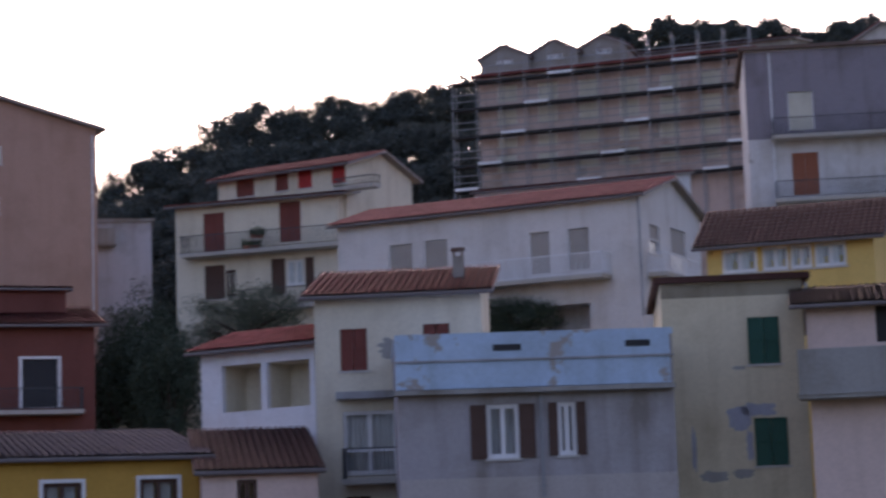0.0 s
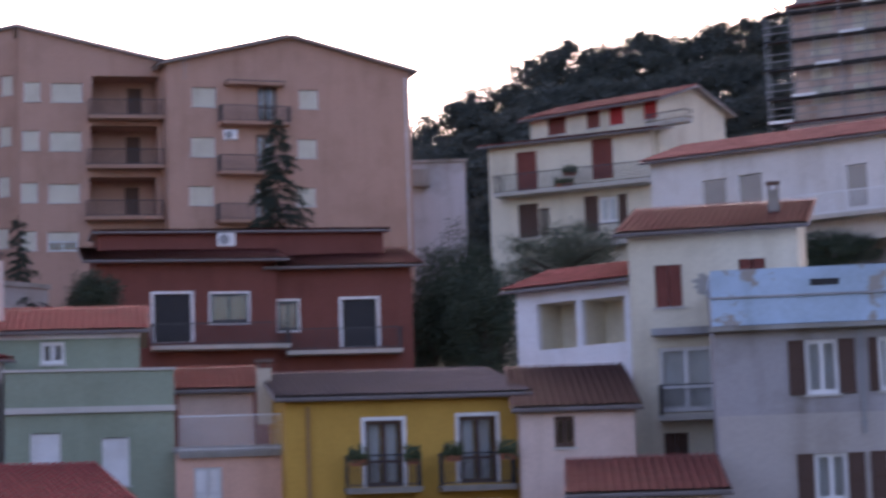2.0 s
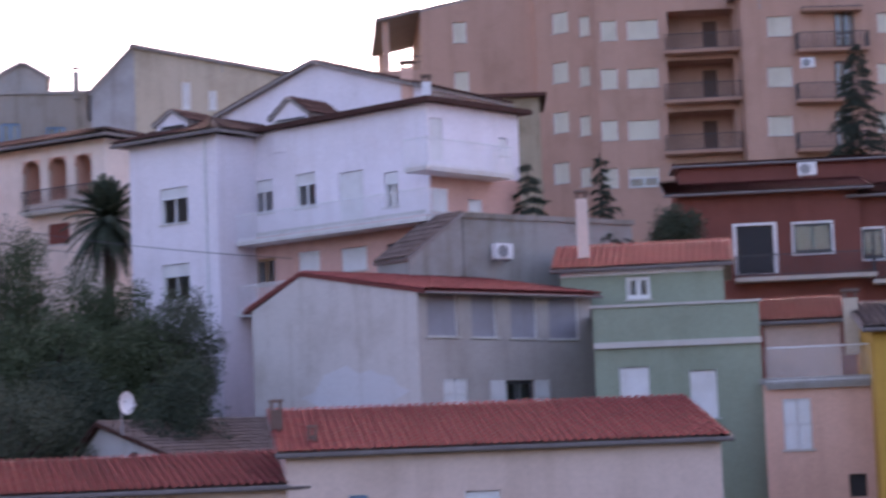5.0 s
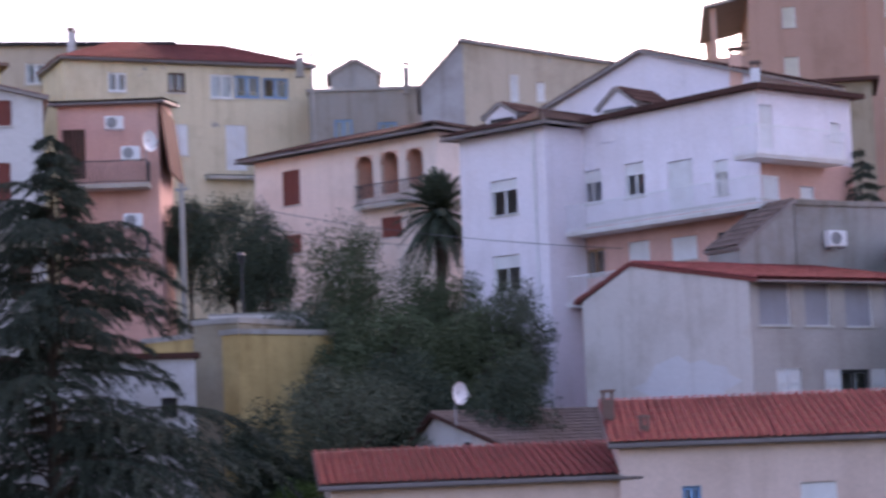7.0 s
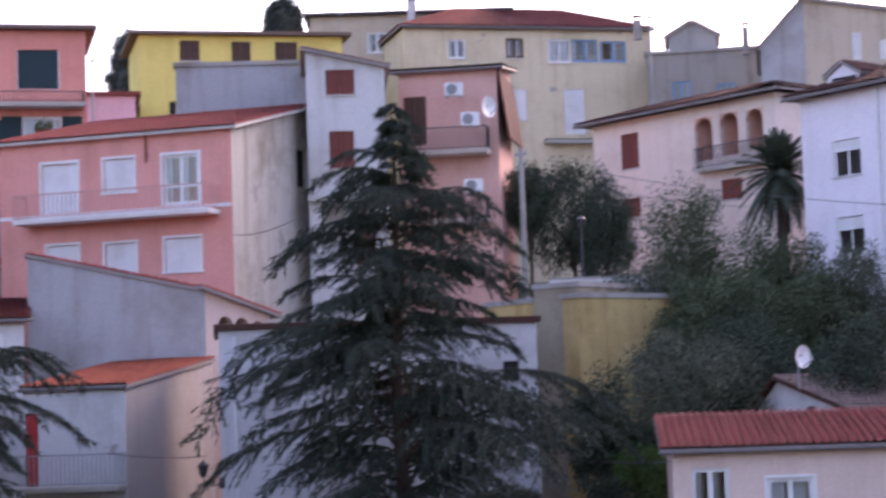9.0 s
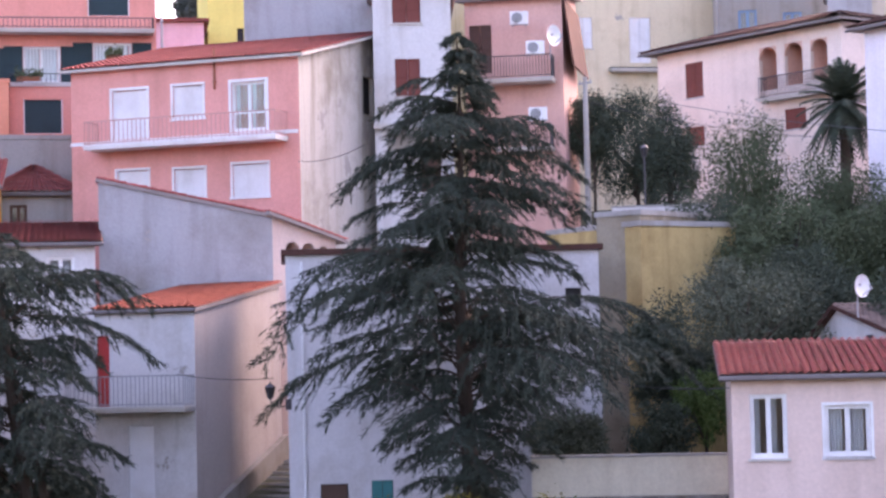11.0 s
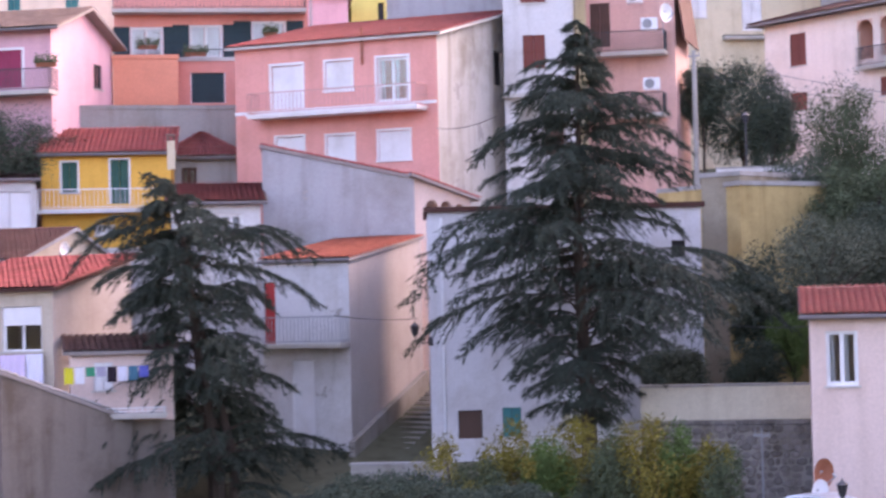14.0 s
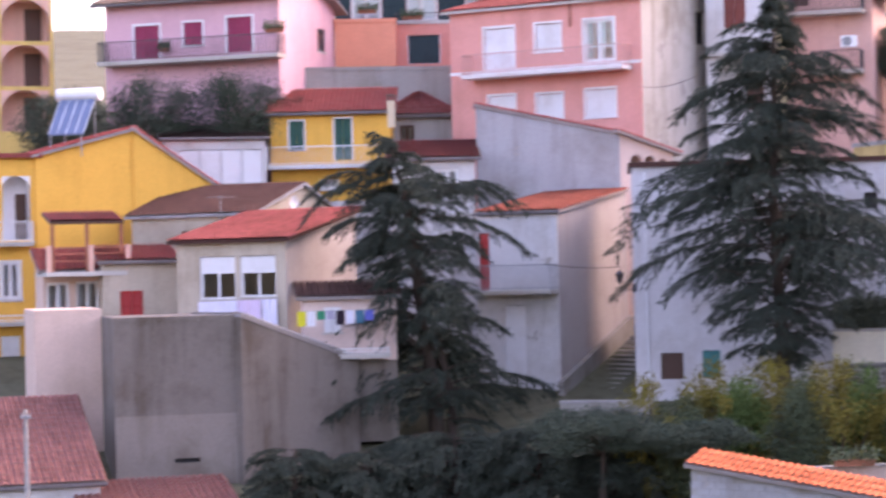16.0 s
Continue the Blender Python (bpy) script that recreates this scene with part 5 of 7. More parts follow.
low_tile_house = house("low_tile_house", -55.12, 18.04, 71.9, 4.23, 6.0, -0.72, 2.87, "old_white", ("mono_back", 2.53, 0.2),
    "low house with a patched old tile roof", "house", tile="patched_tile", sides=[
])

low_tile_house_2 = house("low_tile_house", -52.09, 20.57, 68.5, 5.21, 4.0, -1.20, 2.48, "old_white", ("mono_back", 0.57, 0.2),
    "low lean-to with an old tile roof", "house", tile="patched_tile", sides=[
])

rear_pink_house = house("rear_pink_house", -94.33, 70.89, 53.1, 4.50, 6.0, 14.44, 14.45, "mauve", ("flat", 0, 0.3),
    "pink house partly hidden behind the orange one", "house", tile="dull_red_tile", sides=[
])

orange_house_1 = house("orange_house", -84.41, 52.69, 56.0, 10.13, 6.0, 9.63, 19.41, "coral", ("flat", 0, 0.5),
    "orange-red house with white windows and flower balconies", "house", tile="old_tile", sides=[
    ("front", [
        ("rolldoor", 6.93, 16.63, 1.95, 1.87, "dark_green"),
        ("win", 0.82, 13.36, 1.7, 1.69, "white_paint", 0.9),
        ("leaves", 0.82, 13.36, 1.7, 1.69, "dark_green"),
        ("win", 3.9, 13.39, 1.72, 1.76, "white_paint", 0.9),
        ("leaves", 3.9, 13.39, 1.72, 1.76, "dark_green"),
        ("win", 7.14, 14.15, 1.82, 1.19, "white_paint", 0.9),
        ("leaves", 7.14, 14.15, 1.82, 1.19, "dark_green"),
        ("balcony", 3.26, 13.21, 6.65, 1.0, 0.5, "pale_stone", "dark_metal", 0.2),
        ("balcony", -0.06, 15.85, 10.03, 1.0, 0.5, "pale_stone", "dark_metal", 0.2),
    ]),
])

garden_wall_house = house("garden_wall_house", -80.46, 46.63, 59.9, 9.20, 1.2, 7.94, 11.81, "concrete", ("flat", 0, 0.04),
    "grey concrete retaining wall below the orange house", "wall", tile="concrete", sides=[
])

roof_dormer_1 = house("roof_dormer", -47.48, 75.69, -7.9, 1.69, 2.14, 22.57, 1.39, "lilac", ("gable_y", 0.50, 0.13),
    "small pale dormer with a dark window on the roof", "house", tile="brown_tile", sides=[
    ("front", [
        ("win", 0.19, 1.18, 1.31, 0.16, "dark_metal"),
    ]),
])

roof_dormer_2 = house("roof_dormer", -42.23, 76.30, -11.0, 1.92, 2.14, 22.42, 1.39, "lilac", ("gable_y", 0.70, 0.13),
    "small pale dormer with a dark window on the roof", "house", tile="brown_tile", sides=[
    ("front", [
        ("win", 0.14, 1.23, 1.63, 0.11, "dark_metal"),
    ]),
])

street_roof_house = house("street_roof_house", -5.40, 58.75, 5.3, 4.01, 5.0, -0.48, 10.27, "pale_pink", ("mono_back", 0.94, 0.3),
    "low street house under a dark red roof", "house", tile="dull_red_tile", sides=[
])

roof_room_1 = house("roof_room", -77.57, 105.56, 36.3, 2.95, 4.0, 32.30, 1.30, "concrete", ("gable_y", 0.86, 0.2),
    "small grey room on the old roof", "house", tile="old_tile", sides=[
])

curved_annex = house("curved_annex", -45.45, 102.36, 23.9, 4.50, 5.0, 12.88, 15.57, "dull_beige", ("flat", 0, 0.4),
    "drab annex with a dark overhanging roof edge", "house", tile="brown_tile", sides=[
    ("front", [
        ("win", 0.76, 13.43, 0.9, 0.91, "white_paint", 0.5),
    ]),
])

teal_shutter_house = house("teal_shutter_house", -98.71, 52.91, 61.8, 7.72, 6.0, 12.88, 17.04, "pale_cream", ("flat", 0, 0.3),
    "cream house with teal shutters behind the pink one", "house", tile="old_tile", sides=[
    ("front", [
        ("shut", 1.64, 13.63, 0.72, 1.46, "teal"),
        ("shut", 4.92, 13.72, 0.73, 1.4, "teal"),
    ]),
])


# ---- trees and shrubs ----
# haze is put into the colours: pines paled most, dark leaves lifted a little
LEAF = {"dark_leaf": (0.055, 0.075, 0.052), "mid_leaf": (0.072, 0.096, 0.052), "olive_leaf": (0.092, 0.110, 0.076), "light_leaf": (0.09, 0.15, 0.045),
        "hazy_pine_leaf": (0.082, 0.098, 0.090), "autumn_leaf": (0.17, 0.145, 0.03), "needle": (0.042, 0.056, 0.042)}


def leaf_mat(name):
    if name not in MATS:
        m = shade(name, LEAF[name], 0.9, 0.4, 3.0, 1.2, 0.0, vary=0.8 if name == "autumn_leaf" else 0.4)
        m.node_tree.nodes["Principled BSDF"].inputs["Specular IOR Level"].default_value = 0.15
    return MATS[name]


def blades(name, c, d, e, material, parent):
    """One mesh of many small leaves: each a triangle at c that points along d, with half its width along e."""
    n = len(c)
    co = np.empty((n, 3, 3))
    co[:, 0], co[:, 1], co[:, 2] = c - e, c + e, c + d
    me = bpy.data.meshes.new(name)
    me.from_pydata(co.reshape(-1, 3).tolist(), [], np.arange(n * 3).reshape(-1, 3).tolist())
    me.materials.append(material)
    ob = new(name, me)
    ob.parent = parent
    ob["kind"] = "stuff"
    return ob


def unit(v):
    return v / np.linalg.norm(v, axis=1, keepdims=True)


def bark():
    return shade("bark", (0.06, 0.045, 0.035), 0.95, 0.5, 8.0, 1.0, 0.6)


def leafy_tree(x, y, z, top, low, r, seed, label, leaf, size):
    """A trunk with limbs and a crown of many small leaves in uneven clumps."""
    rnd = random.Random(seed)
    tree = thing("pine_tree" if leaf == "hazy_pine_leaf" else ("bush" if top - low < 3.2 else "tree"), pose(x, y, z), label, "tree" if top - low >= 3.2 else "bush")
    low = max(0.3, min(low, top - 1.0))
    bm = bmesh.new()
    tube(bm, (0, 0, -0.5), (0.1 * r, 0, low + (top - low) * 0.5), max(0.08, r * 0.07), 0.05)
    for i in range(9):
        a, s = rnd.uniform(0, 6.28), rnd.uniform(0.3, 0.75)
        z0 = low + (top - low) * rnd.uniform(0.05, 0.4)
        tube(bm, (0, 0, z0), (r * s * math.cos(a), r * s * math.sin(a), z0 + (top - low) * rnd.uniform(0.2, 0.45)), r * 0.03 + 0.02, 0.015, 5)
    part("trunk", bm, bark(), tree)
    dice = np.random.default_rng(seed)
    mid, half = (top + low) / 2, (top - low) / 2
    clumps, sizes = [], []
    total, spread = (120, (0.15, 0.28)) if leaf == "hazy_pine_leaf" else (44, (0.12, 0.26)) if leaf == "autumn_leaf" else (60, (0.17, 0.36))
    while len(clumps) < total:
        p = dice.uniform(-1, 1, 3)
        if (0.3 if leaf == "hazy_pine_leaf" else 0.1) < np.linalg.norm(p) < 1:
            k = dice.uniform(*spread)
            clumps.append(np.array((p[0] * r, p[1] * r, p[2] * half)) * (1 - k * 0.8) + (0, 0, mid))
            sizes.append((k * r, k * r, k * half * (0.8 if leaf == "hazy_pine_leaf" else 1.1)))
    n = 14000 if leaf == "hazy_pine_leaf" else 7500 if leaf == "autumn_leaf" else int(min(20000, max(5000, 60 * r * r / (size * size))))
    pick = np.arange(n) % total
    way = unit(dice.normal(0, 1, (n, 3)))
    c = np.array(clumps)[pick] + way * dice.uniform(0.35, 1.1, (n, 1)) * np.array(sizes)[pick]
    d = unit(dice.normal(0, 1, (n, 3)) + way * 0.7) * size * dice.uniform(0.8, 1.7, (n, 1))
    e = unit(np.cross(d, dice.normal(0, 1, (n, 3)))) * size * dice.uniform(0.18, 0.34, (n, 1))
    blades("crown", c, d, e, leaf_mat(leaf), tree)
    return tree


def limb(bm, pts, radii, n=7):
    """One bent, tapered limb through the points."""
    rings = []
    for k, p in enumerate(pts):
        w = (pts[min(k + 1, len(pts) - 1)] - pts[max(k - 1, 0)]).normalized()
        u = w.orthogonal().normalized()
        v = w.cross(u)
        rings.append([bm.verts.new(p + (u * math.cos(6.2832 * i / n) + v * math.sin(6.2832 * i / n)) * radii[k]) for i in range(n)])
    for p, q in zip(rings, rings[1:]):
        for i in range(n):
            bm.faces.new((p[i], p[(i + 1) % n], q[(i + 1) % n], q[i]))


BOUGHS = {  # how far the boughs reach, from the lowest to the top
    "cedar": ((0, 0.2), (0.08, 0.4), (0.18, 0.75), (0.27, 1.0), (0.38, 0.95), (0.47, 0.6), (0.6, 0.55), (0.75, 0.5), (0.86, 0.3), (0.94, 0.12), (1.0, 0.02)),
    "bent_cedar": ((0, 0.95), (0.1, 1.0), (0.24, 0.7), (0.4, 0.5), (0.52, 0.42), (0.62, 0.6), (0.74, 0.72), (0.84, 0.36), (0.93, 0.12), (1.0, 0.02)),
    "fir": ((0, 0.8), (0.15, 1.0), (0.55, 0.6), (1.0, 0.05)),
    "juniper": ((0, 1.0), (0.6, 0.95), (1.0, 0.5)),
}


def conifer(x, y, z, top, low, r, seed, label, form, lean=(0.1, 0.1), count=120):
    """A trunk and tiers of boughs; each bough carries flat fans of twigs with hanging needles."""
    rnd, dice = random.Random(seed), np.random.default_rng(seed)
    cedar = "cedar" in form
    tree = thing("cedar" if cedar else form, pose(x, y, z), label, "bush" if form == "juniper" else "tree")
    lean = Vector((lean[0], lean[1], 0))
    bend = 0.35 if form == "bent_cedar" else 1.3
    axis = lambda s: lean * max(0.0, 1 - s) ** bend + Vector((0.02 * r * math.sin(9 * s), 0, top * s))
    bm = bmesh.new()
    limb(bm, [axis(i / 12) - Vector((0, 0, 0.5 if i == 0 else 0)) for i in range(13)], [0.055 * min(r, 6) * (1 - i / 12.0) + 0.02 for i in range(13)], 10)
    if form == "bent_cedar":
        limb(bm, [axis(0.02) + Vector((0.3, 0.42, -0.8)), axis(0.15) + Vector((0.42, 0.6, 0)), axis(0.45) + Vector((0.2, 0.3, 0)), axis(0.7)], [0.2, 0.18, 0.1, 0.05], 9)
    part("trunk", bm, bark(), tree)
    small = min(1.0, 0.35 + r / 4.0)
    start = max(0.04, low / top)
    shape = BOUGHS[form]
    cs, ds, es = [], [], []
    for i in range(count):
        q = ((i + rnd.random() * 3) / (count + 2)) ** (0.85 if cedar else 1.0)
        s = start + (1 - start) * q
        a = i * 2.399 + rnd.uniform(-0.9, 0.9)
        prof = 0.03
        for (qa, fa), (qb, fb) in zip(shape, shape[1:]):
            if qa <= q <= qb:
                prof = fa + (fb - fa) * (q - qa) / (qb - qa)
        reach = r * prof * rnd.choice((0.3, 0.45, 0.6, 0.85, 1.0, 1.2) if cedar else (0.6, 0.75, 0.9, 1.0))
        rise = rnd.uniform(0.0, 0.5) * reach if cedar else rnd.uniform(0.0, 0.2) * reach
        droop = rnd.uniform(0.15, 0.36)
        base = axis(s)
        out = Vector((math.cos(a), math.sin(a), 0))
        side = Vector((-out.y, out.x, 0))
        sway = rnd.uniform(-0.2, 0.2) * reach
        pt = lambda t: base + out * reach * t + side * sway * t * t + Vector((0, 0, rise * math.sin(t * 2.4) - droop * reach * t ** 2.4))
        wood = bmesh.new()
        limb(wood, [pt(k / 5) for k in range(6)], [0.055 * (1 - k / 5.5) * (1.25 - q) * small for k in range(6)], 4)
        part("bough", wood, bark(), tree)
        twigs = int(7 + reach * 6.0)
        for k in range(twigs):
            t = 0.16 + 0.84 * (k + rnd.random()) / twigs
            span = (0.3 + 0.36 * reach * max(0.0, 1 - t) ** 0.6) * rnd.uniform(0.55, 1.15) * small
            sg = 1 if k % 2 else -1
            ang = rnd.uniform(0.35, 1.0)
            w = (side * sg * math.sin(ang) + out * math.cos(ang)).normalized()
            fall = rnd.uniform(0.2, 0.95)
            m = int(9 + span * 38)
            j = dice.random((m, 1))
            p0 = np.array(pt(min(t, 1.0)))
            c = p0 + np.array(w) * span * j + np.array((0, 0, -1.0)) * fall * span * j ** 1.8 + dice.normal(0, 0.018, (m, 3)) * small
            d = unit(np.array(w) * dice.uniform(0.2, 1.0, (m, 1)) + np.array(side) * dice.uniform(-0.6, 0.6, (m, 1)) + np.array((0, 0, 1.0)) * dice.uniform(-1.2, 0.1, (m, 1)))
            d *= dice.uniform(0.09, 0.27, (m, 1)) * small * (1.15 if cedar else 1.0)
            cs.append(c)
            ds.append(d)
            es.append(unit(np.cross(d, dice.normal(0, 1, (m, 3)))) * dice.uniform(0.01, 0.024, (m, 1)))
    blades("needles", np.concatenate(cs), np.concatenate(ds), np.concatenate(es), leaf_mat("needle"), tree)
    return tree


def palm(x, y, z, top, r, seed, label):
    rnd = random.Random(seed)
    tree = thing("palm", pose(x, y, z), label, "tree")
    bm = bmesh.new()
    h = top - 1.9
    for i in range(8):
        tube(bm, (0, 0, h * i / 8 - 0.3), (0, 0, h * (i + 1) / 8), 0.26, 0.22, 9, i == 7)
    part("trunk", bm, bark(), tree)
    for i in range(84):
        bm = bmesh.new()
        a, up = i * 2.399, 1.45 - 2.3 * (i / 84) ** 1.2
        out = Vector((math.cos(a), math.sin(a), 0))
        side = Vector((-out.y, out.x, 0))
        L = r * rnd.uniform(1.5, 1.95)
        pt = lambda t: Vector((0, 0, h)) + out * L * t * math.cos(up) * 0.8 + Vector((0, 0, L * (math.sin(up) * t - 0.3 * t * t)))
        for k in range(16):
            p, q = pt(k / 16), pt((k + 1) / 16)
            for sg in (-1, 1):
                tip = p + side * sg * 0.46 * math.sin(0.3 + 2.6 * k / 16) + (q - p) * 2.2 - Vector((0, 0, 0.12))
                bm.faces.new([bm.verts.new(v) for v in (p, p.lerp(q, 1.2), tip)])
        part("frond", bm, leaf_mat("dark_leaf"), tree)
    return tree


conifer(-45.2, 46.8, 1.7, 18.3, 3.4, 6.3, 3, "dark green cedar with ragged drooping branches", "cedar", count=205)
conifer(-56.8, 35.5, 2.1, 12.8, 1.0, 6.0, 8, "dark green cedar with a bent crown and drooping branches", "bent_cedar", (1.6, 2.2), 155)
conifer(-24.9, 107.2, 13.1, 16.9, 9.5, 2.15, 5, "dark narrow fir in front of the apartment block", "fir", count=90)
conifer(-31.9, 78.6, 6.3, 15.0, 9.5, 1.75, 6, "small dark fir beside the pale house", "fir", count=60)
conifer(-29.0, 79.4, 6.3, 15.2, 9.5, 1.45, 7, "small dark fir among the roofs", "fir", count=60)
leafy_tree(-28.8, 88.4, 8.6, 11.7, 8.2, 1.50, 11, "dark bushy tree beside the red house", "dark_leaf", 0.115)
leafy_tree(-61.3, 75.2, 9.7, 12.5, 6.8, 2.96, 12, "dense dark evergreen tree in the garden", "dark_leaf", 0.115)
leafy_tree(-51.8, 71.2, 7.3, 12.8, 5.0, 2.81, 13, "bushy green garden tree", "mid_leaf", 0.115)
leafy_tree(-46.7, 69.8, 6.3, 11.7, 4.5, 2.69, 14, "bushy green garden tree beside the pale house", "mid_leaf", 0.115)
leafy_tree(-41.6, 67.1, 5.0, 11.6, 5.6, 2.10, 15, "yellowing garden tree below the pale house", "olive_leaf", 0.108)
leafy_tree(-42.1, 57.2, 3.1, 10.0, 5.1, 3.38, 16, "grey-green olive tree above the street", "olive_leaf", 0.0936)
leafy_tree(-41.7, 61.1, 3.8, 10.1, 4.2, 2.36, 17, "dark green tree above the low roof", "dark_leaf", 0.101)
leafy_tree(-46.5, 65.1, 5.3, 9.9, 3.8, 2.68, 18, "mixed green shrubs of the hillside garden", "mid_leaf", 0.101)
leafy_tree(-42.6, 55.6, 2.9, 6.5, 3.5, 1.19, 19, "light green bush above the garden wall", "light_leaf", 0.0864)
leafy_tree(-80.1, 38.8, 7.6, 11.8, 7.0, 3.20, 20, "dark hedge-like tree below the pink house", "dark_leaf", 0.108)
leafy_tree(-78.0, 42.8, 7.6, 12.1, 7.2, 3.38, 21, "dark green tree below the pink house", "dark_leaf", 0.108)
leafy_tree(-15.5, 106.9, 12.5, 11.3, 2.7, 3.10, 22, "dark overgrown trees in the gap between houses", "dark_leaf", 0.13)
leafy_tree(-10.0, 107.5, 12.5, 11.5, 7.2, 3.73, 23, "bare brownish shrubs below the shuttered house", "olive_leaf", 0.101)
leafy_tree(3.3, 98.9, 10.2, 11.4, 9.4, 2.66, 24, "dark green shrubs growing on the terrace", "dark_leaf", 0.101)
leafy_tree(-29.1, 189.8, 28.8, 16.5, 8.6, 4.23, 201, "dark umbrella pine on the wooded hill", "hazy_pine_leaf", 0.26)
leafy_tree(-25.8, 189.2, 28.6, 18.5, 10.7, 3.68, 202, "dark umbrella pine on the wooded hill", "hazy_pine_leaf", 0.26)
leafy_tree(-22.5, 188.7, 28.5, 19.1, 11.3, 4.45, 203, "dark umbrella pine on the wooded hill", "hazy_pine_leaf", 0.26)
leafy_tree(-19.2, 188.0, 28.3, 21.4, 13.6, 3.89, 204, "dark umbrella pine on the wooded hill", "hazy_pine_leaf", 0.26)
leafy_tree(-16.0, 187.3, 28.1, 22.6, 14.9, 4.65, 205, "dark umbrella pine on the wooded hill", "hazy_pine_leaf", 0.26)
leafy_tree(-12.8, 186.6, 27.9, 22.3, 14.5, 4.08, 206, "dark umbrella pine on the wooded hill", "hazy_pine_leaf", 0.26)
leafy_tree(-9.5, 185.8, 27.8, 23.1, 15.4, 3.52, 207, "dark umbrella pine on the wooded hill", "hazy_pine_leaf", 0.26)
leafy_tree(-6.6, 191.9, 28.8, 23.1, 15.2, 4.43, 208, "dark umbrella pine on the wooded hill", "hazy_pine_leaf", 0.26)
leafy_tree(-3.3, 191.0, 28.6, 24.0, 16.1, 3.84, 209, "dark umbrella pine on the wooded hill", "hazy_pine_leaf", 0.26)
leafy_tree(-0.1, 190.0, 28.5, 24.2, 16.3, 4.61, 210, "dark umbrella pine on the wooded hill", "hazy_pine_leaf", 0.26)
leafy_tree(3.2, 189.0, 28.3, 24.9, 17.1, 4.02, 211, "dark umbrella pine on the wooded hill", "hazy_pine_leaf", 0.26)
leafy_tree(-25.9, 175.1, 26.2, 13.9, 6.6, 4.37, 212, "dark umbrella pine on the wooded hill", "hazy_pine_leaf", 0.26)
leafy_tree(-22.9, 174.5, 26.1, 14.6, 7.4, 3.85, 213, "dark umbrella pine on the wooded hill", "hazy_pine_leaf", 0.26)
leafy_tree(-19.9, 173.9, 25.9, 16.4, 9.1, 3.34, 214, "dark umbrella pine on the wooded hill", "hazy_pine_leaf", 0.26)
leafy_tree(-17.5, 180.2, 26.9, 18.6, 11.1, 4.21, 215, "dark umbrella pine on the wooded hill", "hazy_pine_leaf", 0.26)
leafy_tree(-14.4, 179.4, 26.8, 18.3, 10.8, 3.66, 216, "dark umbrella pine on the wooded hill", "hazy_pine_leaf", 0.26)
leafy_tree(-11.3, 178.6, 26.6, 19.1, 11.6, 4.39, 217, "dark umbrella pine on the wooded hill", "hazy_pine_leaf", 0.26)
leafy_tree(-8.3, 177.8, 26.4, 18.8, 11.4, 3.84, 218, "dark umbrella pine on the wooded hill", "hazy_pine_leaf", 0.26)
leafy_tree(-5.2, 176.9, 26.2, 19.6, 12.2, 3.30, 219, "dark umbrella pine on the wooded hill", "hazy_pine_leaf", 0.26)
leafy_tree(-2.2, 176.0, 26.1, 20.3, 12.9, 4.01, 220, "dark umbrella pine on the wooded hill", "hazy_pine_leaf", 0.26)
leafy_tree(0.8, 175.0, 25.9, 19.7, 12.4, 3.46, 221, "dark umbrella pine on the wooded hill", "hazy_pine_leaf", 0.26)
leafy_tree(-25.9, 168.0, 25.1, 10.3, 3.3, 3.94, 222, "dark umbrella pine on the wooded hill", "hazy_pine_leaf", 0.26)
leafy_tree(-22.9, 167.4, 24.9, 12.1, 5.1, 3.45, 223, "dark umbrella pine on the wooded hill", "hazy_pine_leaf", 0.26)
leafy_tree(-20.0, 166.8, 24.7, 12.6, 5.7, 4.13, 224, "dark umbrella pine on the wooded hill", "hazy_pine_leaf", 0.26)
leafy_tree(-17.1, 166.1, 24.5, 14.6, 7.7, 3.63, 225, "dark umbrella pine on the wooded hill", "hazy_pine_leaf", 0.26)
leafy_tree(-14.3, 165.4, 24.4, 14.7, 7.8, 3.13, 226, "dark umbrella pine on the wooded hill", "hazy_pine_leaf", 0.26)
leafy_tree(-11.4, 164.6, 24.2, 15.5, 8.5, 3.80, 227, "dark umbrella pine on the wooded hill", "hazy_pine_leaf", 0.26)
leafy_tree(-8.6, 163.8, 24.0, 16.3, 9.3, 3.30, 228, "dark umbrella pine on the wooded hill", "hazy_pine_leaf", 0.26)
leafy_tree(-6.0, 169.9, 25.1, 16.0, 8.9, 4.12, 229, "dark umbrella pine on the wooded hill", "hazy_pine_leaf", 0.26)
leafy_tree(-3.1, 169.0, 24.9, 16.8, 9.7, 3.60, 230, "dark umbrella pine on the wooded hill", "hazy_pine_leaf", 0.26)
leafy_tree(-0.3, 168.0, 24.7, 16.0, 8.9, 4.26, 231, "dark umbrella pine on the wooded hill", "hazy_pine_leaf", 0.26)
leafy_tree(2.6, 167.0, 24.5, 17.7, 10.7, 3.75, 232, "dark umbrella pine on the wooded hill", "hazy_pine_leaf", 0.26)
leafy_tree(-22.8, 153.3, 22.5, 8.6, 2.1, 2.93, 233, "dark umbrella pine on the wooded hill", "hazy_pine_leaf", 0.26)
leafy_tree(-20.1, 152.7, 22.3, 9.2, 2.7, 3.55, 234, "dark umbrella pine on the wooded hill", "hazy_pine_leaf", 0.26)
leafy_tree(-17.5, 152.0, 22.2, 10.8, 4.3, 3.10, 235, "dark umbrella pine on the wooded hill", "hazy_pine_leaf", 0.26)
leafy_tree(-15.5, 158.2, 23.2, 11.5, 4.8, 3.87, 236, "dark umbrella pine on the wooded hill", "hazy_pine_leaf", 0.26)
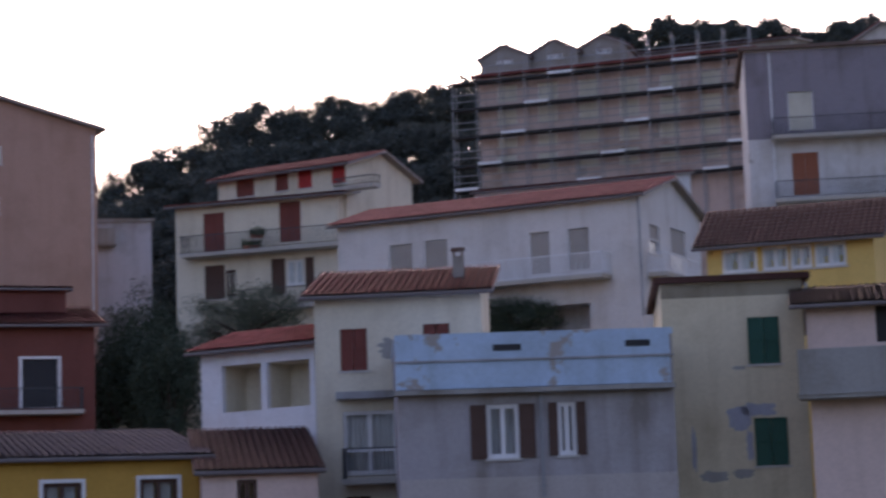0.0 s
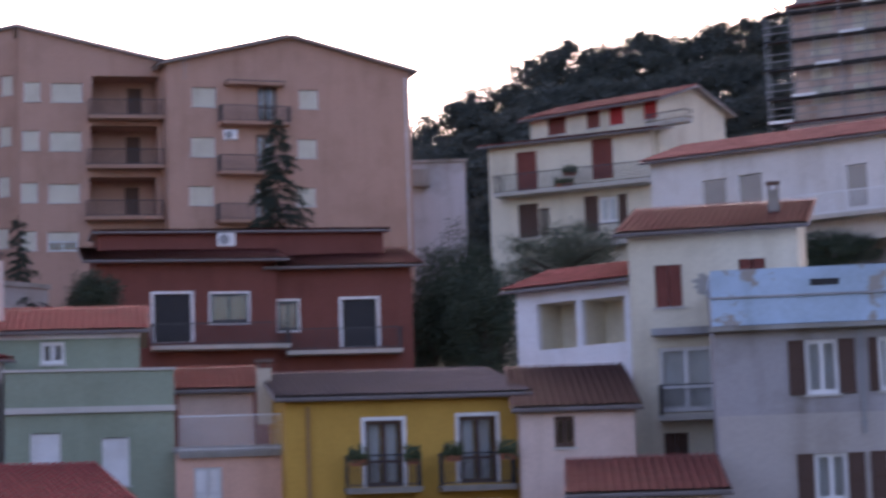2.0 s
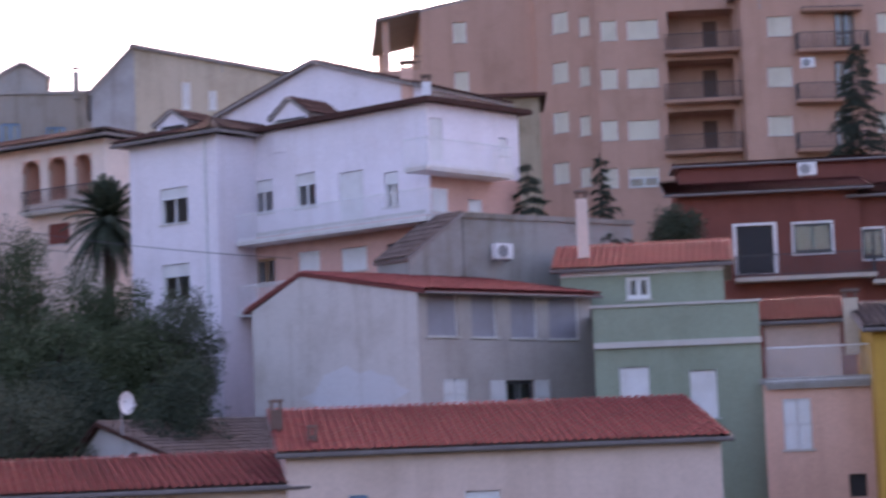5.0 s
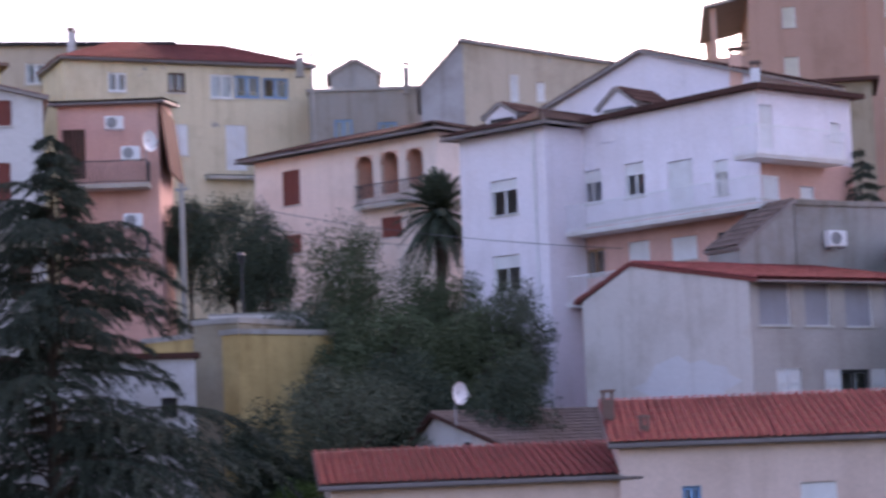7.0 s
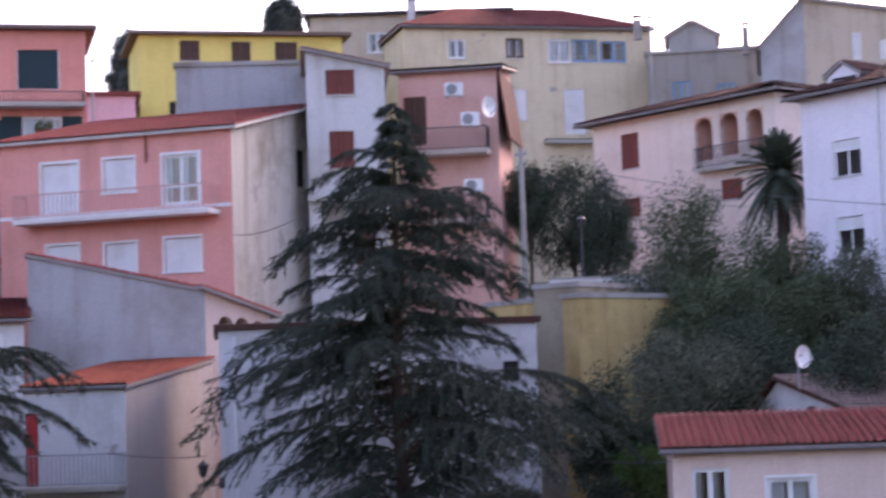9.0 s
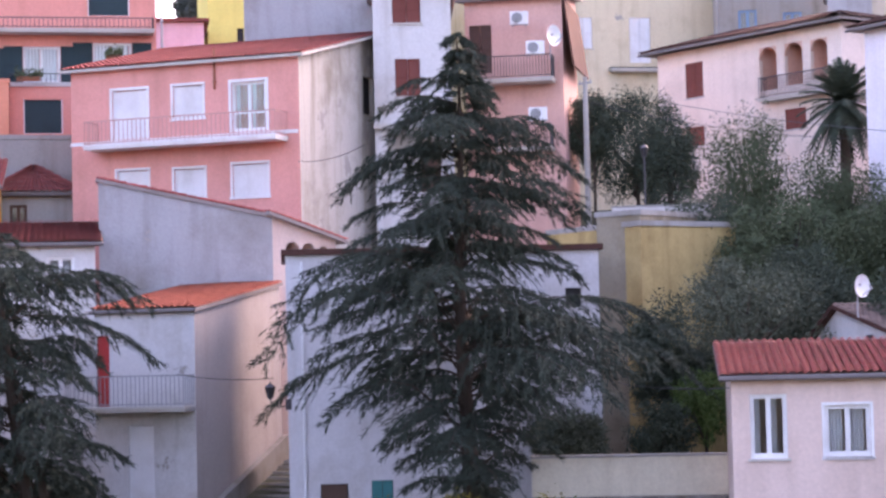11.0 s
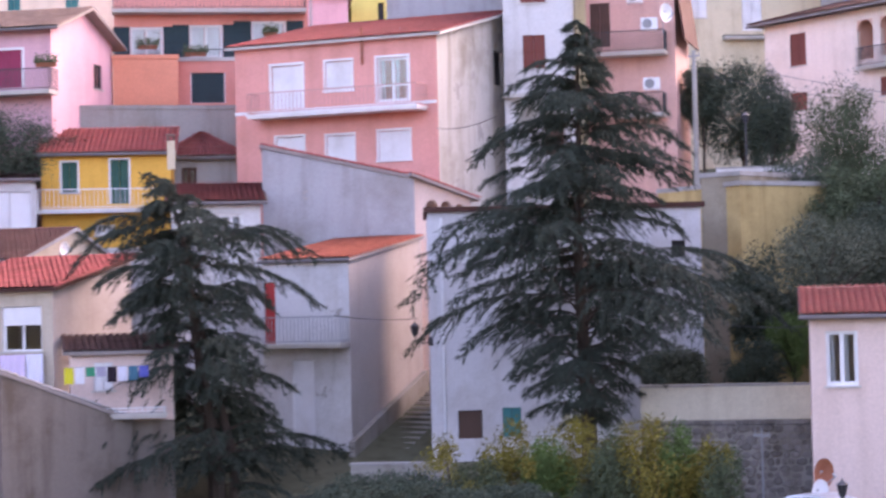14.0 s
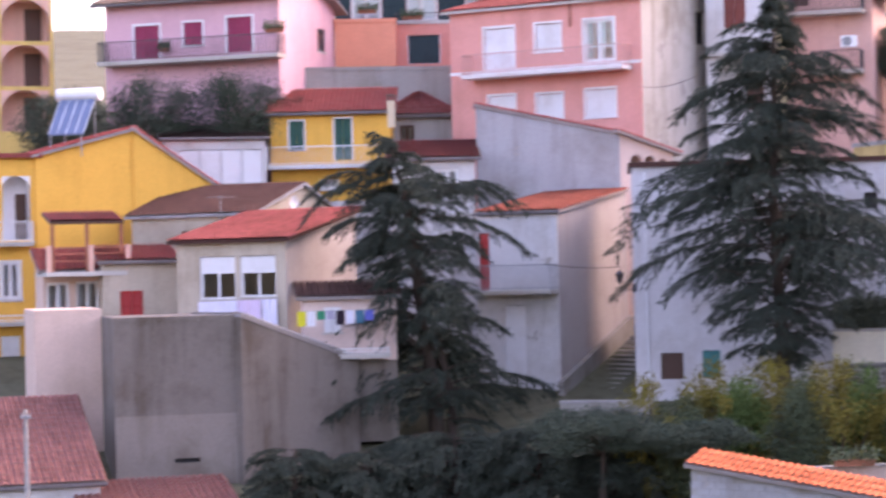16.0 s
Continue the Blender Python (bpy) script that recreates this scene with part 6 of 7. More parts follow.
leafy_tree(-12.8, 157.5, 23.0, 12.2, 5.5, 3.39, 237, "dark umbrella pine on the wooded hill", "hazy_pine_leaf", 0.26)
leafy_tree(-10.1, 156.7, 22.8, 12.9, 6.3, 2.92, 238, "dark umbrella pine on the wooded hill", "hazy_pine_leaf", 0.26)
leafy_tree(-7.4, 155.8, 22.7, 12.7, 6.1, 3.55, 239, "dark umbrella pine on the wooded hill", "hazy_pine_leaf", 0.26)
leafy_tree(-4.7, 154.9, 22.5, 13.5, 6.9, 3.07, 240, "dark umbrella pine on the wooded hill", "hazy_pine_leaf", 0.26)
leafy_tree(-2.1, 154.0, 22.3, 13.1, 6.6, 3.69, 241, "dark umbrella pine on the wooded hill", "hazy_pine_leaf", 0.26)
leafy_tree(0.5, 153.0, 22.2, 13.6, 7.1, 3.20, 242, "dark umbrella pine on the wooded hill", "hazy_pine_leaf", 0.26)
leafy_tree(17.6, 194.2, 29.3, 29.2, 24.2, 2.65, 60, "dark pine on the hill crest", "hazy_pine_leaf", 0.24)
leafy_tree(22.4, 198.7, 30.2, 30.4, 24.2, 2.36, 61, "dark pine on the hill crest", "hazy_pine_leaf", 0.24)
leafy_tree(26.2, 203.3, 31.0, 30.1, 24.2, 3.10, 62, "dark pine on the hill crest", "hazy_pine_leaf", 0.24)
leafy_tree(28.3, 195.0, 29.6, 29.0, 23.6, 2.64, 63, "dark pine on the hill crest", "hazy_pine_leaf", 0.24)
leafy_tree(32.5, 199.4, 30.5, 29.7, 23.6, 3.02, 64, "dark pine on the hill crest", "hazy_pine_leaf", 0.24)
leafy_tree(37.3, 203.6, 31.4, 28.1, 23.6, 3.77, 65, "dark pine on the hill crest", "hazy_pine_leaf", 0.24)
leafy_tree(38.8, 195.2, 30.0, 28.4, 23.0, 2.95, 66, "dark pine on the hill crest", "hazy_pine_leaf", 0.24)
leafy_tree(41.6, 199.7, 30.8, 29.3, 23.1, 2.34, 67, "dark pine on the hill crest", "hazy_pine_leaf", 0.24)
leafy_tree(-109.4, 102.6, 21.7, 19.3, 15.4, 1.51, 70, "pine behind the old roofs", "hazy_pine_leaf", 0.24)
leafy_tree(-108.9, 88.0, 20.0, 17.1, 9.8, 1.61, 71, "pine behind the yellow house", "hazy_pine_leaf", 0.24)
leafy_tree(-42.8, 38.4, -0.1, 5.8, 0.5, 1.86, 80, "autumn yellow-green bush beside the street", "autumn_leaf", 0.115)
leafy_tree(-41.9, 38.6, -0.3, 5.5, 0.7, 1.28, 180, "tangled green bush beside the street", "mid_leaf", 0.104)
leafy_tree(-42.1, 40.6, 0.1, 6.0, 0.3, 1.99, 81, "autumn yellow-green bush beside the street", "autumn_leaf", 0.115)
leafy_tree(-41.5, 41.2, 0.1, 5.5, 0.3, 1.38, 181, "tangled green bush beside the street", "light_leaf", 0.104)
leafy_tree(-41.3, 42.8, 0.3, 5.9, 0.3, 2.12, 82, "autumn yellow-green bush beside the street", "autumn_leaf", 0.115)
leafy_tree(-39.0, 41.6, -0.3, 6.1, 0.6, 1.42, 182, "tangled green bush beside the street", "mid_leaf", 0.104)
leafy_tree(-38.4, 42.8, -0.1, 6.4, 0.4, 1.94, 83, "autumn yellow-green bush beside the street", "autumn_leaf", 0.115)
leafy_tree(-38.5, 44.1, 0.1, 5.7, 0.3, 1.37, 183, "tangled green bush beside the street", "light_leaf", 0.104)
leafy_tree(-37.8, 44.6, 0.1, 5.5, 0.3, 1.52, 84, "autumn yellow-green bush beside the street", "autumn_leaf", 0.115)
leafy_tree(-36.2, 44.0, -0.3, 5.5, 0.6, 1.03, 184, "tangled green bush beside the street", "mid_leaf", 0.104)
leafy_tree(-43.1, 35.8, -0.5, 5.0, 3.1, 3.07, 90, "dark low evergreen bush", "dark_leaf", 0.0864)
leafy_tree(-40.3, 37.5, -0.5, 4.6, 3.2, 2.38, 91, "dark low evergreen bush beside the street", "dark_leaf", 0.0864)
leafy_tree(-44.7, 56.5, 3.3, 8.7, 3.8, 1.90, 101, "dark green shrub beside the garden building", "dark_leaf", 0.115)
leafy_tree(-36.8, 59.5, 2.9, 10.7, 4.0, 1.86, 102, "dark green tree beside the plastered gable", "dark_leaf", 0.115)
leafy_tree(-42.2, 65.6, 4.8, 10.9, 5.1, 2.49, 103, "dense green garden tree", "mid_leaf", 0.13)
leafy_tree(-49.6, 65.3, 5.8, 10.4, 4.3, 2.83, 104, "dark green garden tree", "dark_leaf", 0.13)
leafy_tree(-45.9, 65.5, 5.3, 10.7, 4.7, 3.19, 105, "dense mixed green tree in the garden", "mid_leaf", 0.13)
leafy_tree(-62.1, 73.2, 9.4, 12.5, 9.1, 1.52, 106, "dark evergreen beside the pole", "dark_leaf", 0.115)
leafy_tree(-58.8, 74.6, 9.2, 11.2, 6.1, 1.77, 107, "dark evergreen beside the villa", "dark_leaf", 0.115)
leafy_tree(-46.1, 70.2, 6.3, 9.8, 3.6, 2.31, 108, "green tree below the pale house", "mid_leaf", 0.13)
leafy_tree(-42.5, 60.6, 3.8, 9.1, 3.2, 3.10, 109, "dark green tree above the garden wall", "dark_leaf", 0.115)
leafy_tree(-46.0, 52.7, 2.9, 5.2, 2.8, 1.61, 110, "dry brown shrub above the garden wall", "olive_leaf", 0.0936)
leafy_tree(-43.1, 53.9, 2.6, 5.8, 3.1, 1.28, 111, "dark shrub above the garden wall", "dark_leaf", 0.0936)
leafy_tree(-16.3, 102.7, 11.5, 10.2, 2.5, 2.16, 112, "dark overgrown tree in the gap", "dark_leaf", 0.144)
leafy_tree(-13.3, 101.1, 11.0, 9.9, 2.9, 2.14, 113, "dark bushy tree behind the white loggia", "dark_leaf", 0.144)
leafy_tree(-16.0, 116.9, 15.1, 9.8, 0.3, 2.46, 114, "bare greyish tree behind the red house", "olive_leaf", 0.115)
conifer(-49.9, 27.6, -0.3, 3.5, 0.2, 2.61, 120, "low spreading dark evergreen bush", "juniper", count=70)
conifer(-49.3, 30.1, -0.1, 3.0, 0.2, 2.87, 121, "low spreading dark evergreen bush", "juniper", count=70)
conifer(-48.2, 33.3, 0.1, 3.4, 0.2, 3.35, 122, "low spreading dark evergreen bush", "juniper", count=70)
conifer(-45.2, 34.8, -0.3, 4.2, 0.2, 3.06, 123, "low spreading dark evergreen bush", "juniper", count=70)
conifer(-44.2, 37.3, -0.1, 3.8, 0.2, 2.86, 124, "low spreading dark evergreen bush", "juniper", count=70)
conifer(-43.6, 39.2, 0.1, 3.3, 0.2, 2.22, 125, "low spreading dark evergreen bush", "juniper", count=70)
leafy_tree(-80.6, 34.4, 8.5, 10.2, 5.5, 3.00, 220, "dark green trees behind the amber house", "dark_leaf", 0.12)
conifer(-50.6, 36.6, -0.1, 3.2, 0.2, 2.6, 126, "low spreading dark evergreen bush", "juniper", count=70)
conifer(-51.0, 33.6, -0.1, 3.4, 0.2, 2.8, 127, "low spreading dark evergreen bush", "juniper", count=70)
palm(-53.5, 80.9, 9.7, 13.2, 1.50, 95, "small palm beside the villa")


# ---- small things ----
def scaffold(x, y, turn, z, w, levels):
    ob = thing("scaffolding", pose(x, y, z, 0, 0, turn), "grey steel scaffolding with dark decks and white toe boards", "scaffolding")
    n = int(w / 1.8)
    top = levels[-1] + 2.0
    for i in range(n + 2):
        u = -1.6 + (w + 1.6) * i / (n + 1)
        bm = bmesh.new()
        for yy in (-0.25, -1.15):
            tube(bm, (u, yy, levels[0] - 6), (u, yy, top), 0.045, n=6)
        part("standard", bm, "grey_metal", ob)
    for k, v in enumerate(levels):
        bm = bmesh.new()
        box(bm, -1.7, -1.2, v - 0.14, w, -0.2, v)
        deck = part("deck", bm, "dark", ob)
        for i in range(n + 1):
            u = -1.6 + (w + 1.6) * i / (n + 1)
            if (i * 7 + k * 3) % 5 == 0:
                bm = bmesh.new()
                box(bm, u, -1.26, v - 0.06, u + 1.75, -1.21, v + 0.14)
                part("toe_board", bm, "white_paint", deck)
        bm = bmesh.new()
        for h in (0.5, 1.0):
            tube(bm, (-1.7, -1.18, v + h), (w, -1.18, v + h), 0.03, n=6)
        part("guard_rail", bm, "grey_metal", ob)
    return ob


def dish(x, y, z, turn, s, label, paint="white_metal"):
    ob = thing("satellite_dish", pose(x, y, z, 0, 0, turn), label, "satellite dish")
    bm = bmesh.new()
    rings = [[bm.verts.new((s / 2 * r * math.cos(a), -0.1 - 0.16 * s * (1 - r * r) * -1 - 0.16 * s, s / 2 * r * math.sin(a))) for a in (2 * math.pi * i / 18 for i in range(18))] for r in (0.05, 0.35, 0.7, 1.0)]
    for p, q in zip(rings, rings[1:]):
        for i in range(18):
            bm.faces.new((p[i], p[(i + 1) % 18], q[(i + 1) % 18], q[i]))
    part("reflector", bm, paint, ob)
    bm = bmesh.new()
    tube(bm, (0, -0.1, -s * 0.5), (0.05, -0.1 - s * 0.6, -0.1), 0.02, n=6)
    tube(bm, (0.05, -0.1 - s * 0.6, -0.12), (0.05, -0.1 - s * 0.5, 0.0), 0.04, n=8)
    part("feed_arm", bm, "grey_metal", ob)
    bm = bmesh.new()
    tube(bm, (0, 0.0, -1.0), (0, 0.0, 0.1), 0.03, n=6)
    tube(bm, (0, 0.0, 0.05), (0, -0.2 * s, 0.05), 0.03, n=6)
    part("mast", bm, "grey_metal", ob)
    return ob


def air_conditioner(x, y, z, turn, label):
    ob = thing("air_conditioner", pose(x, y, z, 0, 0, turn), label, "air conditioner")
    bm = bmesh.new()
    box(bm, -0.42, -0.32, -0.3, 0.42, 0.0, 0.3)
    bmesh.ops.bevel(bm, geom=bm.edges[:], offset=0.03, segments=2, affect="EDGES")
    body = part("casing", bm, "white_metal", ob)
    bm = bmesh.new()
    for i in range(5):
        r = 0.05 + i * 0.045
        for k in range(20):
            a, b = 2 * math.pi * k / 20, 2 * math.pi * (k + 1) / 20
            tube(bm, (-0.1 + r * math.cos(a), -0.335, r * math.sin(a)), (-0.1 + r * math.cos(b), -0.335, r * math.sin(b)), 0.008, n=3, cap=False)
    tube(bm, (-0.1, -0.322, 0), (-0.1, -0.329, 0), 0.24, n=20)
    part("fan_grille", bm, "grey_metal", body)
    for sx in (-0.3, 0.3):
        bm = bmesh.new()
        box(bm, sx - 0.02, -0.3, -0.36, sx + 0.02, 0.12, -0.301)
        part("bracket", bm, "grey_metal", ob)
    return ob


def roof_stack(x, y, z0, z1, turn, s, color):
    ob = thing("chimney", pose(x, y, z0, 0, 0, turn), "plastered chimney with a small tiled cowl", "chimney", "chimneys on the roofs")
    chimney(ob, 0, 0, 0, max(0.3, z1 - z0 - 0.3), s, color)
    return ob


def stairs(x, y, z, turn, n, run, rise, w):
    ob = thing("outdoor_stairs", pose(x, y, z, 0, 0, turn), "worn grey stone stairs between the houses", "stairs")
    for i in range(n):
        bm = bmesh.new()
        box(bm, -w / 2, i * run, i * rise - 1.5, w / 2, (i + 1) * run + 0.02, (i + 1) * rise)
        part("step", bm, "stone", ob)
    bm = bmesh.new()
    f = lambda p: Vector((p[0], p[1], p[2] + p[1] / run * rise))
    box(bm, -w / 2 - 0.25, -0.3, -1.5, -w / 2 - 0.003, n * run, 0.95, f)
    part("parapet", bm, "stone", ob)
    return ob


def garden_wall(x0, y0, x1, y1, z0, z1, t, color, label):
    L = math.hypot(x1 - x0, y1 - y0)
    ob = thing("garden_wall", pose(x0, y0, z0, 0, 0, math.degrees(math.atan2(y1 - y0, x1 - x0))), label, "wall")
    bm = bmesh.new()
    box(bm, 0, 0, 0, L, t, z1 - z0)
    part("wall", bm, color, ob)
    bm = bmesh.new()
    box(bm, -0.04, -0.05, z1 - z0 + 0.002, L + 0.04, t + 0.05, z1 - z0 + 0.08)
    part("coping", bm, "concrete", ob)
    return ob


def stone_wall(x0, y0, x1, y1, z0, z1):
    """A retaining wall of rough stones, each one proud of the mortar."""
    L, H = math.hypot(x1 - x0, y1 - y0), z1 - z0
    ob = thing("stone_wall", pose(x0, y0, z0, 0, 0, math.degrees(math.atan2(y1 - y0, x1 - x0))), "grey rubble stone retaining wall along the street", "wall")
    bm = bmesh.new()
    box(bm, 0, 0.02, 0, L, 0.6, H)
    part("mortar", bm, "stone", ob)
    rnd = random.Random(4)
    metal = shade("rubble", (0.22, 0.20, 0.185), 0.95, 0.9, 5.0, 1.2, 0.5, vary=0.5)
    z = H
    while z > H - 3.2:
        h = rnd.uniform(0.2, 0.3)
        u = -rnd.uniform(0.0, 0.3)
        while u < L - 0.1:
            w = min(rnd.uniform(0.2, 0.5), L - u)
            bm = bmesh.new()
            d = rnd.uniform(0.03, 0.12)
            cu, cz, k = u + w / 2, z - h / 2 + rnd.uniform(-0.06, 0.06), rnd.uniform(0.8, 1.15)
            turn = rnd.uniform(-0.4, 0.4)
            ring = [(2 * math.pi * i / 7 + turn, rnd.uniform(0.85, 1.1)) for i in range(7)]
            q = [Vector((max(0.0, min(L, cu + w * 0.54 * k * g * math.cos(t))), 0.03, min(H - 0.01, cz + h * 0.58 * k * g * math.sin(t)))) for t, g in ring]
            c = sum(q, Vector()) / 7
            a = [bm.verts.new(p) for p in q]
            b = [bm.verts.new(c + (p - c) * 0.68 - Vector((0, d, 0))) for p in q]
            bm.faces.new(b)
            for i in range(7):
                bm.faces.new((a[i], a[(i + 1) % 7], b[(i + 1) % 7], b[i]))
            part("stone", bm, metal, ob)
            u += w
        z -= h
    return ob


def block_wall(x0, y0, x1, y1, z0, za, zb):
    """A wall of concrete blocks under a sloping row of orange tiles."""
    L = math.hypot(x1 - x0, y1 - y0)
    ob = thing("block_wall", pose(x0, y0, z0, 0, 0, math.degrees(math.atan2(y1 - y0, x1 - x0))), "bare concrete block wall topped with bright orange tiles", "wall")
    bm = bmesh.new()
    h0, h1 = za - z0 - 0.25, zb - z0 - 0.25
    f = lambda p: Vector((p[0], p[1], p[2] * (h0 + (h1 - h0) * p[0] / L)))
    box(bm, 0, 0.02, 0, L, 0.3, 1, f)
    part("mortar", bm, "concrete", ob)
    for j in range(int(h0 / 0.21)):
        for i in range(int(L / 0.42) + 1):
            u = i * 0.42 - (0.21 if j % 2 else 0)
            zz = h0 - (j + 1) * 0.21
            if j > 14 or u < 0 or u + 0.41 > L or zz + 0.2 > h0 + (h1 - h0) * (u + 0.41) / L:
                continue
            bm = bmesh.new()
            box(bm, u, 0, zz, u + 0.405, 0.019, zz + 0.195)
            part("block", bm, "grey", ob)
    slope(ob, (-0.1, -0.25, h0), (L, -0.25, h1), (L, 0.9, h1 + 0.35), (-0.1, 0.9, h0 + 0.35), "orange_tile", k=6)
    return ob


def lantern(ob, z, x=0.0, y=0.0):
    bm = bmesh.new()
    tube(bm, (x, y, z - 0.22), (x, y, z + 0.12), 0.09, 0.17, 6)
    part("lantern_body", bm, "dark", ob)
    bm = bmesh.new()
    tube(bm, (x, y, z + 0.121), (x, y, z + 0.24), 0.2, 0.05, 6)
    tube(bm, (x, y, z + 0.24), (x, y, z + 0.34), 0.03, 0.01, 6)
    tube(bm, (x, y, z - 0.28), (x, y, z - 0.221), 0.05, 0.09, 6)
    part("lantern_cap", bm, "dark_metal", ob)
    for k in range(6):
        a = math.pi / 3 * k
        bm = bmesh.new()
        tube(bm, (x + 0.092 * math.cos(a), y + 0.092 * math.sin(a), z - 0.22), (x + 0.172 * math.cos(a), y + 0.172 * math.sin(a), z + 0.12), 0.012, n=4)
        part("lantern_bar", bm, "dark_metal", ob)


def street_lamp(x, y, z0, z1, label):
    ob = thing("street_lamp", pose(x, y, z0), label, "street lamp")
    H = z1 - z0
    bm = bmesh.new()
    tube(bm, (0, 0, 0), (0, 0, 0.8), 0.09, 0.07)
    tube(bm, (0, 0, 0.8), (0, 0, H - 0.6), 0.05, 0.035)
    part("post", bm, "dark_metal", ob)
    lantern(ob, H - 0.32)
    return ob


def wall_lamp(x, y, z, turn):
    ob = thing("wall_lamp", pose(x, y, z, 0, 0, turn), "black lantern on a curled wall bracket", "street lamp")
    bm = bmesh.new()
    pts = [(0.0, 0, -0.3), (0.05, 0, -0.45), (0.3, 0.1, -0.55), (0.55, 0.3, -0.5), (0.6, 0.5, -0.4)]
    for a, b in zip(pts, pts[1:]):
        tube(bm, a, b, 0.025, n=6)
    box(bm, 0.5, 0.45, -0.65, 0.7, 0.5, -0.3)
    part("bracket", bm, "dark_metal", ob)
    lantern(ob, 0.0)
    return ob


def pole(x, y, z0, z1, r, label):
    ob = thing("utility_pole", pose(x, y, z0), label, "pole")
    bm = bmesh.new()
    tube(bm, (0, 0, 0), (0, 0, z1 - z0), r, r * 0.7, 10)
    part("post", bm, "concrete" if r > 0.09 else "grey_metal", ob)
    bm = bmesh.new()
    box(bm, -0.35, -0.04, z1 - z0 - 0.3, 0.35, 0.04, z1 - z0 - 0.22)
    for s in (-0.3, 0.3):
        tube(bm, (s, 0, z1 - z0 - 0.22), (s, 0, z1 - z0 - 0.1), 0.03, 0.02, 6)
    part("crossarm", bm, "grey_metal", ob)
    return ob


def cable(xa, ya, za, xb, yb, zb, sag):
    a, b = Vector((xa, ya, za)), Vector((xb, yb, zb))
    bm = bmesh.new()
    pts = [a.lerp(b, i / 16) - Vector((0, 0, sag * 4 * (i / 16) * (1 - i / 16))) for i in range(17)]
    limb(bm, pts, [0.014] * 17, 5)
    ob = part("cable", bm, "dark_metal")
    return tagged(ob, "thin dark cable strung between the houses", "cable", "overhead cables")


def washing(x0, y0, x1, y1, za, zb):
    L = math.hypot(x1 - x0, y1 - y0)
    ob = thing("washing_line", pose(x0, y0, za, 0, 0, math.degrees(math.atan2(y1 - y0, x1 - x0))), "washing line with coloured clothes on a balcony", "washing line")
    bm = bmesh.new()
    tube(bm, (0, 0, 0), (L, 0, zb - za), 0.01, n=5)
    part("line", bm, "grey_metal", ob)
    rnd = random.Random(2)
    colors = ((0.65, 0.6, 0.05), (0.7, 0.7, 0.72), (0.02, 0.25, 0.14), (0.35, 0.33, 0.42), (0.03, 0.02, 0.03), (0.62, 0.62, 0.7), (0.05, 0.16, 0.22), (0.1, 0.12, 0.4))
    for i, c in enumerate(colors):
        u, w, h = L * (i + 0.05) / len(colors), L / len(colors) * 0.88, rnd.uniform(0.32, 0.6)
        bm = bmesh.new()
        k = 6
        rows = [[bm.verts.new((u + w * a / k, 0.03 * math.sin(a * 2.1 + b), (zb - za) * u / L - h * b / 4)) for a in range(k + 1)] for b in range(5)]
        for p, q in zip(rows, rows[1:]):
            for a in range(k):
                bm.faces.new((p[a], p[a + 1], q[a + 1], q[a]))
        part("garment", bm, shade("cloth_%d" % i, c, 0.9, 0.15, 30, 2, 0.1), ob)
    return ob


def hung_sheet(x0, y0, x1, y1, za, zb, h):
    L = math.hypot(x1 - x0, y1 - y0)
    ob = thing("bed_sheet", pose(x0, y0, za, 0, 0, math.degrees(math.atan2(y1 - y0, x1 - x0))), "white and pale pink bed sheets hung under the windows", "bed sheet")
    for a0, a1, c in ((0, 0.5, (0.7, 0.68, 0.78)), (0.5, 0.8, (0.68, 0.55, 0.7)), (0.8, 1, (0.72, 0.7, 0.8))):
        bm = bmesh.new()
        k = 10
        rows = [[bm.verts.new((L * (a0 + (a1 - a0) * a / k), 0.04 * math.sin(a * 1.7 + b * 0.5) - 0.05, (zb - za) * (a0 + (a1 - a0) * a / k) - h * b / 5)) for a in range(k + 1)] for b in range(6)]
        for p, q in zip(rows, rows[1:]):
            for a in range(k):
                bm.faces.new((p[a], p[a + 1], q[a + 1], q[a]))
        part("sheet", bm, shade("linen_%.1f" % a0, c, 0.9, 0.1, 30, 2, 0.1), ob)
    return ob


def solar_heater(x, y, z, turn):
    ob = thing("solar_heater", pose(x, y, z, 0, 0, turn), "roof solar water heater with a white tank", "solar heater")
    tilt = lambda p: Vector((p.x, p.y, p.z + (p.y + 1.3) * 1.15))
    bm = bmesh.new()
    box(bm, -0.85, -1.3, 0.0, 0.85, 0.25, 0.08, tilt)
    panel_ob = part("collector", bm, "solar_blue", ob)
    for k in range(5):
        bm = bmesh.new()
        u = -0.87 + k * 0.43
        box(bm, u, -1.31, 0.081, u + 0.03, 0.26, 0.1, tilt)
        part("rail", bm, "white_metal", panel_ob)
    bm = bmesh.new()
    tube(bm, (-1.05, 0.3, 1.95), (1.05, 0.3, 1.95), 0.3, n=18)
    part("tank", bm, "white_metal", ob)
    for sx in (-0.75, 0.75):
        bm = bmesh.new()
        tube(bm, (sx, 0.3, -1.2), (sx, 0.3, 1.7), 0.03, n=6)
        tube(bm, (sx, -1.3, -1.0), (sx, -1.3, 0.05), 0.03, n=6)
        part("leg", bm, "grey_metal", ob)
    return ob


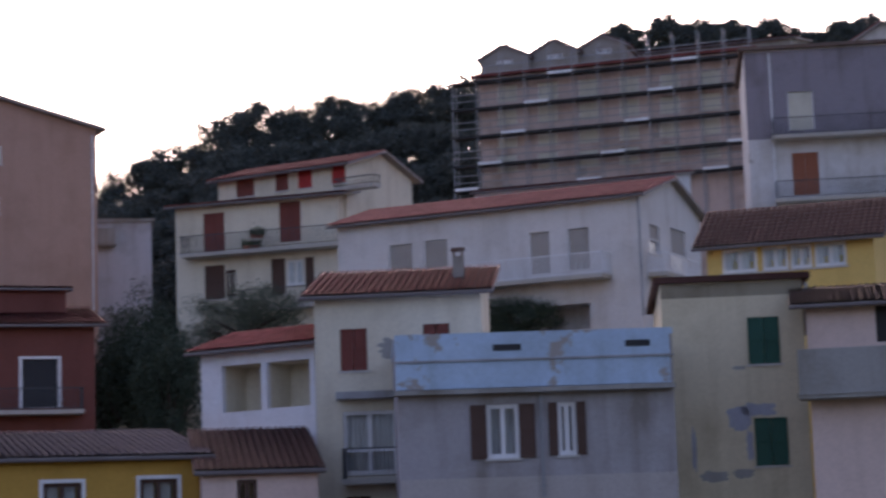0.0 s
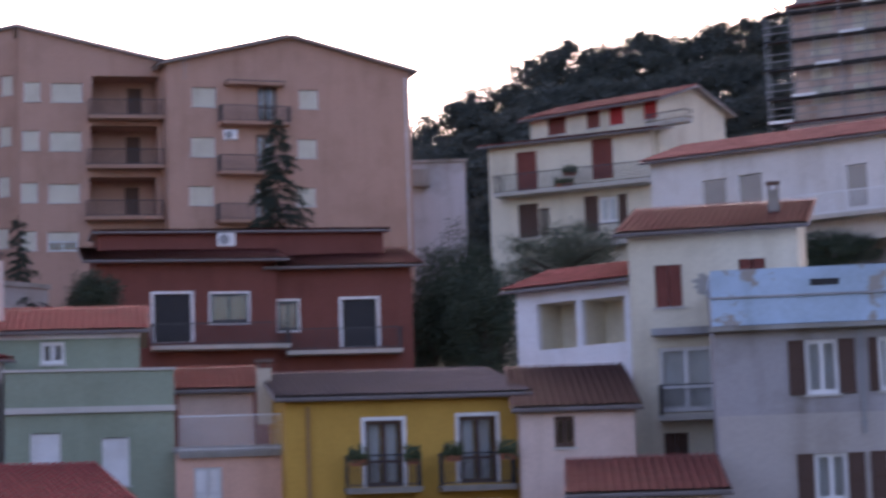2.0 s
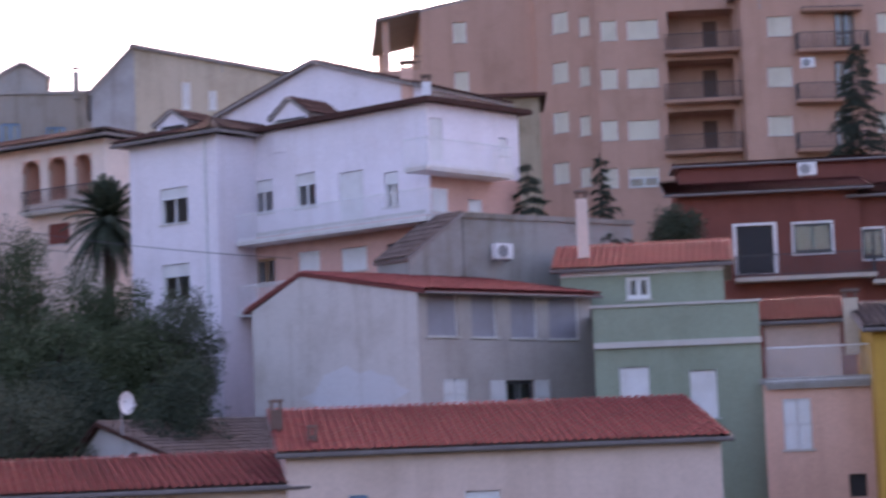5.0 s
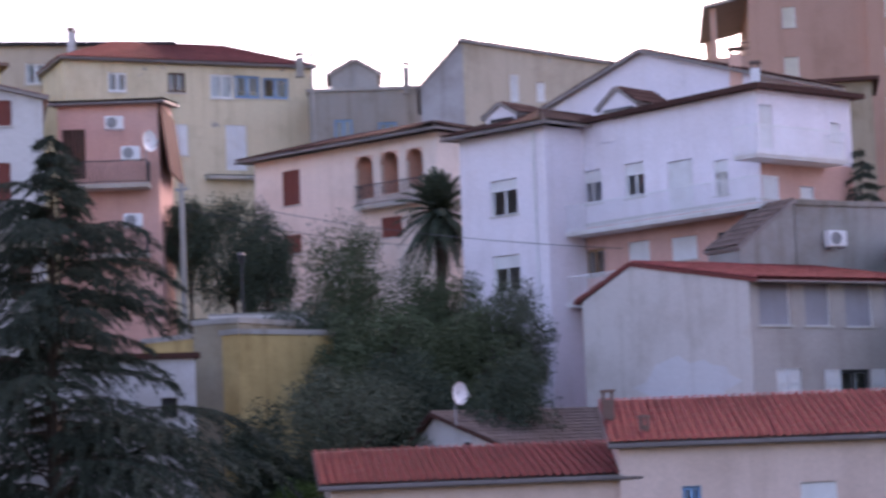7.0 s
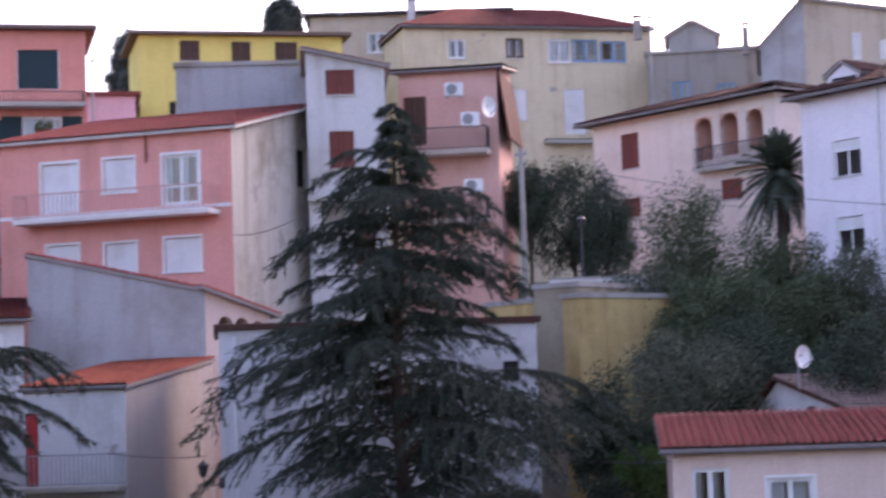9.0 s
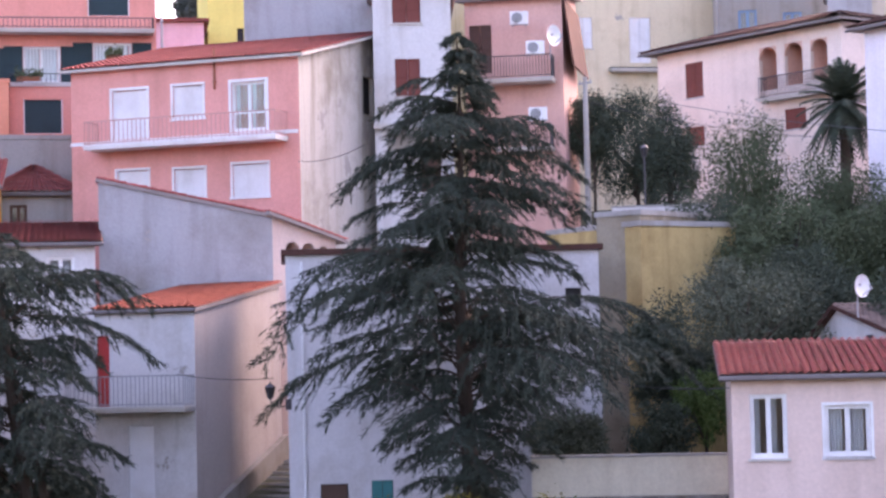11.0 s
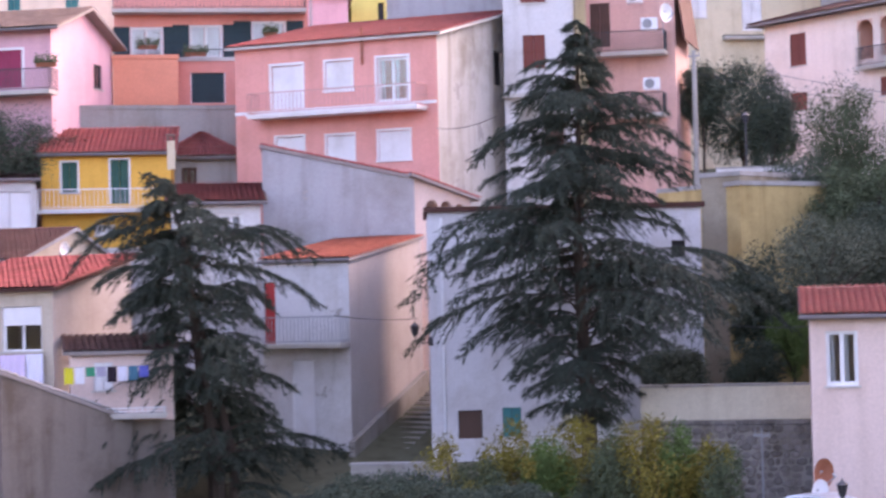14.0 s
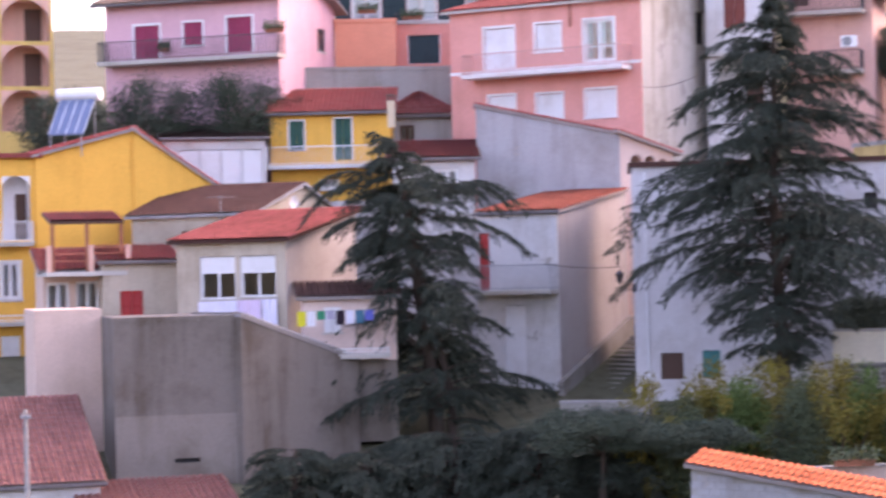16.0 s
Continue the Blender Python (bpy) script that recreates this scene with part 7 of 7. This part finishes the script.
def car(x, y, z, turn):
    """A small parked hatchback, seen from the side."""
    ob = thing("parked_car", pose(x, y, z, 0, 0, turn), "small silver hatchback parked beside the stone wall", "car")
    side = [(-1.95, 0.3), (-1.95, 0.62), (-1.82, 0.78), (-1.1, 0.92), (-0.35, 1.42), (0.6, 1.48), (1.45, 1.3), (1.85, 0.95), (1.92, 0.4), (1.85, 0.28)]
    paint = shade("silver_paint", (0.45, 0.48, 0.52), 0.3, 0.1, 40, 2, 0.0, 0.6)
    bm = bmesh.new()
    a = [bm.verts.new((u, -0.8 + (0.16 if v > 1.1 else 0), v)) for u, v in side]
    b = [bm.verts.new((u, 0.8 - (0.16 if v > 1.1 else 0), v)) for u, v in side]
    bm.faces.new(a)
    bm.faces.new(b[::-1])
    for i in range(len(side)):
        bm.faces.new((a[i], b[i], b[(i + 1) % len(side)], a[(i + 1) % len(side)]))
    bmesh.ops.bevel(bm, geom=bm.edges[:], offset=0.05, segments=2, affect="EDGES")
    body = part("body", bm, paint, ob)
    for pts in (((-0.85, 0.97), (-0.32, 1.33), (0.12, 1.38), (0.12, 0.98)), ((0.2, 0.99), (0.2, 1.38), (0.6, 1.38), (1.2, 1.25), (1.3, 1.02))):
        for sg in (-1, 1):
            bm = bmesh.new()
            bm.faces.new([bm.verts.new((u, sg * (0.815 - max(0, v - 1.0) * 0.42), v)) for u, v in pts])
            part("side_window", bm, "dark", body)
    bm = bmesh.new()
    bm.faces.new([bm.verts.new(p) for p in ((-1.04, -0.62, 0.98), (-1.04, 0.62, 0.98), (-0.42, 0.55, 1.4), (-0.42, -0.55, 1.4))])
    part("windscreen", bm, "dark", body)
    for u in (-1.25, 1.2):
        for sg in (-1, 1):
            bm = bmesh.new()
            tube(bm, (u, sg * 0.62, 0.3), (u, sg * 0.82, 0.3), 0.3, n=20)
            wheel = part("tyre", bm, "dark", ob)
            bm = bmesh.new()
            tube(bm, (u, sg * 0.81, 0.3), (u, sg * 0.835, 0.3), 0.19, n=14)
            part("rim", bm, "grey_metal", wheel)
    return ob


def flower_box(x, y, z, turn, w):
    ob = thing("flower_box", pose(x, y, z, 0, 0, turn), "planter with dark green leaves on a balcony", "planter", "planters on the balconies")
    bm = bmesh.new()
    box(bm, -w / 2, -0.12, 0, w / 2, 0.12, 0.2)
    part("trough", bm, "rust", ob)
    rnd = random.Random(int(w * 100 + x))
    bm = bmesh.new()
    for i in range(260):
        p = Vector((rnd.uniform(-0.6, 0.6) * w, rnd.uniform(-0.25, 0.25), 0.2 + abs(rnd.gauss(0, 0.17)) - (0.15 if i % 5 == 0 else 0)))
        u = Vector((rnd.uniform(-1, 1), rnd.uniform(-1, 1), rnd.uniform(-1, 1))).normalized() * 0.09
        v = u.orthogonal().normalized() * 0.04
        bm.faces.new([bm.verts.new(q) for q in (p - u, p + v, p + u, p - v)])
    part("leaves", bm, leaf_mat("mid_leaf"), ob)
    return ob


def aerial(x, y, z0, z1, turn):
    ob = thing("television_aerial", pose(x, y, z0, 0, 0, turn), "thin television aerial on a roof mast", "aerial", "aerials on the roofs")
    H = z1 - z0
    bm = bmesh.new()
    tube(bm, (0, 0, 0), (0, 0, H), 0.025, n=6)
    part("mast", bm, "grey_metal", ob)
    bm = bmesh.new()
    tube(bm, (-0.6, 0, H - 0.1), (0.7, 0, H - 0.1), 0.015, n=5)
    for k in range(7):
        u = -0.55 + k * 0.2
        tube(bm, (u, -0.3 + k * 0.02, H - 0.1), (u, 0.3 - k * 0.02, H - 0.1), 0.01, n=4)
    part("antenna_rods", bm, "grey_metal", ob)["kind"] = "stuff"
    return ob


def tile_awning(x, y, z, turn, w, d, h):
    """A tiled lean-to roof on posts over a terrace with a railing."""
    ob = thing("tile_awning", pose(x, y, z, 0, 0, turn), "red tiled awning on posts over a railed terrace", "awning")
    slope(ob, (0, 0, h), (w, 0, h), (w, d, h + 0.45), (0, d, h + 0.45), "red_tile", under="brown_wood")
    for u in (0.1, w * 0.5, w - 0.1):
        bm = bmesh.new()
        box(bm, u - 0.07, 0.08, 0, u + 0.07, 0.22, h)
        part("post", bm, "rust", ob)
    bm = bmesh.new()
    box(bm, -0.3, -1.0, -0.18, w, d, -0.002)
    part("floor_slab", bm, "pale_stone", ob)
    for zz in (0.45, 0.75, 1.0):
        bm = bmesh.new()
        tube(bm, (-0.2, -0.95, zz), (w, -0.95, zz), 0.025, n=6)
        part("rail", bm, "rust", ob)
    for u in (-0.2, w * 0.5, w):
        bm = bmesh.new()
        box(bm, u - 0.1, -1.0, 0, u + 0.1, -0.8, 1.1)
        part("rail_post", bm, "salmon", ob)
    return ob


# ---- placed things ----
scaffold(2.92, 149.97, -18.1, 20.18, 20.02, (15.04, 16.82, 18.93, 20.96, 22.92))
dish(-36.17, 55.21, 11.72, 83, 0.72, "white satellite dish on the old roof")
dish(-65.25, 56.78, 21.65, 99, 0.64, "white satellite dish on the coral house")
dish(-65.93, 37.81, 12.38, 110, 0.60, "white satellite dish on the brown roof")
dish(-61.49, 69.77, 23.99, 91, 0.96, "white satellite dish above the balcony")
dish(-33.04, 44.59, 3.62, 87, 0.80, "white satellite dish beside the street")
air_conditioner(-62.90, 69.31, 24.90, 42, "white air conditioner on the pink wall")
air_conditioner(-61.86, 69.18, 23.43, 42, "white air conditioner above the balcony")
air_conditioner(-61.82, 69.21, 20.46, 42, "white air conditioner on the lower balcony")
air_conditioner(-24.29, 93.91, 21.92, 15, "white air conditioner on the tiled roof")
air_conditioner(-31.03, 73.48, 17.26, 62, "white air conditioner on the stone wall")
air_conditioner(-31.55, 123.53, 32.09, 14, "white air conditioner beside a balcony")
air_conditioner(-51.83, 47.05, 11.67, 48, "white air conditioner beside the cedar")
roof_stack(-26.76, 71.13, 16.56, 19.00, 21, 0.42, "pale_pink")
roof_stack(-16.89, 69.99, 12.54, 14.72, 14, 0.5, "beige")
roof_stack(-35.80, 77.76, 23.50, 25.19, 25, 0.37, "white")
roof_stack(-38.33, 81.30, 24.36, 26.58, 25, 0.53, "salmon")
roof_stack(-89.89, 95.30, 34.86, 36.88, 43, 0.45, "old_white")
roof_stack(-77.89, 102.83, 33.19, 34.68, 37, 0.5, "stone")
roof_stack(-72.01, 105.82, 31.76, 33.69, 34, 0.4, "stone")
roof_stack(-30.65, 55.04, 10.40, 11.58, 29, 0.36, "old_tile")
roof_stack(-29.02, 54.22, 9.52, 10.77, 28, 0.28, "old_tile")
roof_stack(0.52, 74.00, 18.83, 20.44, -0, 0.4, "stone")
roof_stack(-70.13, 46.24, 16.13, 17.72, 57, 0.35, "cream")
roof_stack(-69.14, 36.10, 11.24, 12.35, 62, 0.4, "concrete")
roof_stack(-89.80, 95.38, 34.28, 36.68, 43, 0.4, "stone")
tile_awning(-68.0, 27.2, 9.55, 72, 3.1, 2.6, 2.0)
stairs(-55.49, 45.68, 3.55, 30.0, 14, 0.657, 0.174, 1.7)
garden_wall(-44.32, 48.90, -39.00, 53.24, 5.32, 6.54, 0.3, "pale_cream", "cream rendered garden wall on top of the stone wall")
stone_wall(-44.32, 48.90, -39.00, 53.24, -0.18, 5.31)
garden_wall(-52.40, 41.76, -49.67, 44.22, 0.85, 3.85, 0.4, "stone", "low grey wall at the foot of the stairs")
garden_wall(-35.01, 35.91, -31.1, 43.9, -0.2, 2.70, 0.25, "worn_pink", "low pinkish parapet wall with plants on it beside the street")
block_wall(-34.39, 32.04, -27.79, 34.11, -0.43, 3.42, 2.57)
garden_wall(-53.13, 63.76, -50.12, 66.16, 14.03, 15.53, 0.3, "old_white", "pale parapet above the garden building")
wall_lamp(-52.16, 44.86, 8.83, 49)
street_lamp(-31.44, 43.90, 0.65, 4.15, "black lantern street lamp beside the street")
street_lamp(-52.73, 65.38, 13.47, 18.18, "dark lantern street lamp on the upper street")
pole(-58.39, 68.48, 15.03, 21.70, 0.14, "grey concrete utility pole in the garden")
pole(-74.90, 100.07, 27.26, 34.07, 0.1, "grey pole beside the old building")
pole(-39.08, 49.41, 0.74, 5.17, 0.05, "thin grey pole beside the stone wall")
pole(-88.30, 68.90, 24.51, 30.04, 0.08, "thin pole behind the coral roof")
pole(-52.76, 18.79, 0.99, 4.94, 0.1, "grey post beside the old roof")
cable(-56.89, 72.30, 20.70, -32.50, 59.73, 16.23, 0.25)
cable(-63.56, 56.44, 17.90, -50.84, 48.12, 17.01, 0.2)
cable(-46.56, 57.52, 8.68, -36.82, 49.88, 8.74, 0.1)
cable(-58.56, 68.35, 20.72, -51.42, 79.88, 19.04, 0.4)
cable(-44.67, 53.90, 8.77, -36.34, 48.99, 8.74, 0.1)
cable(-43.9, 48.95, 5.2, -38.9, 53.0, 5.15, 0.03)
cable(-55.82, 43.88, 9.43, -52.24, 45.08, 9.24, 0.1)
washing(-56.01, 31.71, -54.47, 34.28, 7.81, 7.82)
hung_sheet(-62.30, 30.98, -59.0, 32.73, 8.2, 8.28, 1.26)
solar_heater(-74.9, 32.0, 15.75, 40)
car(-32.88, 44.15, 2.15, 2)
dish(-33.3, 45.1, 4.15, 87, 0.95, "rust-brown satellite dish beside a white one", "rust")
flower_box(-33.47, 38.25, 2.79, 64, 1.3)
flower_box(-32.60, 40.15, 2.79, 64, 0.9)
flower_box(-31.95, 41.55, 2.79, 64, 1.1)
flower_box(-12.59, 64.28, 10.93, 11, 0.5)
flower_box(-10.95, 64.58, 10.93, 10, 0.4)
flower_box(-9.72, 64.88, 10.98, 9, 0.5)
flower_box(-8.04, 65.11, 10.98, 7, 0.5)
flower_box(-81.83, 53.01, 23.27, 57, 1.0)
flower_box(-80.08, 54.74, 22.83, 56, 1.1)
flower_box(-78.23, 58.19, 23.89, 53, 0.7)
flower_box(-10.34, 116.54, 27.42, 5, 0.7)
flower_box(-10.67, 116.51, 26.79, 5, 0.9)
flower_box(-82.47, 40.77, 20.73, 64, 0.5)
flower_box(-76.41, 43.65, 21.25, 60, 0.9)
aerial(-76.41, 106.40, 32.53, 36.16, 61)
aerial(-45.22, 87.44, 26.66, 29.60, 52)
aerial(-34.30, 123.32, 35.68, 38.96, 41)
aerial(-31.41, 129.24, 37.20, 39.38, 39)
aerial(-89.56, 88.62, 32.71, 35.09, 70)
aerial(-67.35, 58.18, 21.10, 23.12, 74)
aerial(-67.41, 35.10, 10.92, 12.78, 87)
aerial(-56.47, 96.72, 30.37, 34.72, 55)
